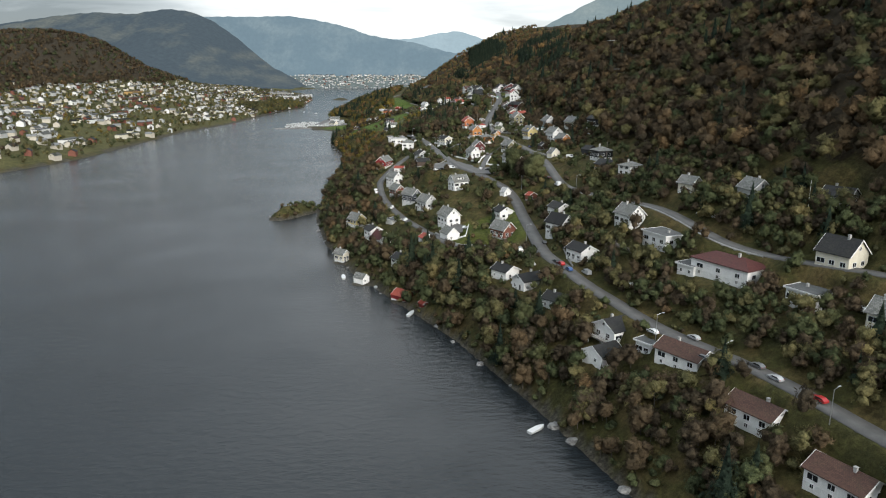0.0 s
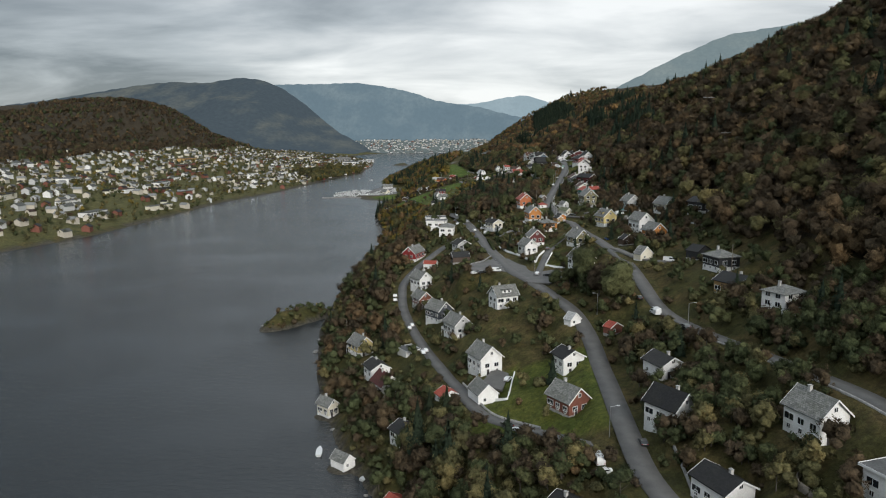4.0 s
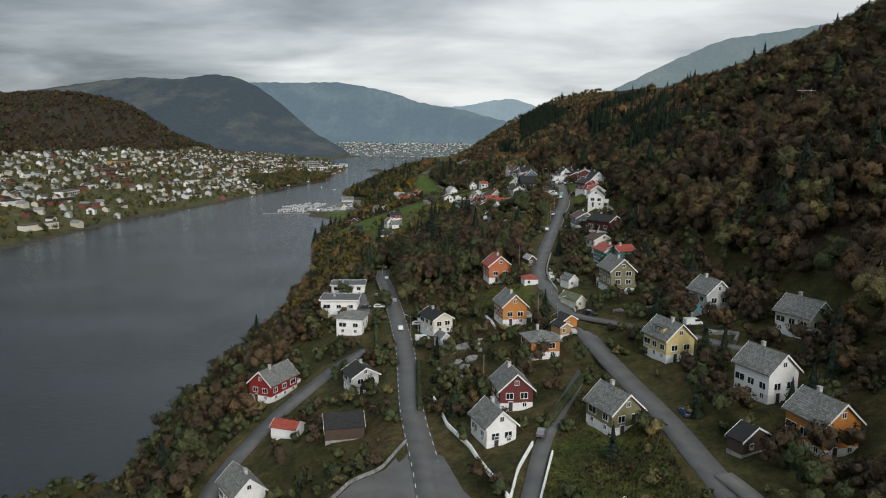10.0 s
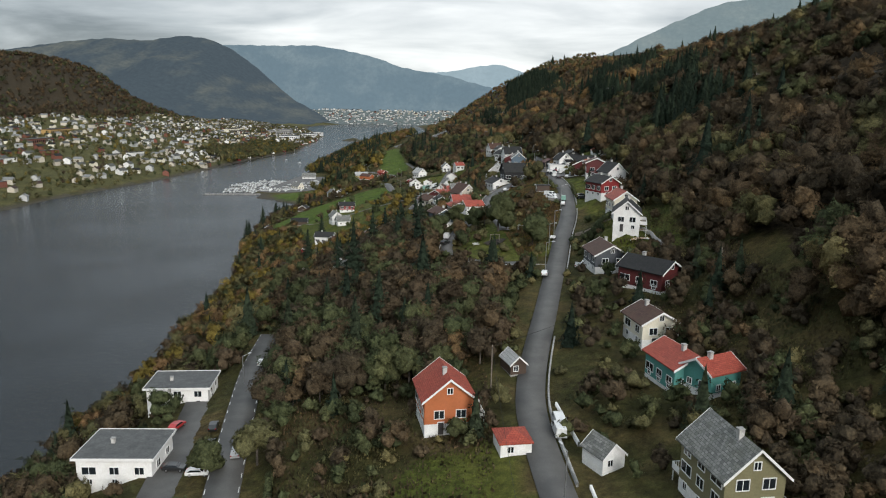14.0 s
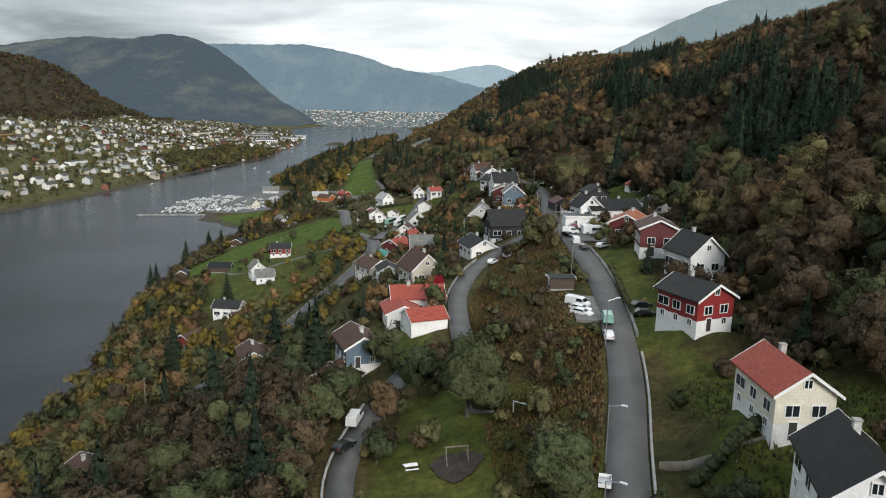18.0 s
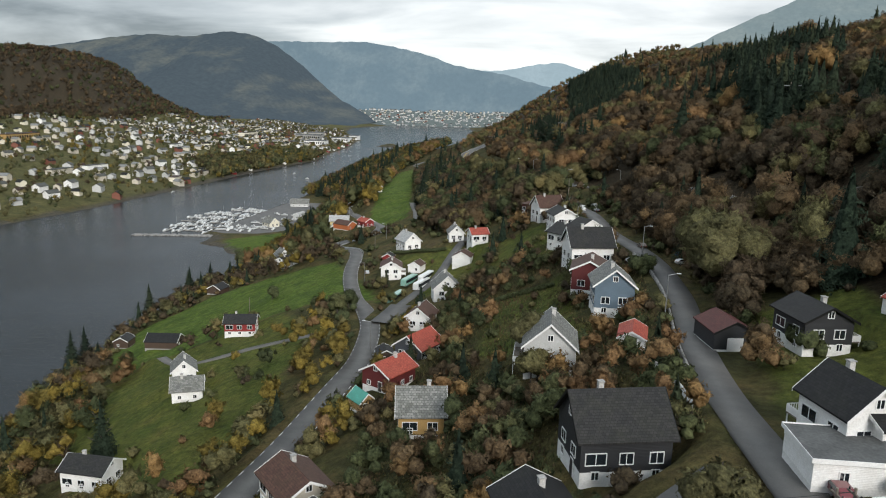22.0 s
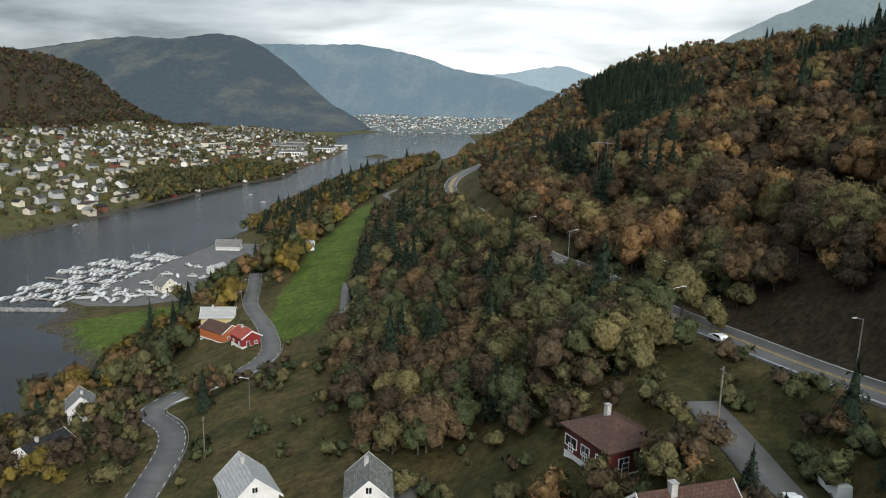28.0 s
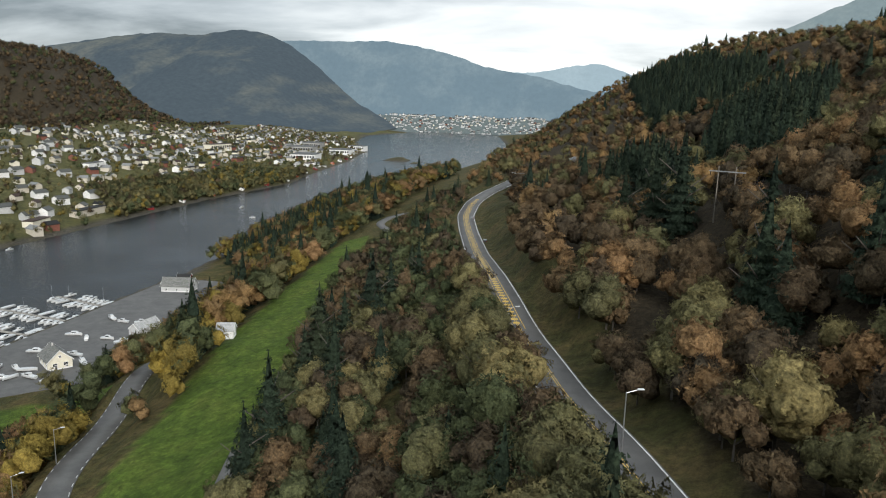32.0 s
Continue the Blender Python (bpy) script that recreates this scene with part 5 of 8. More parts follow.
def ball_faces(rounds):
    """A unit ball as triangles: an icosahedron, split that many times."""
    g = (1 + 5 ** 0.5) / 2
    v = np.array([(-1, g, 0), (1, g, 0), (-1, -g, 0), (1, -g, 0), (0, -1, g), (0, 1, g), (0, -1, -g), (0, 1, -g), (g, 0, -1), (g, 0, 1), (-g, 0, -1), (-g, 0, 1)], float)
    v /= np.linalg.norm(v[0])
    near = [(a, b, c) for a, b, c in itertools.combinations(range(12), 3) if max(np.linalg.norm(v[a] - v[b]), np.linalg.norm(v[b] - v[c]), np.linalg.norm(v[a] - v[c])) < 1.1]
    tris = [tuple(v[list(f)]) for f in near]
    for _ in range(rounds):
        split = []
        for a, b, c in tris:
            ab, bc, ca = (a + b) / np.linalg.norm(a + b), (b + c) / np.linalg.norm(b + c), (c + a) / np.linalg.norm(c + a)
            split += [(a, ab, ca), (ab, b, bc), (ca, bc, c), (ab, bc, ca)]
        tris = split
    return np.array(tris)


BALLS = {k: ball_faces(k) for k in (0, 1)}
BALLS[-1] = np.array([(np.array((math.cos(a), math.sin(a), 0.0)), np.array((math.cos(a + math.pi / 2), math.sin(a + math.pi / 2), 0.0)), np.array((0.0, 0.0, u)))[::u] for a in (0, math.pi / 2, math.pi, 3 * math.pi / 2) for u in (1, -1)])


def core(centre, radius, r, rounds=0):
    """The dense inside of a lobe, an uneven lump."""
    unit = BALLS[rounds]
    seed = r.uniform(0, 50, 3)
    k = 1 + 0.16 * np.sin(unit @ np.array((3.1, 2.3, 1.7)) + seed[0]) + 0.12 * np.sin(unit @ np.array((-2.7, 4.1, 3.3)) + seed[1])
    out = unit * k[..., None] * radius
    return with_normals(out + centre, unit + (0, 0, 0.25), 1.0)


def broad_crown(n, height_m, radius, size, seed, lobes=6, dense=0.8, rounds=0):
    """Overlapping lobes of an uneven crown under a shell of n loose leaf clumps, with gaps."""
    r = np.random.default_rng(seed)
    centres = np.stack([r.uniform(-0.5, 0.5, lobes) * radius, r.uniform(-0.5, 0.5, lobes) * radius, height_m * r.uniform(0.34, 0.70, lobes)], 1)
    centres[0] = (0, 0, height_m * 0.68)
    radii = radius * r.uniform(0.42, 0.66, lobes)
    pick = r.integers(0, lobes, n)
    d = r.normal(size=(n, 3))
    d[:, 2] = np.where(d[:, 2] < -0.25, -d[:, 2], d[:, 2])
    d /= np.linalg.norm(d, axis=1)[:, None]
    at = centres[pick] + d * (radii[pick] * r.uniform(0.66, 1.18, n))[:, None]
    at[:, 2] = np.clip(at[:, 2], height_m * 0.08, height_m)
    leaves = clump_triangles(at, d + r.normal(size=(n, 3)) * 0.8, size * r.uniform(0.7, 1.3, n), r)
    middle = np.array((0, 0, height_m * 0.40))
    soft = np.repeat((d * 0.7 + (at - middle) / radius * 0.6 + r.normal(size=(n, 3)) * 0.30 + (0, 0, 0.2))[:, None], 3, 1)
    return np.concatenate([with_normals(leaves, soft)] + [core(c, q * dense, r, rounds) for c, q in zip(centres, radii)])


def cone_crown(n, height_m, radius, size, seed):
    """A spruce: a dense body and clumps in drooping whorls that narrow to a tip."""
    r = np.random.default_rng(seed)
    h = 1 - np.sqrt(r.uniform(0.0, 1.0, n)) * 0.97
    tier = np.round(h * 11) / 11
    h = 0.35 * h + 0.65 * tier
    a = r.uniform(0, 2 * np.pi, n)
    reach = radius * (1 - h) ** 0.85 * r.uniform(0.6, 1.15, n) + 0.08
    at = np.stack([np.cos(a) * reach, np.sin(a) * reach, height_m * (0.05 + 0.95 * h) - 0.25 * reach], 1)
    out = np.stack([np.cos(a), np.sin(a), np.full(n, 0.75)], 1)
    leaves = clump_triangles(at, out + r.normal(size=(n, 3)) * 0.35, size * (0.4 + 0.8 * (1 - h)) * r.uniform(0.8, 1.4, n), r)
    body = []
    for low, high, wide in ((0.03, 0.42, 0.72), (0.25, 0.72, 0.52), (0.5, 1.0, 0.30)):
        ring = [np.array((math.cos(k * math.pi / 3) * radius * wide, math.sin(k * math.pi / 3) * radius * wide, height_m * low)) * (1, 1, r.uniform(0.9, 1.1)) for k in range(6)]
        body += [(ring[k], ring[(k + 1) % 6], np.array((0, 0, height_m * high))) for k in range(6)]
    body = np.array(body)
    return np.concatenate([with_normals(leaves, np.repeat((out + r.normal(size=(n, 3)) * 0.25)[:, None], 3, 1)), with_normals(body, body * (1, 1, 0) + (0, 0, radius * 0.5), 1.0)])


def clump_triangles(at, normal, size, r):
    normal = normal / np.linalg.norm(normal, axis=1)[:, None]
    other = r.normal(size=normal.shape)
    u = np.cross(normal, other)
    u /= np.linalg.norm(u, axis=1)[:, None]
    v = np.cross(normal, u)
    tri = []
    for k in range(3):
        b = 2 * np.pi * k / 3 + r.uniform(-0.5, 0.5, len(at))
        tri.append(at + (u * np.cos(b)[:, None] + v * np.sin(b)[:, None]) * size[:, None])
    return np.stack(tri, 1)


def limb_triangles(height_m, radius, seed, limbs=4):
    """A tapered trunk with limbs, as slim three-sided spikes."""
    r = np.random.default_rng(seed)
    out = []
    for k in range(limbs + 1):
        if k == 0:
            p, q, w = np.array((0, 0, -0.5)), np.array((r.uniform(-.3, .3), r.uniform(-.3, .3), height_m * 0.85)), 0.018 * height_m + 0.05
        else:
            a = r.uniform(0, 2 * np.pi)
            p = np.array((0, 0, height_m * r.uniform(0.22, 0.5)))
            q = p + np.array((math.cos(a) * radius * 0.8, math.sin(a) * radius * 0.8, height_m * r.uniform(0.2, 0.38)))
            w = 0.009 * height_m + 0.03
        ring = [p + w * np.array((math.cos(2.1 * j), math.sin(2.1 * j), 0)) for j in range(3)]
        out += [(ring[j], ring[(j + 1) % 3], q) for j in range(3)]
    return np.array(out)


def leafy(name, tris, mat):
    """A mesh object of triangles that keeps their soft normals as an attribute."""
    corners = tris.reshape(-1, tris.shape[-1])
    ob = mesh_object(name, corners[:, :3], np.arange(len(corners), dtype=np.int32).reshape(-1, 3), mat)
    if tris.shape[-1] == 8:
        layer = ob.data.attributes.new("puff", "FLOAT_VECTOR", "POINT")
        layer.data.foreach_set("vector", corners[:, 3:6].astype(np.float32).ravel())
        for k, key in ((6, "dense"), (7, "tone")):
            layer = ob.data.attributes.new(key, "FLOAT", "POINT")
            layer.data.foreach_set("value", corners[:, k].astype(np.float32).copy())
    return ob


def merged(name, tris, mat, label, category):
    return tagged(leafy(name, np.concatenate(tris), mat), label, category, kind="stuff")


def placed(tri, x, y, z, yaw, scale):
    c, s = math.cos(yaw), math.sin(yaw)
    m = np.array(((c, -s, 0), (s, c, 0), (0, 0, 1)))
    out = (tri[..., :3] @ (m * scale).T + (x, y, z)).astype(np.float32)
    if tri.shape[-1] == 3:
        return out
    rest_of = tri[..., 6:].astype(np.float32).copy()
    rest_of[..., 1] = rng.uniform()
    return np.concatenate([out, (tri[..., 3:6] @ m.T).astype(np.float32), rest_of], -1)


ROAD_POINTS = [np.column_stack([line[:, :2], np.full(len(line), width / 2)]) for _, width, line in ROADS]
for _, corners, *_ in PADS:
    q = np.array(corners, float).reshape(-1, 2)
    spots = np.stack(np.meshgrid(np.arange(q[:, 0].min(), q[:, 0].max(), 2.5), np.arange(q[:, 1].min(), q[:, 1].max(), 2.5)), -1).reshape(-1, 2)
    spots = spots[outline_distance(spots[:, 0], spots[:, 1], q) == 0]
    ROAD_POINTS.append(np.column_stack([spots, np.full(len(spots), 1.5)]))
ROAD_POINTS = np.concatenate(ROAD_POINTS)
HOUSE_POINTS = np.array(FOOTPRINTS)


def clearance(x, y):
    """How far each place lies outside the roads and the houses."""
    best = np.full(len(x), 99.0)
    for pts in (ROAD_POINTS, HOUSE_POINTS):
        for part_k in np.array_split(np.arange(len(x)), max(1, len(x) // 3000)):
            d = np.sqrt((x[part_k, None] - pts[None, :, 0]) ** 2 + (y[part_k, None] - pts[None, :, 1]) ** 2) - pts[None, :, 2]
            best[part_k] = np.minimum(best[part_k], d.min(1))
    return best


def scatter(n, x0, x1, y0, y1):
    return rng.uniform(x0, x1, n), rng.uniform(y0, y1, n)


CROWNS = {}
for detail, count, size, lobes, rounds in (("close", 360, 0.62, 6, 1), ("near", 150, 0.85, 5, 0), ("mid", 50, 1.3, 4, 0), ("far", 30, 1.6, 3, -1)):
    CROWNS["broad", detail] = [broad_crown(count, 9.0, 4.0, size, 20 + k, lobes + k % 2, 0.76, rounds) for k in range(8)]
    CROWNS["bush", detail] = [broad_crown({"mid": 24, "far": 12}.get(detail, 60), 2.3, 2.0, {"mid": 0.55, "far": 0.8}.get(detail, 0.4), 60 + k, 3 if detail != "far" else 2, 0.9, -1) for k in range(6)]
    CROWNS["cone", detail] = [cone_crown(int(count * 1.4), 14.5, 3.3 + 0.25 * k, size * 0.9, 90 + k) for k in range(5)]
BRANCHES = [limb_triangles(9.0, 3.8, 130 + k) for k in range(6)]

SCRUB = (6, 800, 50, 806, 54, 900, 44, 960, 12, 950, 2, 870)
FARM_YARD = (-98, 1122, -80, 1100, -62, 1105, -62, 1150, -84, 1156, -100, 1152)
WEED_PLOT = (36, 660, 48, 664, 54, 700, 55, 760, 50, 795, 36, 780, 30, 740, 31, 700)
bins, trunks = {}, []
UPPER = next(line for name, width, line in ROADS if name == "upper_road")
HIGHWAY = next(line for name, width, line in ROADS if name == "highway")


def upper_edge(y):
    """x beyond which the closed woods of the hillside begin."""
    return np.interp(y, [-200, 0, 150, 250, 330, 400, 470, 520, 570, 640, 700, 780, 860, 900, 960, 1010, 1060, 1130, 1250, 1450, 1700], [290, 195, 142, 117, 100, 94, 92, 90, 80, 78, 80, 86, 79, 70, 61, 55, 46, 28, -4, -30, -60])


SPRUCE_STANDS = ((-218, 1488, -176, 1486, -164, 1572, -212, 1578), (118, 905, 148, 880, 160, 950, 128, 985), (104, 790, 118, 765, 145, 820, 138, 872, 112, 850), (48, 1310, 66, 1270, 100, 1350, 128, 1430, 90, 1470), (140, 1150, 180, 1130, 200, 1330, 150, 1340),
                 (25, 1290, 45, 1280, 40, 1340, 15, 1350), (105, 980, 125, 985, 118, 1085, 105, 1080), (60, 1560, 140, 1560, 130, 1980, 70, 2000))


def conifer_share(x, y):
    stand = np.zeros(len(x), bool)
    for f in SPRUCE_STANDS:
        stand |= inside(x, y, *f)
    return np.where(stand, 0.97, 0.015 + 0.12 * (wave(x, y, 60.0, 23) > 0.66))


def grow(x, y, z, kind, tone, detail, scale):
    options = CROWNS[kind, detail]
    k = int(rng.integers(len(options)))
    yaw = rng.uniform(0, 6.28)
    bins.setdefault(tone, []).append(placed(options[k], x, y, z, yaw, scale))
    if kind == "broad" and detail in ("close", "near"):
        trunks.append(placed(BRANCHES[k % len(BRANCHES)], x, y, z, yaw, scale))


def woods(n, x0, x1, y0, y1, gap, accept, tones, share=None, big=1.0):
    x, y = scatter(n, x0, x1, y0, y1)
    ok = accept(x, y)
    x, y = x[ok], y[ok]
    ok = clearance(x, y) > gap + 1.1 * big
    x, y = x[ok], y[ok]
    z = height(x, y)
    ok = (z > 1.0) & ((x + 104) ** 2 + (y - 492) ** 2 > 900)
    x, y, z = x[ok], y[ok], z[ok]
    con = rng.uniform(size=len(x)) < (share(x, y) if share is not None else 0.05)
    mood = wave(x, y, 42.0, 31) * 0.5 + rng.normal(0, 0.33, len(x))
    for k in range(len(x)):
        away = abs(x[k] - (20 if y[k] < 1000 else 50)) + max(0.0, y[k] - 1250) * 0.35
        if y[k] > 1050 and -165 < x[k] < -30:
            away = 55 + max(0.0, -x[k] - 120) * 0.8 + max(0.0, y[k] - 1260) * 0.4
        detail = "close" if 950 < y[k] < 1220 and abs(x[k] - 18) < 68 and big > 0.62 else "near" if away < 45 and big > 0.65 else "mid" if away < 100 else "far"
        if con[k]:
            grow(x[k], y[k], z[k] - 0.3, "cone", "conifer", detail, big * rng.uniform(0.75, 1.35))
        else:
            tone = tones[int(np.clip((mood[k] + 1) / 2 * len(tones), 0, len(tones) - 1))]
            grow(x[k], y[k], z[k] - 0.3, "broad", tone, detail, big * rng.uniform(0.6, 1.3))


# the closed woods on the hillside above the houses
woods(8600, 30, 330, 60, 1020, 2.6, lambda x, y: (x > upper_edge(y)) & (x < upper_edge(y) + 235), ["brown", "brown", "olive", "brown", "rust", "brown", "green", "olive", "brown"], conifer_share, 1.2)
woods(3400, -40, 300, 1020, 1500, 3.2, lambda x, y: (x > upper_edge(y)) & (x < upper_edge(y) + 235), ["olive", "rust", "brown", "amber", "rust", "olive", "brown", "rust", "brown"], conifer_share, 1.22)
woods(2600, -90, 260, 1500, 2700, 3.0, lambda x, y: (x > -60 - (y - 1500) * 0.06), ["rust", "olive", "amber", "olive", "rust", "amber"], conifer_share, 1.1)
woods(700, 10, 110, 1000, 1180, 3.2, lambda x, y: (x > np.interp(y, HIGHWAY[:, 1], HIGHWAY[:, 0]) + 7) & (x < upper_edge(y) + 10), ["brown", "rust", "olive", "brown", "green"], lambda x, y: 0.03 + 0 * x, 0.8)
# closed spruce stands
for f in SPRUCE_STANDS:
    q = np.array(f, float).reshape(-1, 2)
    lo, hi = q.min(0), q.max(0)
    woods(int((hi - lo).prod() / 22), lo[0], hi[0], lo[1], hi[1], 3.0, lambda x, y, f=f: inside(x, y, *f), ["brown"], lambda x, y: 1.0 + 0 * x, 0.98)
# the wooded bank down to the water
woods(3800, -170, 70, 90, 640, 1.8, lambda x, y: (base_height(x, y) < np.interp(y, [100, 250, 330, 420, 520, 600, 700, 800, 960], [20, 18, 12, 16, 30, 40, 40, 24, 16])) & ~field_at(x, y),
      ["brown", "green", "brown", "rust", "green", "brown", "olive", "brown", "green"], lambda x, y: 0.02 + 0 * x, 0.9)
woods(2000, -170, 0, 640, 960, 1.8, lambda x, y: (base_height(x, y) < np.interp(y, [100, 250, 330, 420, 520, 600, 700, 800, 960], [20, 18, 12, 16, 30, 40, 40, 24, 16])) & ~field_at(x, y),
      ["olive", "yellow", "green", "olive", "amber", "yellow", "brown", "olive", "green"], lambda x, y: 0.02 + 0 * x, 0.9)
woods(4200, -60, 160, 85, 345, 2.2, lambda x, y: (base_height(x, y) > 6) & (base_height(x, y) < 80) & (x < upper_edge(y)) & ~lawn_at(x, y), ["green", "brown", "green", "brown", "olive", "green", "brown"], lambda x, y: 0.03 + 0 * x, 0.66)
# the wood between the middle road and the upper road, and beside the gardens
woods(1300, -40, 40, 585, 730, 1.6, lambda x, y: (x < 30) & ~lawn_at(x, y) & ~((x > 10) & (y > 636) & (y < 674)), ["brown", "green", "brown", "brown", "green", "rust", "brown", "green"], lambda x, y: 0.03 + 0 * x, 0.9)
woods(900, 2, 50, 715, 1010, 2.0, lambda x, y: ~lawn_at(x, y) & ~inside(x, y, *WEED_PLOT) & (rng.uniform(size=len(x)) < 0.8), ["olive", "brown", "amber", "green", "rust", "olive"], lambda x, y: 0.03 + 0 * x, 0.55)
woods(420, -60, -4, 720, 960, 2.0, lambda x, y: ~field_at(x, y) & ~(lawn_at(x, y) & (rng.uniform(size=len(x)) < 0.8)), ["amber", "yellow", "green", "yellow", "olive", "amber", "yellow"], lambda x, y: 0.05 + 0 * x, 0.62)
# the wood under the highway at the walk's end, and the wooded spit beyond
woods(2600, -75, 40, 1030, 1480, 1.6, lambda x, y: (x < np.interp(y, [1030, 1128, 1155, 1233, 1309, 1401, 1480], [42, 15.5, 6.5, -16, -35, -54, -50])) & ~field_at(x, y) & ~lawn_at(x, y) & (x > np.interp(y, [1030, 1100, 1160, 1230, 1300, 1480], [-10, -34, -46, -60, -72, -84])), ["green", "brown", "rust", "green", "olive", "brown", "green"], lambda x, y: 0.03 + 0.10 * (wave(x, y, 30.0, 71) > 0.6), 0.95)
woods(3000, -255, -75, 1120, 1700, 1.4, lambda x, y: ~inside(x, y, *FARM_YARD) & ~field_at(x, y) & ~lawn_at(x, y) & ((base_height(x, y) > 5) | (y > 1500)) & (x < np.interp(y, [1120, 1200, 1300, 1400, 1700], [-80, -84, -94, -104, -90])), ["olive", "yellow", "amber", "green", "yellow", "olive"], lambda x, y: 0.03 + 0.12 * (wave(x, y, 30.0, 73) > 0.6), 1.3)
woods(700, -190, -60, 940, 1120, 1.6, lambda x, y: ~inside(x, y, *FARM_YARD) & ~field_at(x, y) & ~lawn_at(x, y), ["rust", "olive", "brown", "yellow"], lambda x, y: 0.05 + 0 * x, 0.7)
# the tall trees that screen the highway, and the wood round the road's end
woods(260, -14, 50, 1030, 1150, 2.6, lambda x, y: (x < np.interp(y, [1030, 1074, 1128, 1155], [47, 33, 15, 6])) & (x > np.interp(y, [1030, 1074, 1128, 1155], [24, 10, -10, -14])), ["green", "olive", "green", "brown", "olive"], lambda x, y: 0.06 + 0 * x, 1.08)
woods(460, -40, 60, 1045, 1240, 2.2, lambda x, y: (x < np.interp(y, HIGHWAY[:, 1], HIGHWAY[:, 0]) - 6.2) & (x > np.interp(y, HIGHWAY[:, 1], HIGHWAY[:, 0]) - 15), ["olive", "green", "olive", "brown", "green"], lambda x, y: 0 * x, 1.32)
woods(420, -5, 60, 955, 1060, 2.4, lambda x, y: (x > np.interp(y, [955, 1060], [42, 4])) & (x < np.interp(y, [955, 1060], [56, 26])), ["green", "olive", "brown", "rust"], lambda x, y: 0.05 + 0 * x, 0.6)
woods(520, 50, 98, 860, 1015, 3.4, lambda x, y: x > np.interp(y, [860, 940, 1015], [62, 55, 46]), ["brown", "rust", "brown", "brown", "green"], lambda x, y: 0.04 + 0 * x, 0.6)
woods(900, 55, 112, 800, 1010, 3.2, lambda x, y: (x > np.interp(y, UPPER[:, 1], UPPER[:, 0]) + 6.5) & (x < upper_edge(y) + 6) & ~lawn_at(x, y), ["brown", "brown", "rust", "brown"], lambda x, y: 0.03 + 0 * x, 0.82)
# garden trees and bushes among the houses
woods(2600, -60, 125, 100, 720, 1.4, lambda x, y: (base_height(x, y) > np.interp(y, [100, 250, 330, 420, 520, 700], [20, 18, 12, 16, 30, 40])) & (x < upper_edge(y)) & (rng.uniform(size=len(x)) < np.where(lawn_at(x, y), 0.15, 0.85)),
      ["green", "olive", "green", "brown", "green", "brown"], lambda x, y: 0.05 + 0 * x, 0.55)
woods(1500, 56, 110, 420, 960, 1.6, lambda x, y: (x < upper_edge(y)) & ~lawn_at(x, y) & (x > 60), ["green", "brown", "brown", "rust"], lambda x, y: 0.08 + 0 * x, 0.6)

x, y = scatter(19000, -150, 125, 100, 1120)
ok = (rng.uniform(size=len(x)) < np.where(field_at(x, y), 0.0, np.where(inside(x, y, *WEED_PLOT), 0.25, np.where(inside(x, y, *SCRUB), 0.55, np.where(lawn_at(x, y), 0.06, 0.9))))) & (x < upper_edge(y)) & ((wave(x, y, 15.0, 81) + 0.6 * wave(x, y, 6.0, 83) > 0.05) | (base_height(x, y) < 14) | inside(x, y, *WEED_PLOT))
x, y = x[ok], y[ok]
ok = clearance(x, y) > 0.9
x, y = x[ok], y[ok]
z = height(x, y)
mood = wave(x, y, 24.0, 35) * 0.6 + rng.normal(0, 0.35, len(x))
BUSH_TONES = ["brown", "green", "brown", "green", "green", "olive", "green", "brown", "olive", "rust"]
for k in np.nonzero(z > 0.8)[0]:
    grow(x[k], y[k], z[k] - 0.2, "bush", BUSH_TONES[int(np.clip((mood[k] + 1) / 2 * 10, 0, 9))], "mid" if abs(x[k] - 25) < 34 else "far", rng.uniform(0.5, 1.3))


def weeds(n, high, tones, *corners):
    """Tall withered weeds and scrub: upright blades in tufts over one plot."""
    p = np.array(corners, float).reshape(-1, 2)
    x, y = scatter(n, p[:, 0].min(), p[:, 0].max(), p[:, 1].min(), p[:, 1].max())
    ok = inside(x, y, *corners)
    x, y = x[ok], y[ok]
    ok = clearance(x, y) > 0.7
    x, y = x[ok], y[ok]
    z = height(x, y)
    tall = high * (0.6 + 0.4 * wave(x, y, 7.0, 61)) * rng.uniform(0.5, 1.3, len(x))
    a = rng.uniform(0, 6.28, len(x))
    w = rng.uniform(0.10, 0.26, len(x))
    lean = rng.normal(0, 0.25, (len(x), 2)) * tall[:, None]
    left = np.stack([x - np.cos(a) * w, y - np.sin(a) * w, z - 0.1 + 0 * a], 1)
    right = np.stack([x + np.cos(a) * w, y + np.sin(a) * w, z - 0.1 + 0 * a], 1)
    tip = np.stack([x + lean[:, 0], y + lean[:, 1], z + tall], 1)
    tris = with_normals(np.stack([left, right, tip], 1), np.repeat((np.stack([lean[:, 0], lean[:, 1] - 0.3, 1 + 0 * a], 1))[:, None], 3, 1), 1.0).astype(np.float32)
    tris[..., 7] = rng.uniform(size=len(x))[:, None]
    kind = np.clip(((wave(x, y, 11.0, 63) * 1.2 + rng.normal(0, 0.2, len(x)) + 1) / 2 * len(tones)).astype(int), 0, len(tones) - 1)
    for k, tone in enumerate(tones):
        bins.setdefault(tone, []).append(tris[kind == k])


weeds(46000, 0.95, ["olive", "amber", "yellow", "rust", "amber", "olive", "rust"], *WEED_PLOT)
weeds(26000, 0.9, ["olive", "brown", "green", "olive", "rust"], 6, 800, 50, 806, 54, 900, 44, 960, 12, 950, 2, 870)
weeds(14000, 0.8, ["olive", "green", "brown"], 24, 422, 50, 420, 50, 485, 30, 470)
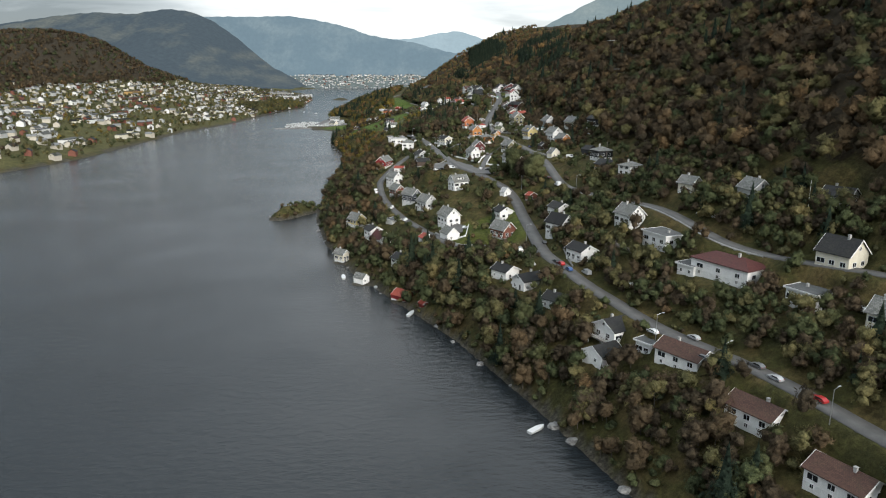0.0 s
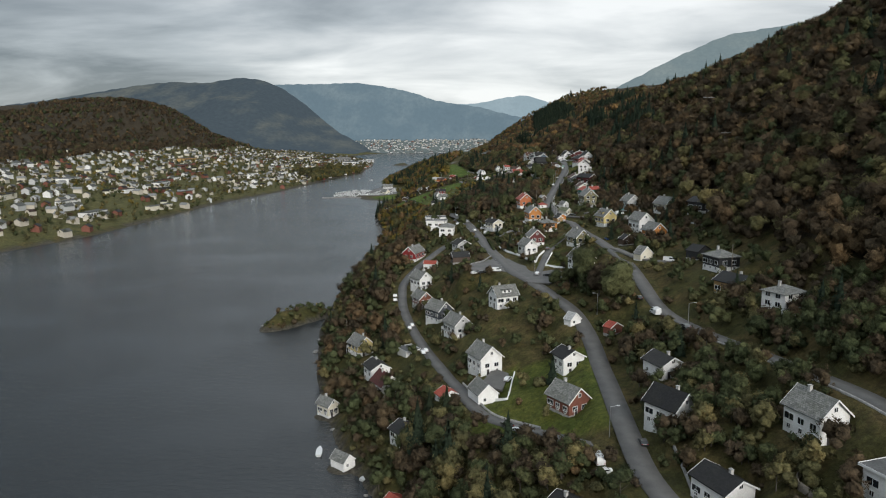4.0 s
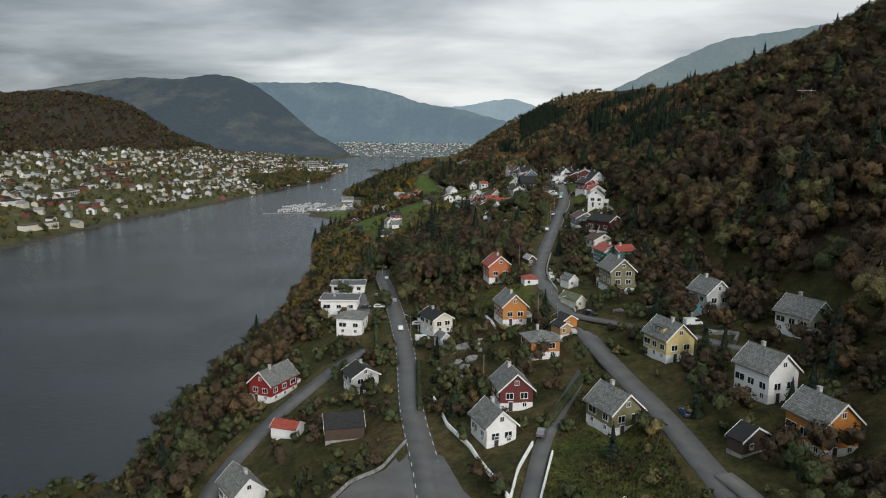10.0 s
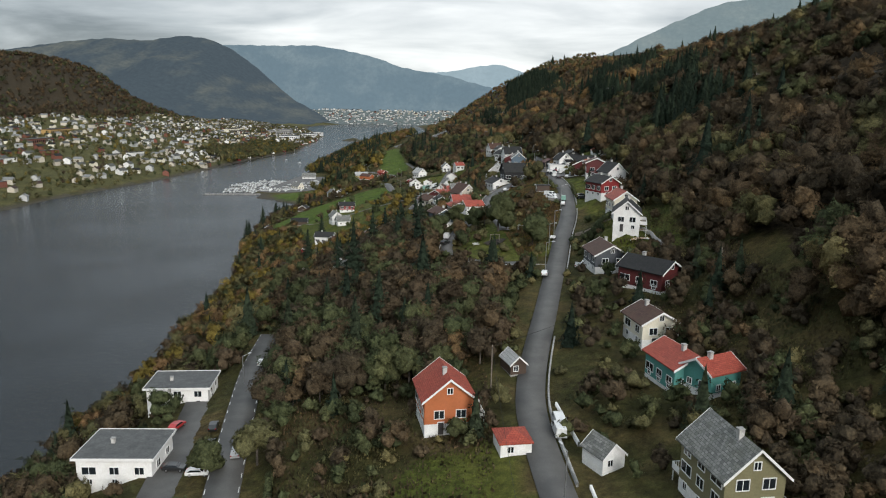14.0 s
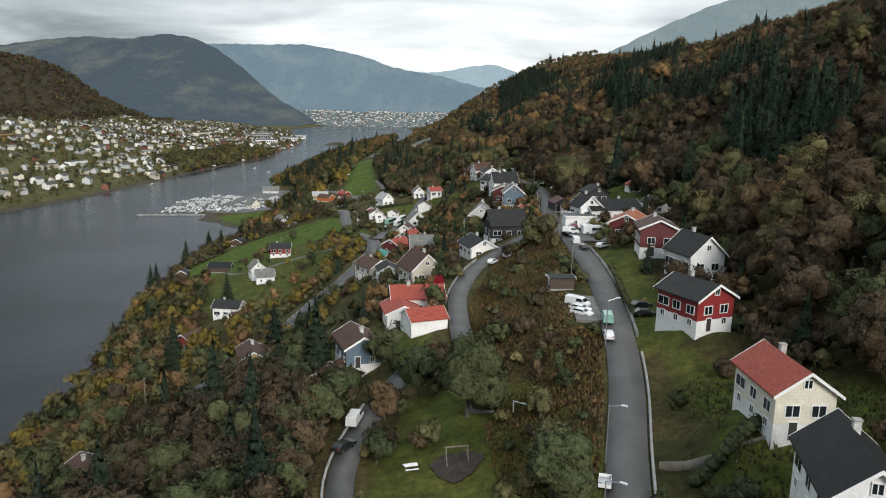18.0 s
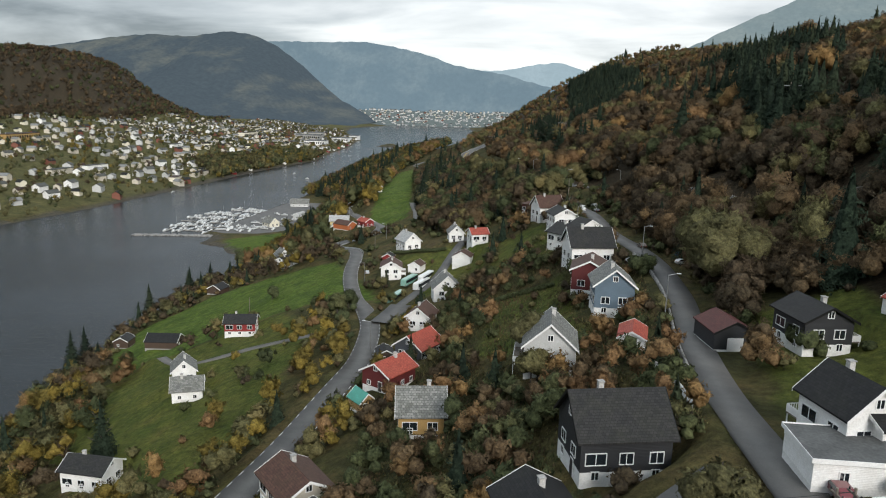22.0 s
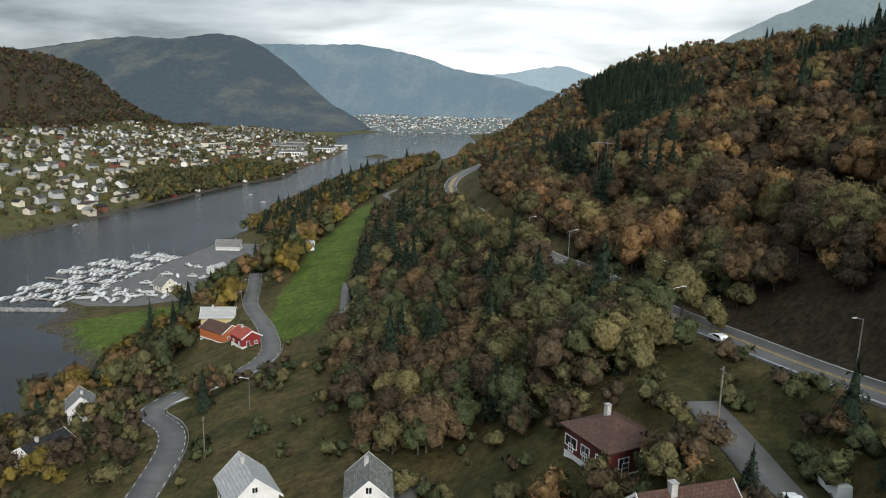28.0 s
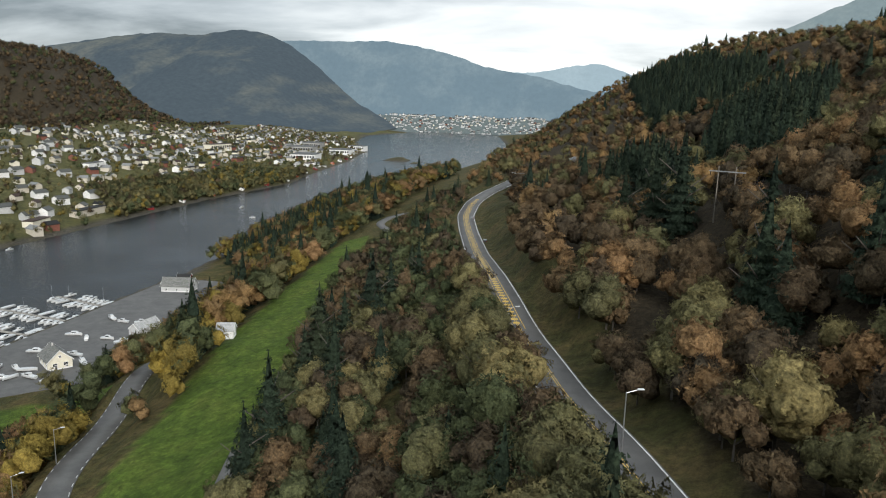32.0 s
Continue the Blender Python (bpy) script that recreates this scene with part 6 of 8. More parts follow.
weeds(14000, 0.9, ["olive", "brown", "rust"], 12, 500, 30, 500, 26, 600, -12, 600, -4, 530)
weeds(14000, 0.9, ["green", "olive", "brown", "olive"], 58, 560, 84, 560, 80, 700, 60, 690)

# the other bank: small trees among the houses, a wooded bank, woods on the hills behind
LOW = [broad_crown(10, 8.0, 4.2, 2.4, 300 + k, 1 + k % 2, 0.9, -1) for k in range(8)]
FAR_TONES = ["brown", "olive", "olive", "green", "olive", "yellow", "green"]


def far_bank(s, y):
    """1 on the wooded bank below the far town."""
    return (s > 2) & (s < np.interp(y, [1640, 1720, 2000, 2120], [4, 90, 80, 4])) & (y > 1640) & (y < 2120)


for count, x0, x1, y0, y1, low, high, share, size in ((11000, -1000, -385, 560, 3300, 3, 470, 0.75, 0.85), (2600, -520, -370, 1640, 2120, 2, 95, 1.0, 1.1), (9500, -1900, -850, 900, 3500, 470, 1200, 1.0, 1.5), (2200, -900, -850 + 60, 560, 2600, 430, 600, 1.0, 1.4)):
    x, y = scatter(count, x0, x1, y0, y1)
    s = far_shore_x(y) - x
    ok = (s > low) & (s < high) & (rng.uniform(size=len(x)) < share)
    if size == 1.1:
        ok &= far_bank(s, y)
    x, y, s = x[ok], y[ok], s[ok]
    z = height(x, y)
    mood = wave(x, y, 120.0, 41) * 0.6 + rng.normal(0, 0.4, len(x))
    for k in range(len(x)):
        tone = FAR_TONES[int(np.clip((mood[k] + 1) / 2 * 7, 0, 6))]
        if low > 400:
            tone = ("brown", "rust", "brown", "brown", "green", "rust", "brown")[int(np.clip((mood[k] + 1) / 2 * 7, 0, 6))]
        bins.setdefault(tone, []).append(placed(LOW[k % 8], x[k], y[k], z[k] - 0.5, k * 1.7, size * rng.uniform(0.75, 1.4)))
for tone, tris in bins.items():
    merged("woods_" + tone, tris, LEAVES[tone], {"conifer": "dark spruce and pine crowns on the slopes"}.get(tone, "autumn tree crowns in %s tones on the slopes" % tone), "woods")
merged("tree_trunks", trunks, BARK, "grey trunks and limbs of the woods", "trunks")

# ---- vehicles, lamps, trees, boats ----
def car_paint(name, colour):
    m, t, p = material(name)
    p.inputs["Base Color"].default_value = (*colour, 1)
    p.inputs["Roughness"].default_value, p.inputs["Coat Weight"].default_value = 0.32, 0.6
    dust = noise_node(t, 3.0)
    t.links.new(mix_node(t, 1.0, colour, ramp_node(t, dust.outputs["Fac"], (0.3, (0.85, 0.85, 0.84)), (0.7, (1.05, 1.05, 1.05))), "MULTIPLY"), p.inputs["Base Color"])
    return m


PAINTS = {k: car_paint(k + "_car_paint", c) for k, c in {"white": (0.72, 0.73, 0.73), "silver": (0.40, 0.41, 0.42), "grey": (0.14, 0.145, 0.15), "black": (0.018, 0.019, 0.02), "red": (0.38, 0.02, 0.02),
                                                         "blue": (0.03, 0.09, 0.25), "green": (0.22, 0.40, 0.34), "maroon": (0.14, 0.015, 0.02), "brown": (0.09, 0.055, 0.035), "yellow": (0.52, 0.36, 0.10)}.items()}
RIM = plain("alloy_rim", (0.5, 0.5, 0.5), 0.35, 0.9)
TAIL = plain("red_lamp_lens", (0.35, 0.01, 0.01), 0.25)
WHEELS = {}


def wheel_mesh(r, w):
    bm = bmesh.new()
    tube(bm, (0, -w / 2, 0), (0, w / 2, 0), r, r, 12)
    tyre = mesh_of("tyre", bm, RUBBER)
    bm = bmesh.new()
    tube(bm, (0, -w / 2 - 0.015, 0), (0, w / 2 + 0.015, 0), r * 0.58, r * 0.58, 8)
    return tyre, mesh_of("rim", bm, RIM)


WHEELS["car"], WHEELS["bus"] = wheel_mesh(0.32, 0.2), wheel_mesh(0.48, 0.28)
SHAPES = {
    # side outlines: x along the car and z, then the glass house, width, axle places
    "car": ([(-2.15, 0.32), (2.15, 0.32), (2.2, 0.62), (1.95, 0.84), (1.05, 0.93), (0.45, 1.36), (-1.25, 1.43), (-1.95, 1.02), (-2.2, 0.88)], [(0.92, 0.96), (0.42, 1.31), (-1.2, 1.37), (-1.75, 1.0)], 1.76, (-1.32, 1.32), 1.30, "car"),
    "van": ([(-2.5, 0.35), (2.45, 0.35), (2.5, 0.75), (2.25, 1.05), (1.75, 1.18), (1.25, 1.85), (0.8, 1.98), (-2.45, 1.98)], [(1.68, 1.2), (1.25, 1.76), (0.1, 1.8), (0.1, 1.2)], 1.95, (-1.5, 1.55), 0, "car"),
    "caravan": ([(-2.4, 0.5), (2.2, 0.5), (2.4, 1.2), (2.0, 2.4), (-2.1, 2.5), (-2.4, 1.6)], [(1.2, 1.4), (1.2, 1.95), (-1.2, 1.95), (-1.2, 1.4)], 2.2, (0.0,), 0, "car"),
    "motorhome": ([(-3.6, 0.45), (3.5, 0.45), (3.6, 1.0), (3.3, 1.3), (2.8, 2.5), (2.3, 2.8), (-3.5, 2.8)], [(3.1, 1.45), (2.7, 2.2), (-1.0, 2.2), (-1.0, 1.45)], 2.3, (-2.2, 2.3), 0, "bus"),
    "bus": ([(-6.0, 0.4), (5.9, 0.4), (6.0, 1.2), (5.85, 2.9), (5.6, 3.1), (-5.9, 3.1), (-6.0, 2.8)], [(5.75, 1.4), (5.65, 2.6), (-5.5, 2.6), (-5.5, 1.4)], 2.5, (-3.4, 3.4), 0, "bus"),
}
VEHICLES = {}


def vehicle(kind, colour, x, y, z, yaw):
    key = (kind, colour)
    if key in VEHICLES:
        return copy_thing(VEHICLES[key], pose(x, y, z, 0, 0, yaw))
    outline, glass, width, axles, _, wheel = SHAPES[kind]
    word = {"car": "car", "van": "van", "caravan": "caravan", "motorhome": "motorhome", "bus": "bus"}[kind]
    root = new(word)
    tagged(root, "%s parked %s with dark windows beside the road" % (colour, word), word, group="parked vehicles")
    w = width / 2
    bm = bmesh.new()
    prism(bm, outline[::-1], -w, w)
    top = max(p[1] for p in outline)
    for v in bm.verts:
        lean = max(0.0, v.co.z - 0.9) / max(0.1, top - 0.9)
        v.co.y *= 1 - 0.13 * lean
    bmesh.ops.recalc_face_normals(bm, faces=bm.faces)
    bmesh.ops.bevel(bm, geom=list(bm.edges), offset=0.045, segments=1, affect="EDGES")
    part("body", bm, PAINTS[colour], root)
    for side in (-1, 1):
        bm = bmesh.new()
        prism(bm, glass, -0.012, 0.012)
        for v in bm.verts:
            lean = max(0.0, v.co.z - 0.9) / max(0.1, top - 0.9)
            v.co.y += side * (w * (1 - 0.13 * lean) + 0.012)
        bmesh.ops.recalc_face_normals(bm, faces=bm.faces)
        part("side_window", bm, GLASS, root)
    # windscreen on the sloping front, a strip of glass behind
    (x0, z0), (x1, z1) = glass[0], glass[1]
    bm = bmesh.new()
    dx = 0.1 if kind == "car" else 0.07
    ww = w * 0.82
    v = [bm.verts.new(p) for p in ((x0 + dx + 0.06, -ww, z0), (x0 + dx + 0.06, ww, z0), (x1 + dx + 0.03, ww * 0.95, z1), (x1 + dx + 0.03, -ww * 0.95, z1))]
    bm.faces.new(v)
    bmesh.ops.solidify(bm, geom=list(bm.faces), thickness=0.03)
    part("windscreen", bm, GLASS, root)
    for ax in axles:
        for side in (-1, 1):
            tyre, rim = WHEELS[wheel]
            t = shared("tyre", tyre, root, pose(ax, side * (w - 0.1), 0.32 if wheel == "car" else 0.48))
            shared("rim", rim, t, Matrix.Identity(4))
    back = outline[-1][0]
    part("tail_lamp", solid(*[(back - 0.02, back + 0.06, side * (w - 0.2) - 0.12, side * (w - 0.2) + 0.12, 0.75, 0.95) for side in (-1, 1)]), TAIL, root)
    root.matrix_basis = pose(x, y, z, 0, 0, yaw) @ Matrix.Scale(0.9, 4)
    VEHICLES[key] = root
    return root


LAMPS = {}
LAMP_HEAD = plain("lamp_housing", (0.62, 0.63, 0.64), 0.4, 0.3)


def street_lamp(x, y, z, yaw):
    if "lamp" in LAMPS:
        return copy_thing(LAMPS["lamp"], pose(x, y, z, 0, 0, yaw))
    root = tagged(new("street_lamp"), "tall grey steel street lamp beside the road", "lamp", group="street lamps")
    bm = bmesh.new()
    tube(bm, (0, 0, -0.6), (0, 0, 7.6), 0.11, 0.07, 8)
    pole = part("pole", bm, STEEL, root)
    bm = bmesh.new()
    tube(bm, (0, 0, 7.5), (1.5, 0, 7.9), 0.05, 0.045, 6)
    part("arm", bm, STEEL, pole)
    bm = solid((1.35, 2.15, -0.17, 0.17, 7.84, 8.0))
    bmesh.ops.bevel(bm, geom=list(bm.edges), offset=0.05, segments=1, affect="EDGES")
    part("lamp_head", bm, LAMP_HEAD, root, "pale flat lamp head")
    root.matrix_basis = pose(x, y, z, 0, 0, yaw)
    LAMPS["lamp"] = root
    return root


def utility_pole(x, y, z, yaw):
    if "pole" in LAMPS:
        return copy_thing(LAMPS["pole"], pose(x, y, z, 0, 0, yaw))
    root = tagged(new("utility_pole"), "weathered timber utility pole with a short crossarm", "pole", group="utility poles")
    bm = bmesh.new()
    tube(bm, (0, 0, -0.8), (0, 0, 9.0), 0.14, 0.1, 8)
    part("pole", bm, TIMBER, root)
    part("crossarm", solid((-0.06, 0.06, -0.8, 0.8, 8.4, 8.55)), TIMBER, root)
    for k in (-0.65, 0.0, 0.65):
        part("insulator", solid((-0.04, 0.04, k - 0.04, k + 0.04, 8.55, 8.75)), GLASS, root)
    root.matrix_basis = pose(x, y, z, 0, 0, yaw)
    LAMPS["pole"] = root
    return root


SINGLE = {}


def tri_mesh(name, tris, mat):
    ob = leafy(name, tris, mat)
    me = ob.data
    bpy.data.objects.remove(ob)
    return me


def trunk_mesh(h, seed):
    bm = bmesh.new()
    r = random.Random(seed)
    tube(bm, (0, 0, -0.6), (0.1, 0, h * 0.45), 0.028 * h, 0.018 * h, 7)
    tube(bm, (0.1, 0, h * 0.45), (0.0, 0.1, h * 0.9), 0.018 * h, 0.004 * h, 6)
    for k in range(6):
        a, z0 = k * 1.1 + r.random(), h * (0.22 + 0.08 * k)
        tube(bm, (0, 0, z0), (math.cos(a) * h * 0.26, math.sin(a) * h * 0.26, z0 + h * 0.2), 0.010 * h, 0.003 * h, 5)
    return mesh_of("trunk", bm, BARK)


def tree(x, y, kind, tone, scale):
    """One tree with its trunk and a full crown of its own."""
    key = (kind, tone, int(abs(x * 3 + y)) % 3)
    if key not in SINGLE:
        seed = 200 + len(SINGLE)
        if kind == "cone":
            crown, h = cone_crown(900, 15.0, 2.9, 0.55, seed), 13.0
        elif kind == "column":
            crown, h = broad_crown(300, 6.0, 1.0, 0.35, seed, 8, 0.86, 1), 6.0
        elif kind == "bush":
            crown, h = broad_crown(260, 2.6, 1.9, 0.38, seed, 5, 0.86, 1), 2.0
        else:
            crown, h = broad_crown(700, 8.0, 3.3, 0.5, seed, 8, 0.84, 1), 8.0
        SINGLE[key] = (tri_mesh("crown", crown, LEAVES[tone]), trunk_mesh(h, seed))
    crown, trunk = SINGLE[key]
    word = {"cone": "spruce", "bush": "bush", "column": "cypress", "broad": "tree"}[kind]
    colour = {"conifer": "dark green", "green": "dark green", "olive": "olive green", "rust": "rust-brown", "crimson": "crimson", "yellow": "yellow", "brown": "brown"}[tone]
    root = tagged(new(word), "%s %s with an uneven leafy crown on the slope" % (colour, word), "bush" if kind == "bush" else "tree", group="single trees")
    z = float(height(np.array(x), np.array(y)))
    for _ in range(20):
        if z < 1.3:
            x += 1.5
            z = float(height(np.array(x), np.array(y)))
    root.matrix_basis = pose(x, y, z - 0.2, 0, 0, (x * 37 + y * 11) % 360) @ Matrix.Scale(scale, 4)
    shared("trunk", trunk, root, Matrix.Identity(4))
    shared("crown", crown, root, Matrix.Identity(4))
    return root


# ---- vehicles ----
vehicle("car", "grey", 78.3, 163.8, 26.80, 113)
vehicle("car", "silver", 79.3, 156.2, 26.90, 111)
vehicle("car", "red", 84.1, 145.1, 26.83, 109)
vehicle("car", "silver", 69.6, 184.4, 26.24, 115)
vehicle("car", "white", 59.9, 190.2, 25.82, 112)
vehicle("car", "grey", 67.4, 171.3, 25.87, 116)
vehicle("van", "white", 60.8, 223.5, 29.41, 111)
vehicle("car", "white", 105.6, 170.4, 39.47, 113)
vehicle("car", "white", 92.2, 248.5, 48.33, 101)
vehicle("car", "white", 94.9, 240.6, 48.73, 101)
vehicle("car", "black", 99.7, 230.3, 50.08, 105)
vehicle("car", "silver", 33.7, 257.4, 27.47, 102)
vehicle("car", "black", 42.0, 253.1, 29.52, 103)
vehicle("car", "red", 43.4, 250.4, 29.45, 104)
vehicle("car", "blue", 45.1, 244.1, 29.12, 105)
vehicle("van", "silver", 50.8, 240.7, 28.69, 107)
vehicle("caravan", "white", 30.8, 275.1, 27.78, 100)
vehicle("car", "red", 28.3, 276.9, 26.98, 80)
vehicle("car", "red", 25.3, 279.6, 26.16, 60)
vehicle("car", "white", 31.7, 270.3, 27.76, 20)
vehicle("car", "black", 41.4, 280.7, 30.02, 92)
vehicle("car", "black", 10.6, 306.7, 22.15, 130)
vehicle("car", "silver", 13.4, 301.0, 23.07, 130)
vehicle("car", "white", 15.7, 297.0, 23.90, 129)
vehicle("car", "white", -30.4, 416.4, 19.11, 107)
vehicle("van", "white", 56.9, 349.2, 43.02, 103)
vehicle("car", "black", 59.1, 339.5, 42.61, 107)
vehicle("car", "black", 62.2, 331.7, 42.74, 106)
vehicle("car", "white", -20.7, 383.7, 18.29, 109)
vehicle("car", "white", -43.4, 453.7, 23.18, 99)
vehicle("car", "silver", -42.4, 448.1, 22.42, 100)
vehicle("car", "white", -31.0, 412.4, 18.92, 107)
vehicle("car", "white", -21.4, 381.2, 18.33, 109)
vehicle("car", "white", 10.7, 339.0, 23.56, 70)
vehicle("car", "black", 54.4, 363.1, 44.61, 94)
vehicle("van", "white", 57.4, 350.2, 43.28, 103)
vehicle("car", "black", 59.2, 339.6, 42.61, 107)
vehicle("car", "grey", 62.5, 334.1, 42.85, 106)
vehicle("car", "white", 72.2, 403.0, 50.67, 10)
vehicle("car", "white", -3.9, 426.6, 40.05, 40)
vehicle("car", "black", -1.0, 426.2, 40.36, 30)
vehicle("van", "white", 5.2, 426.1, 41.26, 0)
vehicle("car", "white", 22.5, 417.9, 41.81, 81)
vehicle("car", "black", 26.7, 414.9, 41.68, 150)
vehicle("car", "black", 28.7, 412.0, 41.76, 150)
vehicle("car", "grey", 28.8, 458.7, 45.88, 80)
vehicle("car", "blue", 56.3, 460.6, 50.36, 99)
vehicle("van", "white", 72.3, 402.1, 50.69, -20)
vehicle("car", "white", -43.8, 453.5, 23.16, 99)
vehicle("car", "white", -42.8, 448.0, 22.41, 100)
vehicle("car", "white", -26.5, 617.9, 43.45, 102)
vehicle("car", "white", -9.9, 540.2, 43.41, 103)
vehicle("van", "white", -1.8, 529.6, 43.1, 15)
vehicle("car", "red", -33.1, 585.6, 42.22, 80)
vehicle("car", "black", -26.2, 568.8, 42.77, 5)
vehicle("car", "black", -24.7, 582.9, 43.76, 103)
vehicle("car", "black", -22.5, 575.8, 43.72, 103)
vehicle("car", "white", -20.8, 565.7, 43.88, 10)
vehicle("car", "silver", -16.2, 571.1, 44.93, 103)
vehicle("car", "black", -27.2, 536.5, 37.88, 20)
vehicle("van", "white", 38.0, 564.4, 56.29, 93)
vehicle("car", "black", 45.5, 520.1, 54.88, -41)
vehicle("car", "silver", 39.4, 506.8, 53.16, 101)
vehicle("van", "white", 67.7, 499.9, 58.05, 15)
vehicle("car", "white", -4.6, 543.0, 44.2, 10)
vehicle("car", "white", 41.3, 635.6, 63.34, 81)
vehicle("van", "white", 37.8, 561.5, 56.13, 94)
vehicle("car", "silver", 50.6, 643.1, 64.01, 81)
vehicle("van", "white", 13.5, 693.5, 61.25, 85)
vehicle("car", "black", 13.3, 686.1, 60.72, 60)
vehicle("car", "black", 61.3, 720.5, 73.08, 20)
vehicle("van", "white", 49.8, 720.6, 72.97, -35)
vehicle("car", "white", 49.9, 717.7, 72.83, -35)
vehicle("car", "white", 49.9, 715.6, 72.70, -35)
vehicle("van", "green", 53.8, 712.8, 72.60, 86)
vehicle("car", "white", 52.9, 706.1, 71.86, 85)
vehicle("car", "black", 61.1, 716.3, 72.79, 0)
vehicle("car", "maroon", 58.0, 790.5, 75.84, 92)
vehicle("van", "white", 55.6, 768.6, 75.6, 90)
vehicle("car", "black", 56.6, 761.5, 75.55, 94)
vehicle("car", "white", 61.4, 763.0, 75.8, 40)
vehicle("van", "white", 61.8, 787.7, 75.54, 15)
vehicle("motorhome", "white", 62.2, 781.3, 75.60, 5)
vehicle("van", "white", 56.0, 781.9, 75.66, 0)
vehicle("car", "black", 54.8, 777.1, 75.64, -60)
vehicle("car", "black", 62.2, 792.8, 75.34, 10)
vehicle("car", "silver", 68.5, 787.3, 75.55, 30)
vehicle("car", "silver", 39.7, 780.4, 69.13, 55)
vehicle("car", "white", 35.5, 777.0, 67.96, 63)
vehicle("car", "black", 57.4, 787.0, 75.63, 20)
vehicle("car", "brown", 56.8, 915.1, 74.22, 98)
vehicle("car", "blue", 64.5, 899.6, 75.44, 15)
vehicle("car", "white", 63.6, 894.5, 74.63, 15)
vehicle("car", "white", 44.9, 993.6, 73.01, 97)
vehicle("van", "white", 50.0, 997.9, 72.95, 98)
vehicle("car", "silver", 52.5, 895.1, 74.18, 10)
vehicle("car", "white", 45.2, 984.8, 73.44, 97)
vehicle("van", "yellow", 50.2, 999.0, 73.05, 98)
vehicle("van", "white", 50.5, 991.1, 73.03, 97)
vehicle("car", "black", 50.0, 982.8, 73.43, 97)
vehicle("car", "black", -25.7, 1333.1, 59.78, 95)
vehicle("car", "grey", -37.9, 1382.5, 61.00, 95)
vehicle("car", "white", 47.2, 1037.1, 76.34, 108)
vehicle("car", "silver", -38.7, 1002.5, 40.97, 104)
vehicle("bus", "green", -17.7, 959.4, 42.64, 78)
vehicle("bus", "green", -16.5, 977.0, 44.34, 76)
vehicle("bus", "white", -10.5, 978.1, 45.73, 78)
vehicle("bus", "white", -10.9, 970.9, 44.76, 76)

# ---- street lamps and poles ----
street_lamp(59.9, 187.2, 24.9, 12)
street_lamp(70.1, 164.1, 25.5, 25)
street_lamp(81.8, 136.2, 26.3, 30)
street_lamp(21.4, 418.7, 41.5, -35)
street_lamp(36.7, 543.2, 55.0, 113)
street_lamp(36.0, 512.5, 53.5, 22)
street_lamp(47.0, 672.8, 66.9, -23)
street_lamp(44.3, 658.7, 65.2, -32)
street_lamp(41.8, 639.6, 63.4, -9)
street_lamp(52.0, 703.5, 71.2, 19)
street_lamp(50.4, 735.2, 73.8, -9)
street_lamp(53.0, 854.1, 73.5, -0)
street_lamp(55.3, 902.9, 74.2, -35)
street_lamp(-12.1, 898.6, 46.6, -162)
street_lamp(-36.9, 990.8, 40.5, -164)
street_lamp(41.6, 949.5, 72.1, -1)
street_lamp(44.1, 1065.2, 75.0, 123)
street_lamp(61.7, 1022.9, 77.6, -148)
street_lamp(41.1, 1045.0, 75.1, 8)
street_lamp(25.5, 1098.9, 75.1, 14)
street_lamp(-89.4, 1159.5, 36.6, 39)
street_lamp(-45.6, 1069.3, 42.6, -153)
street_lamp(-3.7, 1192.9, 65.9, 18)
street_lamp(14.9, 1139.2, 72.1, 16)
street_lamp(-95.5, 1177.9, 36.4, 27)
street_lamp(-54.5, 1417.8, 57.2, 0)
street_lamp(63.6, 334.7, 42.6, -25)
street_lamp(41.0, 366.3, 38.0, -157)
street_lamp(34.6, 285.9, 29.1, 0)
street_lamp(-25.9, 603.5, 43.1, 48)
street_lamp(-5.5, 530.7, 42.5, 162)
utility_pole(83.9, 363.4, 54.4, -179)
utility_pole(52.4, 775.7, 75.4, 11)
utility_pole(51.1, 775.5, 75.4, 11)
utility_pole(73.1, 601.6, 69.2, 172)
utility_pole(27.5, 574.2, 56.5, -2)
utility_pole(31.0, 515.6, 52.5, 12)
utility_pole(40.7, 1008.6, 73.1, 10)
utility_pole(-46.5, 1048.9, 40.9, -173)
utility_pole(-5.0, 802.1, 52.6, 178)
utility_pole(17.1, 482.0, 45.2, -167)
utility_pole(-62.3, 431.6, 8.4, 16)
utility_pole(-42.4, 740.9, 38.4, -11)
utility_pole(-74.1, 966.1, 29.3, 18)

# ---- single trees ----
tree(-19.4, 565.5, "broad", "green", 0.95)
tree(-162.5, 978.8, "cone", "conifer", 1.15)
tree(-4.1, 715.1, "cone", "conifer", 1.00)
tree(-11.1, 656.0, "cone", "conifer", 1.45)
tree(-16.3, 658.9, "cone", "conifer", 1.00)
tree(-163.6, 967.9, "cone", "conifer", 1.25)
tree(22.1, 748.1, "broad", "crimson", 0.55)
tree(3.6, 732.0, "broad", "green", 0.55)
tree(-74.5, 989.7, "broad", "green", 0.80)
tree(46.8, 787.8, "broad", "olive", 1.00)
tree(-171.6, 1115.3, "cone", "conifer", 0.90)
tree(-171.1, 1089.1, "cone", "conifer", 1.10)
tree(-162.7, 1088.3, "cone", "conifer", 0.95)
tree(-33.6, 941.6, "broad", "green", 1.00)
tree(-7.3, 940.4, "column", "green", 1.00)
tree(-25.3, 977.7, "cone", "conifer", 0.50)
tree(52.5, 886.5, "bush", "green", 1.50)
tree(54.3, 888.1, "bush", "green", 1.40)
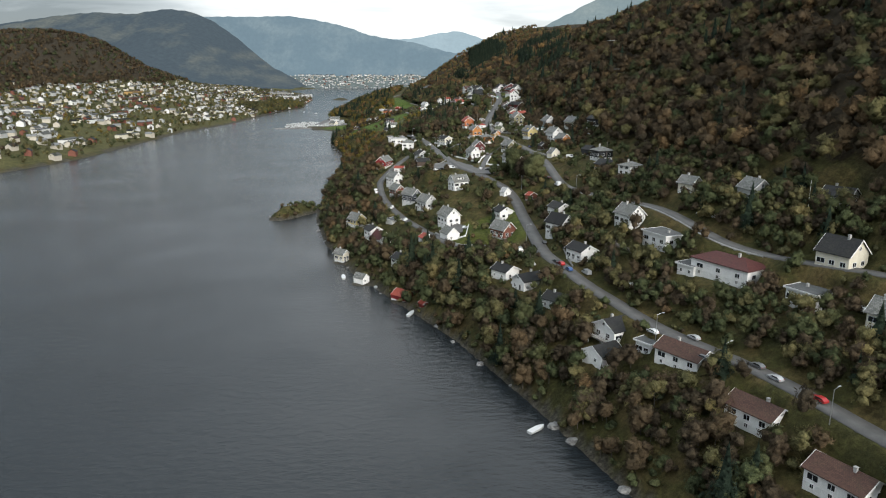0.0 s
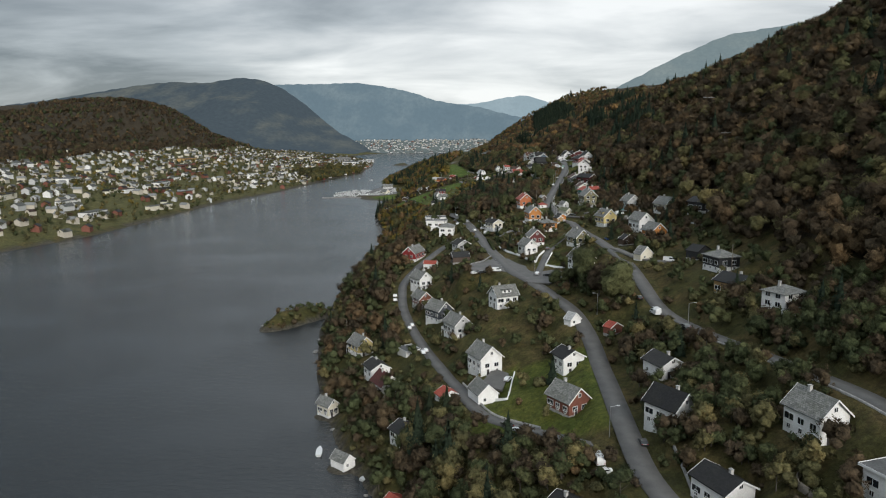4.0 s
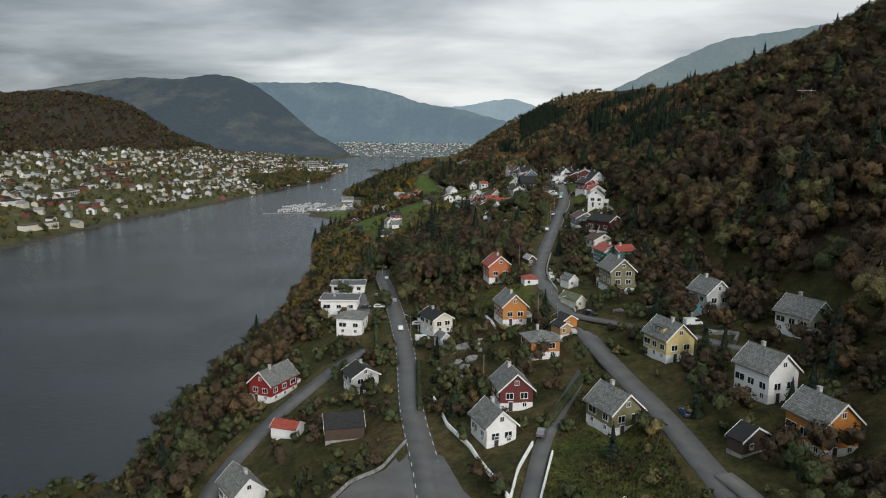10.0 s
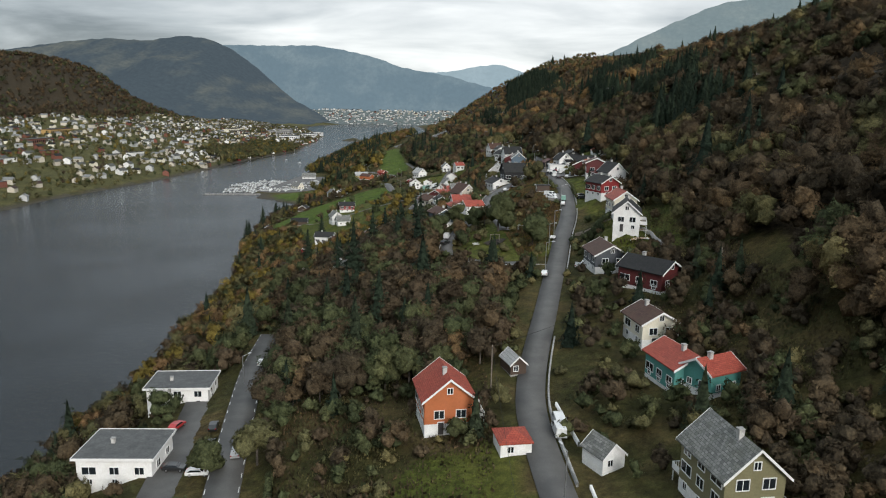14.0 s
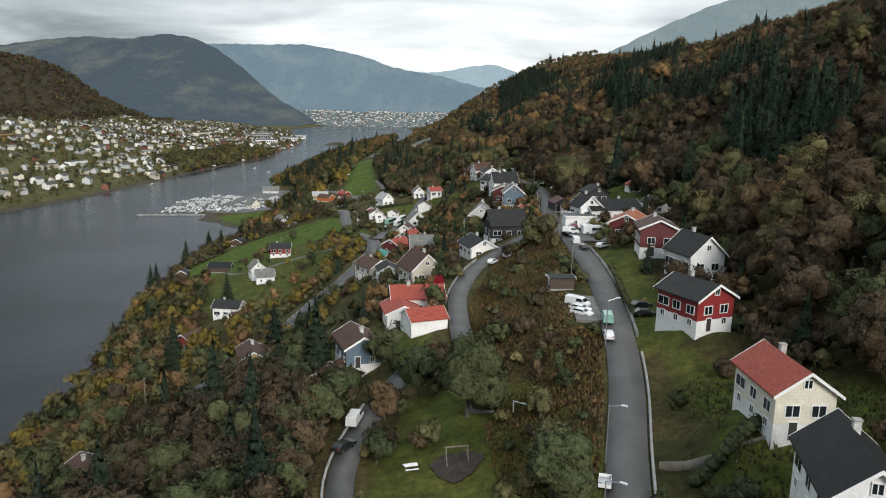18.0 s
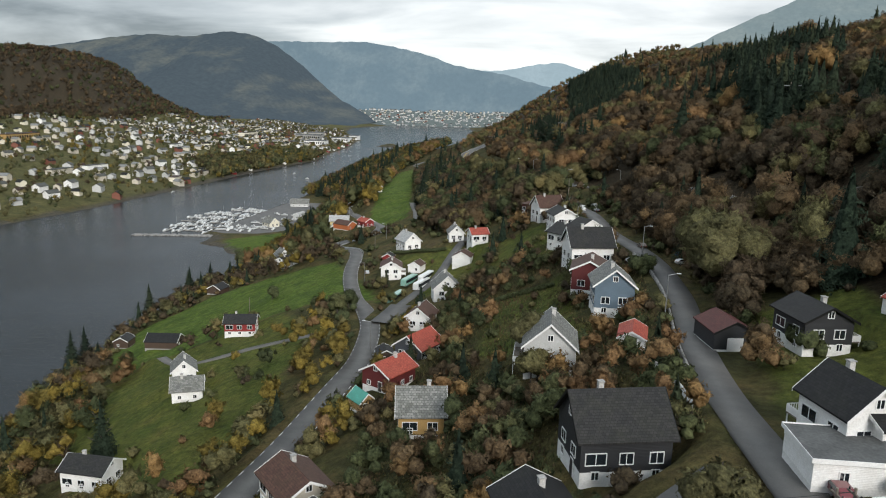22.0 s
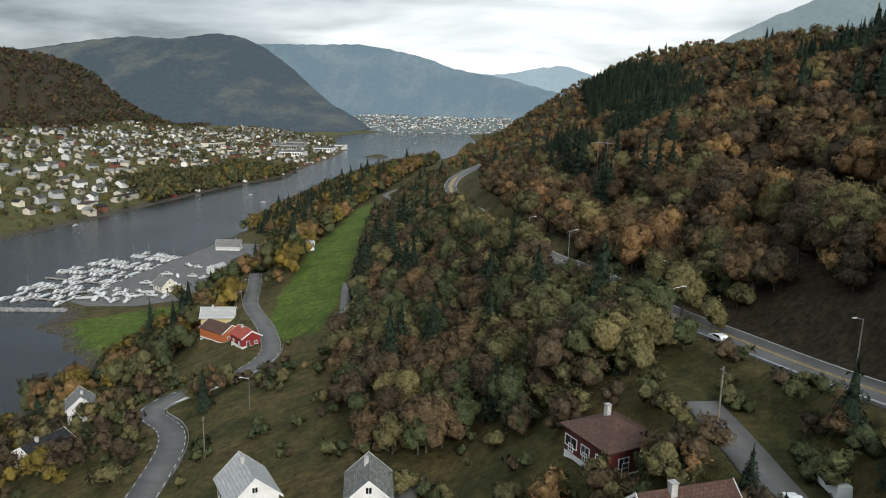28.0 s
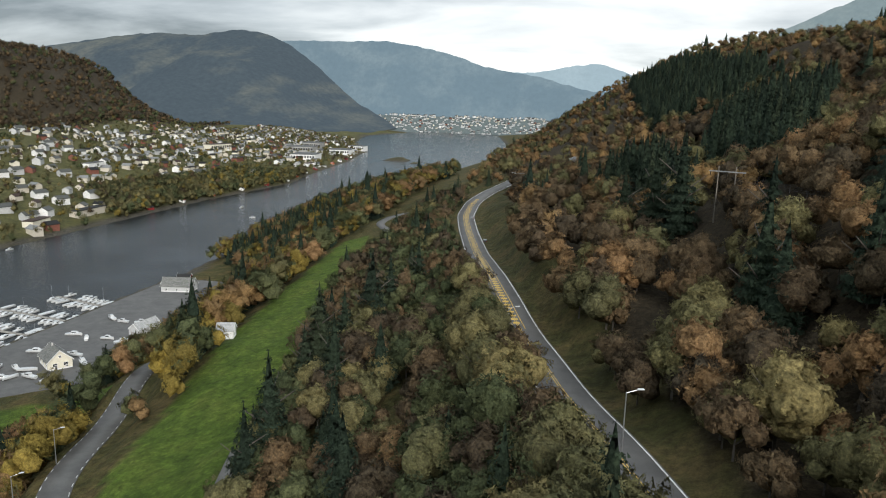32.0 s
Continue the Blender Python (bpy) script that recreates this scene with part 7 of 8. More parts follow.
tree(46.8, 930.2, "cone", "conifer", 0.35)
tree(41.4, 996.8, "cone", "conifer", 0.38)
tree(47.9, 1044.8, "broad", "olive", 0.80)
tree(-27.2, 1085.0, "broad", "rust", 1.10)
tree(0.4, 1019.9, "bush", "olive", 1.20)
tree(-0.4, 728.3, "cone", "conifer", 1.00)
tree(-15.3, 750.8, "cone", "conifer", 1.00)
tree(-69.7, 869.5, "cone", "conifer", 1.05)
tree(-178.6, 1044.8, "cone", "conifer", 1.20)
tree(-59.2, 794.4, "cone", "conifer", 1.20)
tree(-14.0, 709.5, "cone", "conifer", 1.25)
tree(39.2, 386.4, "broad", "green", 1.00)
tree(50.8, 368.1, "broad", "green", 1.00)
tree(33.9, 396.2, "broad", "green", 0.90)
tree(49.1, 775.9, "broad", "olive", 0.95)
tree(46.0, 778.0, "broad", "olive", 0.90)
tree(30.7, 838.0, "broad", "olive", 0.75)
tree(69.2, 831.1, "bush", "green", 1.60)
tree(29.7, 837.8, "broad", "olive", 0.80)
tree(-27.5, 926.6, "broad", "green", 0.80)
tree(39.9, 715.1, "bush", "rust", 1.20)
tree(-32.0, 949.2, "broad", "green", 0.90)
tree(-49.7, 1212.8, "cone", "conifer", 1.20)
tree(-45.4, 1217.0, "cone", "conifer", 1.10)
tree(-46.7, 1194.0, "cone", "conifer", 1.10)
tree(-40.0, 1240.0, "cone", "conifer", 1.20)
tree(-49.1, 1174.1, "cone", "conifer", 0.70)
tree(53.5, 1151.7, "cone", "conifer", 1.50)
tree(57.0, 1148.8, "cone", "conifer", 1.40)
tree(-35.5, 1254.8, "cone", "conifer", 1.20)
tree(-258.8, 1651.6, "cone", "conifer", 1.00)
tree(-190.2, 1558.0, "cone", "conifer", 1.00)
tree(11.1, 1477.9, "cone", "conifer", 1.20)
tree(25.0, 1343.2, "cone", "conifer", 1.30)
tree(46.1, 1207.2, "cone", "conifer", 1.40)
tree(52.1, 1171.2, "cone", "conifer", 1.40)
tree(2.5, 717.5, "cone", "conifer", 1.00)
tree(29.3, 399.7, "broad", "green", 0.90)
tree(33.3, 692.3, "broad", "green", 1.00)
tree(40.6, 675.8, "broad", "olive", 0.80)
tree(17.8, 694.9, "broad", "rust", 0.85)
tree(40.5, 686.5, "broad", "olive", 0.70)

# garden trees nearest to the flight
x, y = scatter(900, -30, 80, 180, 1010)
ok = (clearance(x, y) > 1.2) & ~field_at(x, y) & (x < upper_edge(y) - 2) & (height(x, y) > 12)
x, y = x[ok], y[ok]
kept = []
for k in range(len(x)):
    if all((x[k] - a) ** 2 + (y[k] - b) ** 2 > 60 for a, b in kept) and len(kept) < 120:
        kept.append((x[k], y[k]))
        lawn = bool(lawn_at(x[k:k + 1], y[k:k + 1])[0])
        tree(round(float(x[k]), 1), round(float(y[k]), 1), "bush" if k % 3 or lawn else "broad", ("green", "olive", "olive", "rust", "brown")[k % 5], round(0.6 + 0.5 * ((k * 37) % 10) / 10, 2) * (1 if k % 3 or lawn else 0.6))


for args in ((38.6, 391, "broad", "green", 2.0), (49, 367, "broad", "green", 2.1), (43, 379, "broad", "brown", 1.7), (30.4, 689, "broad", "green", 1.7), (40.3, 667, "broad", "green", 1.3), (66, 868, "broad", "olive", 2.2), (65, 885, "broad", "olive", 1.9), (-97, 1076, "bush", "crimson", 1.6), (45, 1056, "broad", "olive", 1.4),
             (-44, 1170, "cone", "conifer", 1.4), (-47, 1204, "cone", "conifer", 1.5), (-41, 1226, "cone", "conifer", 1.5), (-38, 1188, "cone", "conifer", 1.3), (-43, 1158, "cone", "conifer", 1.2), (29, 1254, "cone", "conifer", 1.7), (34, 1243, "cone", "conifer", 1.8), (40, 1184, "cone", "conifer", 1.7), (22, 1268, "cone", "conifer", 1.5), (-11.5, 568, "broad", "olive", 1.1), (29.7, 848, "broad", "olive", 1.3), (68, 893, "broad", "olive", 1.6),
             (74, 905, "broad", "olive", 1.5), (62, 912, "broad", "rust", 1.3), (-26, 851, "broad", "olive", 0.9), (-34, 943, "broad", "green", 0.9), (22, 757, "broad", "crimson", 0.5), (-40, 948, "bush", "rust", 1.4), (58, 660, "broad", "green", 0.7)):
    tree(*args)

# ---- walls, kerbs and rails along the roads ----
def barrier(name, road_name, y0, y1, side, offset, high, thick, mat, label, category, sink=0.6):
    """A low wall or rail that follows one edge of a road between two places."""
    _, width, line = next(r for r in ROADS if r[0] == road_name)
    k = (line[:, 1] >= y0) & (line[:, 1] <= y1)
    line = line[k]
    d = np.gradient(line[:, :2], axis=0)
    d /= np.linalg.norm(d, axis=1)[:, None]
    s = np.stack([d[:, 1], -d[:, 0]], 1) * side
    a, b = line[:, :2] + s * (width / 2 + offset), line[:, :2] + s * (width / 2 + offset + thick)
    z = line[:, 2]
    ring = np.stack([np.column_stack([a, z - sink]), np.column_stack([a, z + high]), np.column_stack([b, z + high]), np.column_stack([b, z - sink])], 1)
    n = len(line)
    faces = []
    for j in range(4):
        q = np.arange(n - 1) * 4
        faces.append(np.stack([q + j, q + 4 + j, q + 4 + (j + 1) % 4, q + (j + 1) % 4], 1))
    faces.append(np.array([(3, 2, 1, 0), (4 * n - 4, 4 * n - 3, 4 * n - 2, 4 * n - 1)]))
    return tagged(mesh_object(name, ring, np.concatenate(faces), mat), label, category, kind="structure")


barrier("road_wall", "upper_road", 640, 702, 1, 0.3, 0.5, 0.3, CONCRETE, "low concrete garden wall along the road", "wall")
barrier("road_wall", "upper_road", 705, 765, 1, 0.3, 0.6, 0.4, STONE, "grey stone retaining wall beside the road", "wall")
barrier("road_wall", "upper_road", 545, 600, 1, 0.4, 0.7, 0.3, CONCRETE, "low concrete wall along the road", "wall")
barrier("road_wall", "upper_road", 205, 330, -1, 0.2, 0.4, 0.3, CONCRETE, "low concrete kerb wall beside the road", "wall")
barrier("road_wall", "upper_road", 815, 905, -1, 0.4, 0.8, 0.35, STONE, "grey stone wall below the road", "wall")
barrier("road_wall", "garden_road", 740, 780, -1, 0.3, 0.6, 0.3, STONE, "grey stone wall beside the curving road", "wall")
barrier("road_wall", "shore_road", 300, 345, 1, 0.4, 0.7, 0.3, CONCRETE, "concrete wall below the shore road", "wall")
barrier("road_wall", "loop_lane", 640, 700, -1, 0.3, 0.35, 0.3, CONCRETE, "concrete kerb round the loop lane", "kerb")
def wall_line(name, high, thick, mat, label, *corners):
    """A free-standing wall along x, y pairs, its top following the ground."""
    q = np.array(corners, float).reshape(-1, 2)
    d = np.concatenate([[0], np.cumsum(np.hypot(*np.diff(q, axis=0).T))])
    m = np.linspace(0, d[-1], max(2, int(d[-1] / 2)))
    x, y = np.interp(m, d, q[:, 0]), np.interp(m, d, q[:, 1])
    gx_, gy_ = np.gradient(x), np.gradient(y)
    n = np.hypot(gx_, gy_)
    sx, sy = gy_ / n * thick / 2, -gx_ / n * thick / 2
    z = np.convolve(np.pad(height(x, y), 1, "edge"), np.ones(3) / 3, "valid")
    ring = np.stack([np.stack([x - sx, y - sy, z - 1.2], 1), np.stack([x - sx, y - sy, z + high], 1), np.stack([x + sx, y + sy, z + high], 1), np.stack([x + sx, y + sy, z - 1.2], 1)], 1)
    k = np.arange(len(x) - 1) * 4
    faces = [np.stack([k + j, k + 4 + j, k + 4 + (j + 1) % 4, k + (j + 1) % 4], 1) for j in range(4)]
    e = 4 * len(x)
    faces.append(np.array([(3, 2, 1, 0), (e - 4, e - 3, e - 2, e - 1)]))
    return tagged(mesh_object(name, ring, np.concatenate(faces), mat), label, "wall", kind="structure")


wall_line("garden_wall", 0.9, 0.3, RENDERED, "white rendered garden wall above the turning bay", 5.5, 485, 10, 468, 15, 458, 22.5, 437, 24, 446, 27, 455)
wall_line("garden_wall", 0.8, 0.3, RENDERED, "low white wall beside the steep lane", 26.5, 432.5, 34.5, 427.5)
wall_line("garden_wall", 0.8, 0.3, RENDERED, "low white wall beside the steep lane", 26.5, 432.5, 30.5, 452)
wall_line("kerb_wall", 0.6, 0.35, STONE, "low concrete wall round the turning bay", 2, 462, -1.2, 450.5, -6, 445.5, -8.5, 437.5, -7, 430)
wall_line("timber_fence", 1.6, 0.15, TIMBER, "pale timber fence on a terrace wall", 66, 254, 62, 250, 67.4, 238.4, 72, 228.5)
wall_line("garden_wall", 0.7, 0.3, RENDERED, "low white forecourt wall", 36, 408, 41, 404, 44, 408)

wall_line("garden_wall", 0.7, 0.3, RENDERED, "low white wall beside the road", 38.2, 570.7, 40.3, 557.5)
wall_line("garden_wall", 0.7, 0.3, RENDERED, "low white wall beside the road", 40.6, 547.2, 41.7, 535.9, 42.2, 525.5)
wall_line("stone_wall", 0.6, 0.4, STONE, "low grey stone wall along a garden path", 51.6, 518.8, 59.2, 516.1, 67.5, 514.8)
wall_line("garden_wall", 0.8, 0.3, RENDERED, "white wall beside an orange house", 16.4, 534.2, 18.1, 525.9, 19.5, 519.1)
wall_line("retaining_wall", 1.1, 0.4, CONCRETE, "concrete retaining wall at the foot of the wood", 69.6, 644.9, 69.5, 635.5, 70.1, 628.5)
wall_line("timber_fence", 0.7, 0.10, TIMBER, "weathered timber fence beside a lawn", 53.2, 672.4, 58.0, 669.9, 63.8, 668.7)
wall_line("timber_fence", 1.0, 0.12, TIMBER, "timber terrace fence below a white house", 32.7, 975.1, 33.4, 952.3, 38.1, 952.0)
wall_line("garden_wall", 0.6, 0.3, CONCRETE, "concrete wall round a terraced garden", 88.6, 446.8, 90.6, 436.7, 91.7, 431.1)
wall_line("timber_fence", 0.9, 0.12, WHITE, "white picket fence of a garden", 47.2, 833.8, 48.8, 824.0, 49.4, 811.7)
wall_line("stone_wall", 0.7, 0.4, STONE, "grey stone wall below the gardens", 46.8, 278.4, 47.2, 259.1, 47.2, 247.8)
wall_line("stone_wall", 1.1, 0.5, STONE, "grey stone platform wall above the side lane", 70.0, 497.5, 76.5, 493.0, 74.0, 488.5)
wall_line("garden_wall", 0.7, 0.3, RENDERED, "white wall beside a parking place", 1.8, 335.4, 10.6, 323.1, 12.8, 345.8)


def hedge(x0, y0, x1, y1, high, wide=1.1):
    """A clipped hedge: a dense body with leaf clumps all over it."""
    d = math.hypot(x1 - x0, y1 - y0)
    n = int(d * 60)
    u, v, w = rng.uniform(0, d, n), rng.uniform(-wide / 2, wide / 2, n), rng.uniform(0, high, n)
    side = rng.integers(0, 3, n)
    v = np.where(side == 0, -wide / 2, np.where(side == 1, wide / 2, v))
    w = np.where(side == 2, high, w)
    out = np.stack([np.zeros(n), np.where(side == 0, -1.0, np.where(side == 1, 1.0, 0.0)), np.where(side == 2, 1.0, 0.2)], 1)
    c, s = (x1 - x0) / d, (y1 - y0) / d
    px, py = x0 + c * u - s * v, y0 + s * u + c * v
    turned = np.stack([c * out[:, 0] - s * out[:, 1], s * out[:, 0] + c * out[:, 1], out[:, 2]], 1)
    at = np.stack([px, py, height(px, py) + w], 1)
    leaf = with_normals(clump_triangles(at, turned + rng.normal(size=(n, 3)) * 0.4, rng.uniform(0.16, 0.34, n), rng), np.repeat(turned[:, None], 3, 1))
    inner = [core(np.array((x0 + c * q, y0 + s * q, float(height(np.array(x0 + c * q), np.array(y0 + s * q))) + high * 0.5)), high * 0.55, rng) for q in np.arange(0, d, 0.7)]
    tris = np.concatenate([leaf] + inner)
    ob = leafy("hedge", tris, LEAVES["green"])
    return tagged(ob, "dark green clipped hedge along a garden", "hedge", group="hedges")


hedge(-32, 1018, -6.7, 1003, 1.4)
hedge(56, 668, 68, 672, 1.6)
hedge(57, 640, 57.5, 664, 0.9)
hedge(30, 462, 42, 488, 1.5)
hedge(-2.2, 540, -7.5, 562, 1.4)
hedge(3, 478, -1, 512, 1.3)
hedge(60, 500, 84, 496, 1.2)
hedge(62, 545, 84, 552, 1.0)
hedge(59, 716, 60, 745, 1.0)
hedge(20, 905, 34, 898, 1.2)
hedge(-12.3, 515, -20.5, 556, 1.7)
barrier("guard_rail", "lower_road", 1040, 1120, 1, 0.4, 0.75, 0.08, STEEL, "steel guard rail round the hairpin bend", "rail")


def guard_rail(road_name, y0, y1, side):
    _, width, line = next(r for r in ROADS if r[0] == road_name)
    line = line[(line[:, 1] >= y0) & (line[:, 1] <= y1)]
    d = np.gradient(line[:, :2], axis=0)
    d /= np.linalg.norm(d, axis=1)[:, None]
    p = line.copy()
    p[:, :2] += np.stack([d[:, 1], -d[:, 0]], 1) * side * (width / 2 + 0.6)
    bm = bmesh.new()
    for a, b in zip(p[:-1], p[1:]):
        tube(bm, (a[0], a[1], a[2] + 0.72), (b[0], b[1], b[2] + 0.72), 0.13, 0.13, 4)
    root = tagged(new("guard_rail"), "galvanised steel guard rail along the highway", "rail", kind="structure")
    part("rail", bm, STEEL, root)
    for k in range(0, len(p), 2):
        part("post", solid((p[k, 0] - 0.06, p[k, 0] + 0.06, p[k, 1] - 0.06, p[k, 1] + 0.06, p[k, 2] - 0.6, p[k, 2] + 0.72)), STEEL, root)


guard_rail("highway", 965, 1190, -1)


# ---- painted road markings ----
def markings(road_name, y0, y1, offset, width_m, mat, dash, gap):
    _, width, line = next(r for r in ROADS if r[0] == road_name)
    line = line[(line[:, 1] >= y0) & (line[:, 1] <= y1)]
    d = np.gradient(line[:, :2], axis=0)
    d /= np.linalg.norm(d, axis=1)[:, None]
    s = np.stack([d[:, 1], -d[:, 0]], 1)
    along = np.concatenate([[0], np.cumsum(np.linalg.norm(np.diff(line, axis=0), axis=1))])
    verts, faces, at = [], [], 0.0
    while at + dash < along[-1]:
        for m in np.linspace(at, at + dash, 2 if dash < 4 else 4):
            c = np.array([np.interp(m, along, line[:, j]) for j in range(3)])
            n = np.array([np.interp(m, along, s[:, j]) for j in range(2)])
            for o in (offset - width_m / 2, offset + width_m / 2):
                verts.append((c[0] + n[0] * o, c[1] + n[1] * o, c[2] + 0.28))
        n0 = len(verts) - 2 * (2 if dash < 4 else 4)
        for j in range((2 if dash < 4 else 4) - 1):
            faces.append((n0 + 2 * j, n0 + 2 * j + 1, n0 + 2 * j + 3, n0 + 2 * j + 2))
        at += dash + gap
    ob = mesh_object("road_marking", verts, faces, mat, parent=bpy.data.objects[road_name])
    return tagged(ob, "painted lines on the asphalt", kind="stuff")


for o in (-2.6, 2.6):
    markings("middle_road", 430, 660, o, 0.14, LINE_WHITE, 1.6, 2.6)
for o in (-2.8, 2.8):
    markings("lower_road", 760, 1240, o, 0.14, LINE_WHITE, 1.6, 2.2)
for o in (-3.9, 3.9):
    markings("highway", 900, 1560, o, 0.22, LINE_WHITE, 9.0, 0.05)
for o in (-0.55, 0.55):
    markings("highway", 900, 1290, o * 0.35, 0.14, LINE_YELLOW, 6.0, 0.05)
    markings("highway", 1200, 1450, o * 2.2, 0.16, LINE_YELLOW, 9.0, 0.05)
markings("highway", 1205, 1450, 0.0, 1.5, LINE_YELLOW, 1.0, 1.3)

# ---- rocks of the islet and the shore ----
def boulder(name, x, y, z, size, flat, seed, label):
    bm = bmesh.new()
    bmesh.ops.create_icosphere(bm, subdivisions=3, radius=1.0)
    for v in bm.verts:
        k = 1 + 0.3 * noise.noise(v.co * 1.4 + Vector((seed, 0, 0))) + 0.14 * noise.noise(v.co * 3.7 + Vector((0, seed, 0)))
        v.co = Vector((v.co.x * size * k, v.co.y * size * 0.75 * k, v.co.z * size * flat * k))
    ob = part(name, bm, STONE, None)
    ob.matrix_basis = pose(x, y, z, 0, 0, seed * 50)
    return tagged(ob, label, "rock", group="shore rocks")


r_rock = random.Random(5)
for k in range(46):
    yy = 150 + k * 19.5 + r_rock.uniform(-6, 6)
    xs = np.linspace(-190, 70, 400)
    hz = height(xs, np.full(400, yy))
    xx = float(xs[np.argmax(hz > 0.1)]) + r_rock.uniform(-2.5, 0.5)
    boulder("rock", round(xx, 1), round(yy, 1), 0.0, r_rock.uniform(0.8, 2.4), 0.5, k * 0.37, "grey weathered boulder at the waterline")

for k in range(34):
    xx, yy = r_rock.uniform(4, 16), r_rock.uniform(494, 520)
    boulder("rock", round(xx, 1), round(yy, 1), round(float(height(np.array(xx), np.array(yy))), 2) - 0.35, r_rock.uniform(0.8, 2.4), 0.45, k * 0.41, "pale grey rock on a bare slope")


def ground_at(x, y):
    return float(height(np.array(x), np.array(y)))


def picnic_table(x, y, yaw):
    root = tagged(new("picnic_table"), "pale timber picnic table with two fixed benches on grass", "table")
    root.matrix_basis = pose(x, y, ground_at(x, y), 0, 0, yaw)
    for k in range(4):
        part("top_plank", solid((-0.9, 0.9, -0.38 + 0.2 * k, -0.21 + 0.2 * k, 0.70, 0.75)), WHITE, root)
    for side in (-1, 1):
        part("bench", solid((-0.9, 0.9, side * 0.75 - 0.13, side * 0.75 + 0.13, 0.42, 0.46)), WHITE, root)
        part("leg", solid((side * 0.6 - 0.05, side * 0.6 + 0.05, -0.8, 0.8, 0.36, 0.42), (side * 0.6 - 0.05, side * 0.6 + 0.05, -0.3, -0.2, -0.1, 0.70), (side * 0.6 - 0.05, side * 0.6 + 0.05, 0.2, 0.3, -0.1, 0.70)), TIMBER, root)


picnic_table(23.4, 678.8, 20)
SOIL = plain("dark_bark_chips", (0.045, 0.034, 0.026), 0.95, grain=2.0, vary=0.4, bump=0.6, distance=0.1)
bm = bmesh.new()
bmesh.ops.create_circle(bm, cap_ends=True, radius=3.2, segments=28)
for v in bm.verts:
    v.co *= 1 + 0.12 * math.sin(3 * math.atan2(v.co.y, v.co.x)) + 0.05 * math.sin(7 * math.atan2(v.co.y, v.co.x))
    v.co.z = ground_at(29.3 + v.co.x, 678 + v.co.y) + 0.25
play = part("play_area", bm, SOIL, None)
play.matrix_basis = pose(29.3, 678, 0)
tagged(play, "dark bark-chip play area in the grass", "ground", kind="structure")
swing = tagged(new("swing_frame"), "small timber swing frame on the play area", "swing")
swing.matrix_basis = pose(29.3, 678.6, ground_at(29.3, 678.6) + 0.2, 0, 0, 15)
for side in (-1, 1):
    bm = bmesh.new()
    tube(bm, (side * 1.4, -0.8, 0), (side * 1.4, 0, 2.2), 0.06, 0.06)
    tube(bm, (side * 1.4, 0.8, 0), (side * 1.4, 0, 2.2), 0.06, 0.06)
    part("leg", bm, TIMBER, swing)
part("beam", solid((-1.6, 1.6, -0.06, 0.06, 2.14, 2.28)), TIMBER, swing)
for side in (-0.6, 0.6):
    part("seat", solid((side - 0.25, side + 0.25, -0.12, 0.12, 0.5, 0.55), (side - 0.24, side - 0.22, -0.01, 0.01, 0.55, 2.14), (side + 0.22, side + 0.24, -0.01, 0.01, 0.55, 2.14)), RUBBER, swing)

goal = tagged(new("goal_frame"), "small white goal frame on a grass pitch", "goal")
goal.matrix_basis = pose(38.4, 690.0, ground_at(38.4, 690.0), 0, 0, -28)
part("crossbar", solid((-1.6, 1.6, -0.06, 0.06, 1.55, 1.67)), WHITE, goal)
for side in (-1, 1):
    part("post", solid((side * 1.54 - 0.06, side * 1.54 + 0.06, -0.06, 0.06, -0.1, 1.55)), WHITE, goal)
    bm = bmesh.new()
    tube(bm, (side * 1.54, 0.0, 1.58), (side * 1.54, 1.0, 0.0), 0.03, 0.03)
    part("stay", bm, STEEL, goal)
trailer = tagged(new("trailer"), "small grey car trailer with low open sides beside the road", "trailer")
trailer.matrix_basis = pose(46.3, 668.8, ground_at(46.3, 668.8) + 0.1, 0, 0, 78)
part("floor_pan", solid((-1.2, 1.2, -0.7, 0.7, 0.42, 0.48)), STEEL, trailer)
for x0, x1, y0, y1 in ((-1.2, 1.2, -0.72, -0.68), (-1.2, 1.2, 0.68, 0.72), (-1.24, -1.2, -0.72, 0.72), (1.2, 1.24, -0.72, 0.72)):
    part("side_panel", solid((x0, x1, y0, y1, 0.42, 0.85)), WHITE, trailer)
part("drawbar", solid((1.2, 2.3, -0.05, 0.05, 0.36, 0.44)), STEEL, trailer)
for side in (-1, 1):
    bm = bmesh.new()
    tube(bm, (0, side * 0.78 - 0.08, 0.28), (0, side * 0.78 + 0.08, 0.28), 0.28, 0.28, 16)
    part("wheel", bm, RUBBER, trailer)

r_pile = random.Random(33)
for x, y, yaw, long in ((66.3, 641.5, 60, 4.5), (67.5, 646.5, 20, 3.6), (68.6, 650.5, -30, 3.0), (65.2, 646.0, 75, 3.2), (52.6, 646.2, 80, 3.4)):
    pile = tagged(new("plank_pile"), "loose pile of pale sawn planks on a building plot", "timber pile", group="plank piles")
    pile.matrix_basis = pose(x, y, ground_at(x, y), 0, 0, yaw)
    for k in range(14):
        bm = solid((-long / 2, long / 2, -0.09, 0.09, 0, 0.06))
        part("plank", bm, WALLS["wood"] if k % 3 else WHITE, pile, at=pose(r_pile.uniform(-0.4, 0.4), r_pile.uniform(-0.7, 0.7), 0.06 + 0.07 * (k // 3), 0, 0, r_pile.uniform(-12, 12)))
slab = part("paved_terrace", solid((-2.6, 2.6, -5.0, 5.0, -1.6, 0.12)), CONCRETE, None)
slab.matrix_basis = pose(64.2, 640.0, 65.3, 0, 0, 8)
tagged(slab, "pale concrete terrace beside a dark house", "terrace", kind="structure")
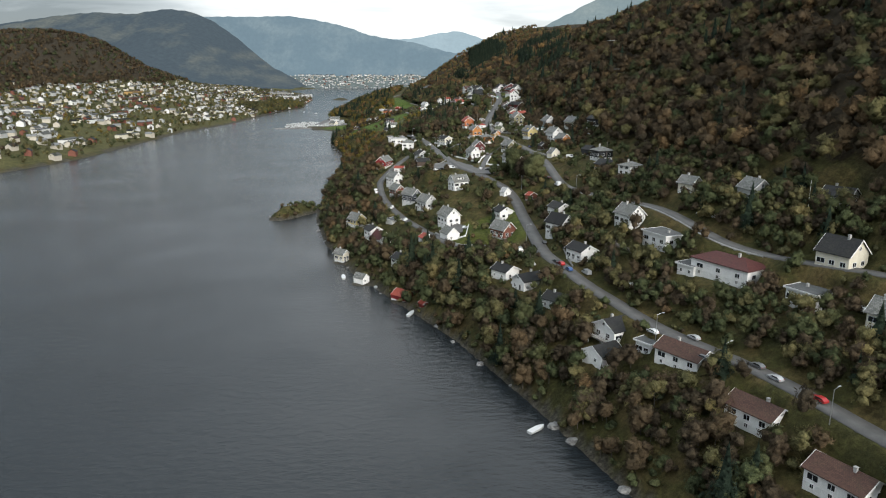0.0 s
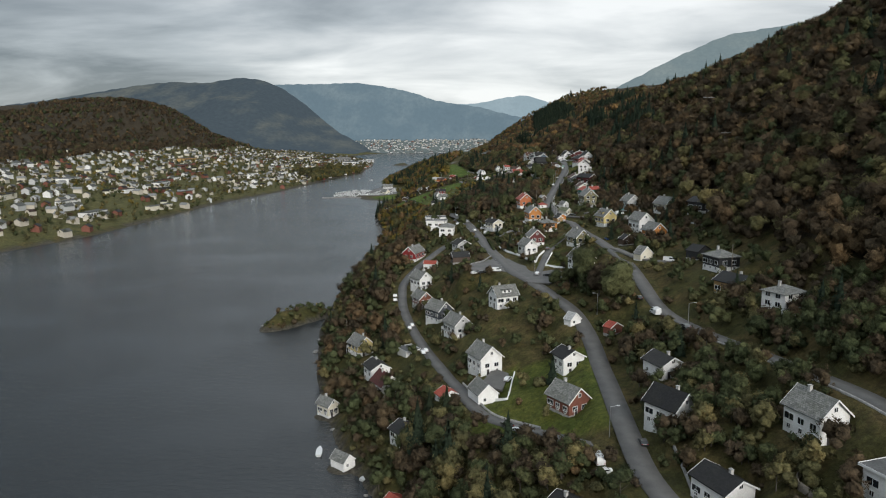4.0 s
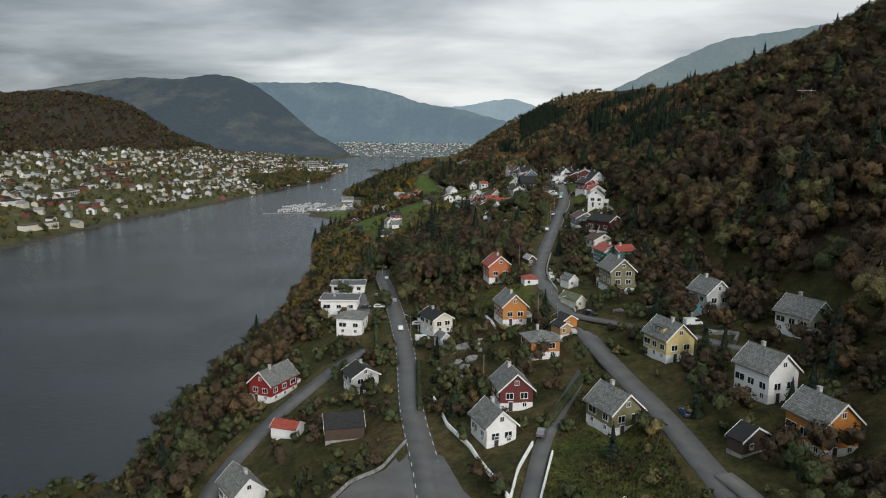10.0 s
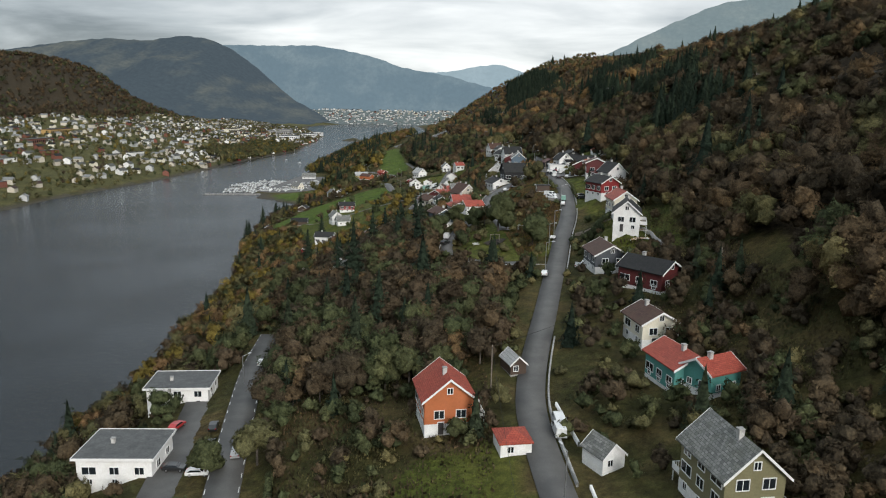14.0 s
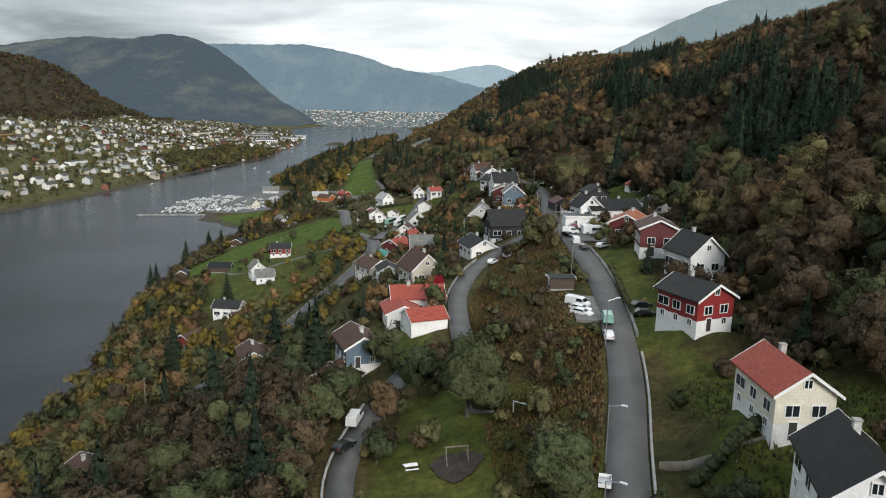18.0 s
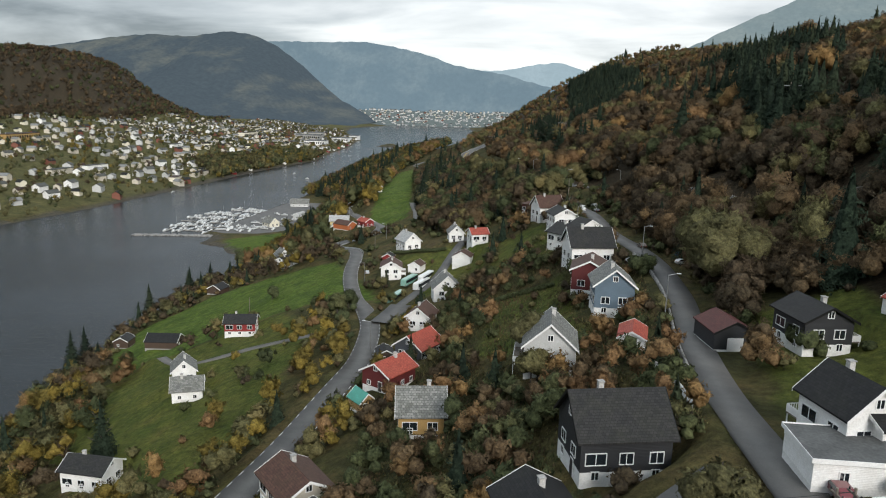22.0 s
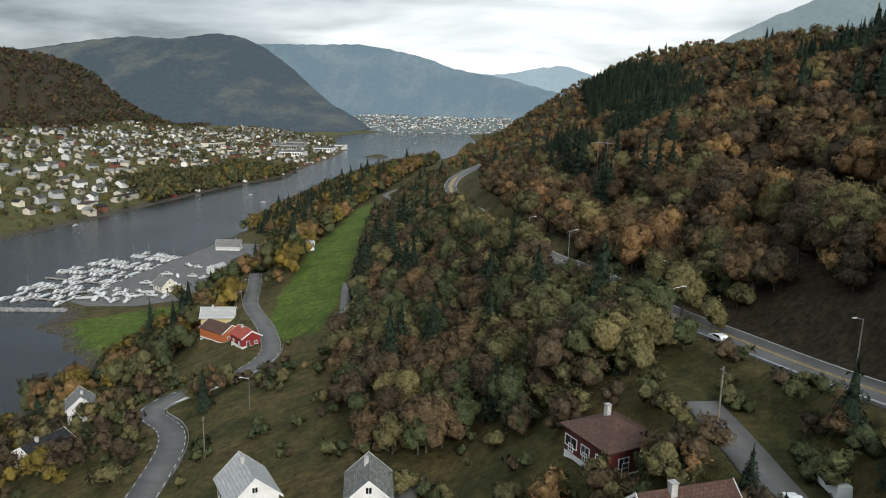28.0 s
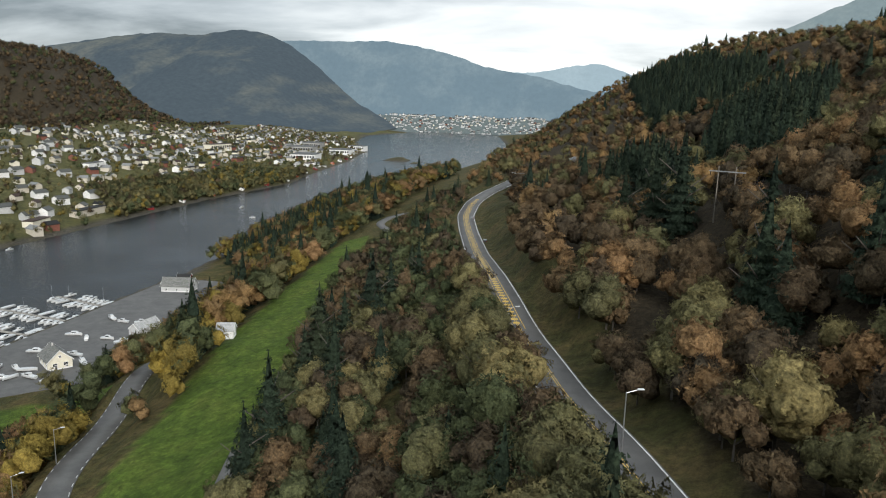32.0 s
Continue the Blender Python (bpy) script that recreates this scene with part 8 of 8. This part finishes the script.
wall_line("retaining_wall", 1.2, 0.45, CONCRETE, "grey retaining wall round a building plot", 66.0, 654.0, 70.2, 649.0, 71.5, 640.0, 71.0, 628.0)

POOL = plain("turquoise_paint", (0.10, 0.42, 0.46), 0.6, grain=4.0, vary=0.15)
terrace = tagged(new("terrace"), "walled terrace with a turquoise painted floor beside a pale house", "terrace")
terrace.matrix_basis = pose(69.8, 511.6, ground_at(69.8, 511.6) + 0.4, 0, 0, -71)
part("base", solid((-4.5, 4.5, -2.4, 2.4, -2.5, 0.3)), RENDERED, terrace)
part("floor", solid((-4.3, 4.3, -2.2, 2.2, 0.3, 0.36)), POOL, terrace, "turquoise floor")
for x0, x1, y0, y1 in ((-4.5, 4.5, -2.4, -2.22), (-4.5, 4.5, 2.22, 2.4), (-4.5, -4.32, -2.22, 2.22)):
    part("parapet", solid((x0, x1, y0, y1, 0.3, 1.0)), WHITE, terrace)
flag = tagged(new("flagpole"), "slim white flagpole beside a garden terrace", "pole")
flag.matrix_basis = pose(114.5, 218.4, ground_at(114.5, 218.4))
bm = bmesh.new()
tube(bm, (0, 0, -0.6), (0, 0, 9.0), 0.08, 0.04, 8)
part("pole", bm, WHITE, flag)

# ---- the other bank's town ----
def town_template(wall, roof, w, l, h):
    root = new("house")
    bm = bmesh.new()
    prism(bm, [(-w / 2, -3), (w / 2, -3), (w / 2, h), (0, h + w * 0.3), (-w / 2, h)], -l / 2, l / 2)
    part("wall", bm, wall, root)
    bm = bmesh.new()
    for side in (-1, 1):
        prism(bm, [(0, h + w * 0.3 + 0.05), (side * (w / 2 + 0.5), h - 0.25), (side * (w / 2 + 0.5), h), (0, h + w * 0.3 + 0.3)][::side], -l / 2 - 0.5, l / 2 + 0.5)
    part("roof", bm, roof, root)
    return tagged(root, "pale wooden house with a pitched roof in the far town", "house", group="houses of the far town")


TOWN_WALLS = [WALLS["cream"], WALLS["beige"], RENDERED, WALLS["grey"], WALLS["beige"], WALLS["grey"], WALLS["beige"], WALLS["brick"]]
TOWN_ROOFS = [ROOFS["slate"], ROOFS["dark"], ROOFS["white"], ROOFS["brown"], ROOFS["slate"], ROOFS["white"], ROOFS["dark"], ROOFS["slate"]]
town = [town_template(TOWN_WALLS[k], TOWN_ROOFS[(k * 3 + 1) % 8], 7.0 + k % 3, 8.5 + (k * 2) % 6, 4.2 + 0.6 * (k % 3)) for k in range(8)]
spots = []
tx, ty = scatter(4600, -1050, -395, 620, 3300)
ts = far_shore_x(ty) - tx
keep_town = (ts > 10) & (ts < np.interp(ty, [620, 900, 1300, 2000, 2500, 3300], [330, 380, 470, 500, 380, 320])) & (wave(tx, ty, 130.0, 51) > -0.5) & ~far_bank(ts, ty)
for a, b in zip(tx[keep_town], ty[keep_town]):
    row = round((far_shore_x(b) - a) / 27.0) * 27.0 + 12
    a = far_shore_x(b) - row + 3 * math.sin(b * 0.05)
    if all((a - c) ** 2 + (b - d) ** 2 > 18 ** 2 for c, d in spots):
        spots.append((a, b))
spots.sort(key=lambda p: p[1] - 0.6 * p[0])
heights = height(np.array([p[0] for p in spots]), np.array([p[1] for p in spots]))
rest = {}
for k, ((a, b), zz) in enumerate(zip(spots, heights)):
    turn = (90 if k % 4 == 0 else 0) + 22 * math.sin(k * 1.7)
    if k < 140:
        if k < 8:
            town[k].matrix_basis = pose(a, b, zz, 0, 0, turn)
        else:
            copy_thing(town[k % 8], pose(a, b, zz, 0, 0, turn))
    else:
        m = np.array(pose(a, b, zz, 0, 0, turn))
        for child in town[k % 8].children:
            if child.name.startswith("window"):
                continue
            me = child.data
            co = np.array([v.co for v in me.vertices])
            co = co @ m[:3, :3].T + m[:3, 3]
            store = rest.setdefault(me.materials[0].name, [[], [], 0])
            store[1] += [[j + store[2] for j in p.vertices] for p in me.polygons]
            store[0].append(co)
            store[2] += len(co)
# the town at the head of the lake
hx, hy = scatter(620, -1000, 200, 4195, 4420)
hy = 4195 + (hy - 4195) ** 1.2 * 0.34
for k, (a, b) in enumerate(zip(hx, hy)):
    m = np.array(pose(a, b, float(height(np.array(a), np.array(b))), 0, 0, k * 47.0)) @ np.diag((0.95, 0.95, 0.95, 1))
    for child in town[k % 8].children:
        if child.name.startswith("window"):
            continue
        me = child.data
        # two walls in three turned grey, a wall colour standing in for haze
        grey = WALLS["grey"].name if child.name.startswith("wall") and k % 3 else me.materials[0].name
        co = np.array([v.co for v in me.vertices]) @ m[:3, :3].T + m[:3, 3]
        store = rest.setdefault(grey, [[], [], 0])
        store[1] += [[j + store[2] for j in p.vertices] for p in me.polygons]
        store[0].append(co)
        store[2] += len(co)
for mat_name, (cos, polys, _) in rest.items():
    me = bpy.data.meshes.new("far_town")
    me.from_pydata(np.concatenate(cos).tolist(), [], polys)
    me.materials.append(bpy.data.materials[mat_name])
    tagged(new("far_town", me), "many small houses of the far town on the slope", "town", kind="stuff")


def hall(x, y, yaw, w, l, h, wall, roof, bays=1):
    z = float(height(np.array(x), np.array(y)))
    root = tagged(new("hall"), "long low building with a pale flat roof in the far town", "building", group="large buildings of the far town")
    root.matrix_basis = pose(x, y, z, 0, 0, yaw)
    part("wall", solid((-w / 2, w / 2, -l / 2, l / 2, -4, h)), wall, root)
    part("roof", solid((-w / 2 - 0.4, w / 2 + 0.4, -l / 2 - 0.4, l / 2 + 0.4, h, h + 0.5)), roof, root)
    for k in range(int(w / 5) if bays else 0):
        part("window", solid((-w / 2 + 2 + 5 * k, -w / 2 + 5 + 5 * k, -l / 2 - 0.08, -l / 2, h * 0.35, h * 0.75)), GLASS, root)


for args in ((-490, 2330, 8, 46, 60, 9, RENDERED, ROOFS["flat"]), (-545, 2440, 8, 60, 50, 10, CONCRETE, ROOFS["flat"]), (-500, 2560, 5, 50, 60, 9, RENDERED, ROOFS["flat"]), (-585, 2620, 10, 40, 60, 12, CONCRETE, ROOFS["flat"]),
             (-700, 1640, 92, 70, 16, 9, WALLS["ochre"], ROOFS["brown"]), (-640, 1490, 90, 60, 14, 8, WALLS["brick"], ROOFS["slate"]), (-560, 1240, 95, 46, 14, 7, RENDERED, ROOFS["flat"]), (-640, 1120, 100, 44, 18, 8, RENDERED, ROOFS["flat"]),
             (-470, 900, 90, 40, 12, 6, RENDERED, ROOFS["slate"]), (-600, 2200, 80, 55, 16, 10, WALLS["cream"], ROOFS["brown"]), (-520, 2750, 0, 40, 40, 9, RENDERED, ROOFS["flat"])):
    hall(*args)

r_hall = random.Random(21)
for k in range(26):
    yy = 720 + k * 62 + r_hall.uniform(-25, 25)
    hall(round(float(far_shore_x(yy)) - r_hall.choice((26, 60, 110, 170, 240, 300)), 1), round(yy, 1), 88 + r_hall.uniform(-14, 14), r_hall.uniform(22, 44), 9.0, 5.4, r_hall.choice((RENDERED, WALLS["beige"], WALLS["white"], WALLS["cream"], WALLS["brick"])), ROOFS[r_hall.choice(("flat", "slate", "brown", "dark"))], 0)

# ---- the marina ----
pier = tagged(new("breakwater"), "grey stone breakwater reaching into the fjord", "pier", kind="structure")
pa, pb = Vector((-232, 1259, 0)), Vector((-291, 1247, 0))
bm = bmesh.new()
for k in range(24):
    c = pa.lerp(pb, k / 23)
    for j in (-1.6, 0.2, 1.8):
        v = bmesh.ops.create_icosphere(bm, subdivisions=1, radius=1.5)["verts"]
        for q in v:
            q.co = Vector((q.co.x * 1.3, q.co.y, q.co.z * 0.75)) + c + Vector((random.uniform(-0.5, 0.5), j + random.uniform(-0.5, 0.5), 0.1 + random.uniform(-0.2, 0.3)))
part("stones", bm, STONE, pier)
PLANKS = plain("grey_dock_planks", (0.27, 0.25, 0.22), 0.85, grain=3.0, vary=0.3)


def jetty(x0, y0, x1, y1, w=2.2):
    root = tagged(new("jetty"), "floating timber jetty between moored boats", "jetty", group="jetties")
    d = math.hypot(x1 - x0, y1 - y0)
    root.matrix_basis = pose(x0, y0, 0.0, 0, 0, math.degrees(math.atan2(y1 - y0, x1 - x0)))
    part("deck", solid((0, d, -w / 2, w / 2, 0.35, 0.55)), PLANKS, root)
    for k in range(int(d / 8) + 1):
        part("float", solid((k * 8.0 - 0.9 + 1, k * 8.0 + 0.9 + 1, -w / 2 + 0.1, w / 2 - 0.1, -0.4, 0.35)), CONCRETE, root)


HULL = car_paint("white_gelcoat", (0.56, 0.57, 0.57))
BOATS = {}


def boat(x, y, yaw, length, cabin=1, mast=0):
    key = (length, cabin, mast)
    if key not in BOATS:
        root = tagged(new("boat"), "white motor boat with a dark windscreen moored in the marina" if not mast else "white sailing boat with a bare mast at its mooring", "boat", group="moored boats")
        b, n = length * 0.17, 9
        bm = bmesh.new()
        rings = []
        for k in range(n):
            u = k / (n - 1)
            half = b * (1 - max(0, (u - 0.45) / 0.55) ** 2.2) * (0.92 + 0.08 * u) + 0.02
            xx = -length / 2 + u * length
            rings.append([bm.verts.new(p) for p in ((xx, -half, 0.75 + 0.3 * u), (xx, -half * 0.8, 0.1), (xx, 0, -0.3), (xx, half * 0.8, 0.1), (xx, half, 0.75 + 0.3 * u))])
        for p, q in zip(rings[:-1], rings[1:]):
            for j in range(4):
                bm.faces.new((p[j], q[j], q[j + 1], p[j + 1]))
            bm.faces.new((p[4], q[4], q[0], p[0]))
        bm.faces.new(rings[0])
        bmesh.ops.recalc_face_normals(bm, faces=bm.faces)
        part("hull", bm, HULL, root)
        if cabin:
            bm = bmesh.new()
            prism(bm, [(-length * 0.15, 0.7), (length * 0.28, 0.8), (length * 0.14, 1.75), (-length * 0.13, 1.8)][::-1], -b * 0.65, b * 0.65)
            c = part("cabin", bm, HULL, root)
            bm = bmesh.new()
            prism(bm, [(-length * 0.1, 1.15), (length * 0.19, 1.2), (length * 0.13, 1.6), (-length * 0.1, 1.62)][::-1], -b * 0.65 - 0.02, b * 0.65 + 0.02)
            part("cabin_window", bm, GLASS, c)
        if mast:
            bm = bmesh.new()
            tube(bm, (0.3, 0, 0.7), (0.3, 0, length * 1.25), 0.08, 0.05, 6)
            part("mast", bm, STEEL, root)
        root.matrix_basis = pose(x, y, 0.05, 0, 0, yaw)
        BOATS[key] = root
        return root
    return copy_thing(BOATS[key], pose(x, y, 0.05, 0, 0, yaw))


r_boat = random.Random(9)
for j, (x0, y0, x1, y1) in enumerate(((-228, 1274, -280, 1277), (-230, 1294, -286, 1299), (-232, 1314, -290, 1321), (-234, 1336, -292, 1344), (-234, 1360, -288, 1370), (-236, 1388, -276, 1400))):
    jetty(x0, y0, x1, y1)
    dx, dy = (x1 - x0), (y1 - y0)
    d = math.hypot(dx, dy)
    a = math.degrees(math.atan2(dy, dx))
    for k in range(int(d / 3.9)):
        for side in (-1, 1):
            if r_boat.random() < 0.72:
                s = (k + 0.6) * 3.9
                ln = r_boat.choice((6.0, 7.5, 9.0))
                off = side * (ln / 2 + 1.7)
                boat(x0 + dx / d * s - dy / d * off, y0 + dy / d * s + dx / d * off, a + 90 * side + r_boat.uniform(-5, 5), ln, int(r_boat.random() < 0.8), int(r_boat.random() < 0.12))
for k in range(16):
    bx = boat(-190 - (k % 4) * 9, 1285 + (k // 4) * 26 + r_boat.uniform(-4, 4), r_boat.uniform(0, 180), r_boat.choice((6.0, 7.5)), 1, 0)
    bx.location.z = float(height(np.array(bx.location.x), np.array(bx.location.y))) + 0.5
for k in range(15):
    bx = boat(-231 + (k % 5) * 6.6 + r_boat.uniform(-1.2, 1.2), 1275 + (k // 5) * 9.5 + r_boat.uniform(-1.5, 1.5), r_boat.choice((75, 20, 150, 95)) + r_boat.uniform(-14, 14), r_boat.choice((6.0, 7.5, 9.0)), int(r_boat.random() < 0.7), 0)
    bx.location.z = float(height(np.array(bx.location.x), np.array(bx.location.y))) + 0.5
for bx, by, ba in ((26.4, 181, 40), (-13.3, 279, 70), (-48.8, 333, 100), (-30, 318, 60), (-300, 1700, 20), (-340, 1760, 70), (-395, 1500, 80)):
    boat(bx, by, ba, 6.0, 0 if bx > -60 else 1, 0)
house(-190, 1352, 2.4, 80, 6.0, 14.0, 2.9, "white", "grey", chimney=0)
house(-215, 1425, 2.4, 10, 9.0, 18.0, 3.6, "slate", "grey", chimney=0)
house(-224, 1446, 2.4, 12, 5.0, 8.0, 3.0, "dark", "red", chimney=0)
for k in range(14):
    yy = 1700 + k * 62.0
    house(round(float(far_shore_x(yy)) - 7, 1), yy, 1.2, 90 + (k * 37) % 40 - 20, 5.5, 7.0, 3.2, ("dark", "red", "slate")[k % 3], ("red", "white", "rust", "white")[k % 4], chimney=0)


# ---- the power line on the hillside ----
def pylon(x, y, yaw, high=13.0):
    root = tagged(new("power_pylon"), "tall timber twin-pole pylon carrying a power line", "pylon", group="pylons")
    z = float(height(np.array(x), np.array(y)))
    root.matrix_basis = pose(x, y, z, 0, 0, yaw)
    for side in (-2.0, 2.0):
        bm = bmesh.new()
        tube(bm, (side, 0, -0.8), (side, 0, high), 0.2, 0.13, 8)
        part("pole", bm, TIMBER, root)
    part("crossarm", solid((-4.2, 4.2, -0.12, 0.12, high - 1.4, high - 1.15)), STEEL, root)
    for side in (-3.8, 0.0, 3.8):
        part("insulator", solid((side - 0.07, side + 0.07, -0.07, 0.07, high - 2.2, high - 1.4)), GLASS, root)
    return [root.matrix_basis @ Vector((side, 0, high - 2.2)) for side in (-3.8, 0.0, 3.8)]


def wires(spans, thick=0.02):
    bm = bmesh.new()
    for p, q in spans:
        drop = (p - q).length * 0.025
        at = [p.lerp(q, k / 10) - Vector((0, 0, 4 * drop * (k / 10) * (1 - k / 10))) for k in range(11)]
        for a, b in zip(at[:-1], at[1:]):
            tube(bm, a, b, thick, thick, 3)
    ob = part("power_line", bm, RUBBER, None)
    return tagged(ob, "thin sagging power wires strung between poles", "cable", kind="structure")


tops = [pylon(*args) for args in ((122, 505, 15), (147, 640, 10), (150, 800, -5), (118, 1000, -20), (43, 1236, -25), (-20, 1420, -20))]
wires([pair for a, b in zip(tops[:-1], tops[1:]) for pair in zip(a, b)])
poles = sorted((ob for ob in bpy.data.objects if ob.name.startswith("utility_pole") and ob.parent is None), key=lambda ob: ob.location.y)
wires([(a.location + Vector((0, 0, 8.7)), b.location + Vector((0, 0, 8.7))) for a, b in zip(poles[:-1], poles[1:]) if (a.location - b.location).length < 75], 0.025)
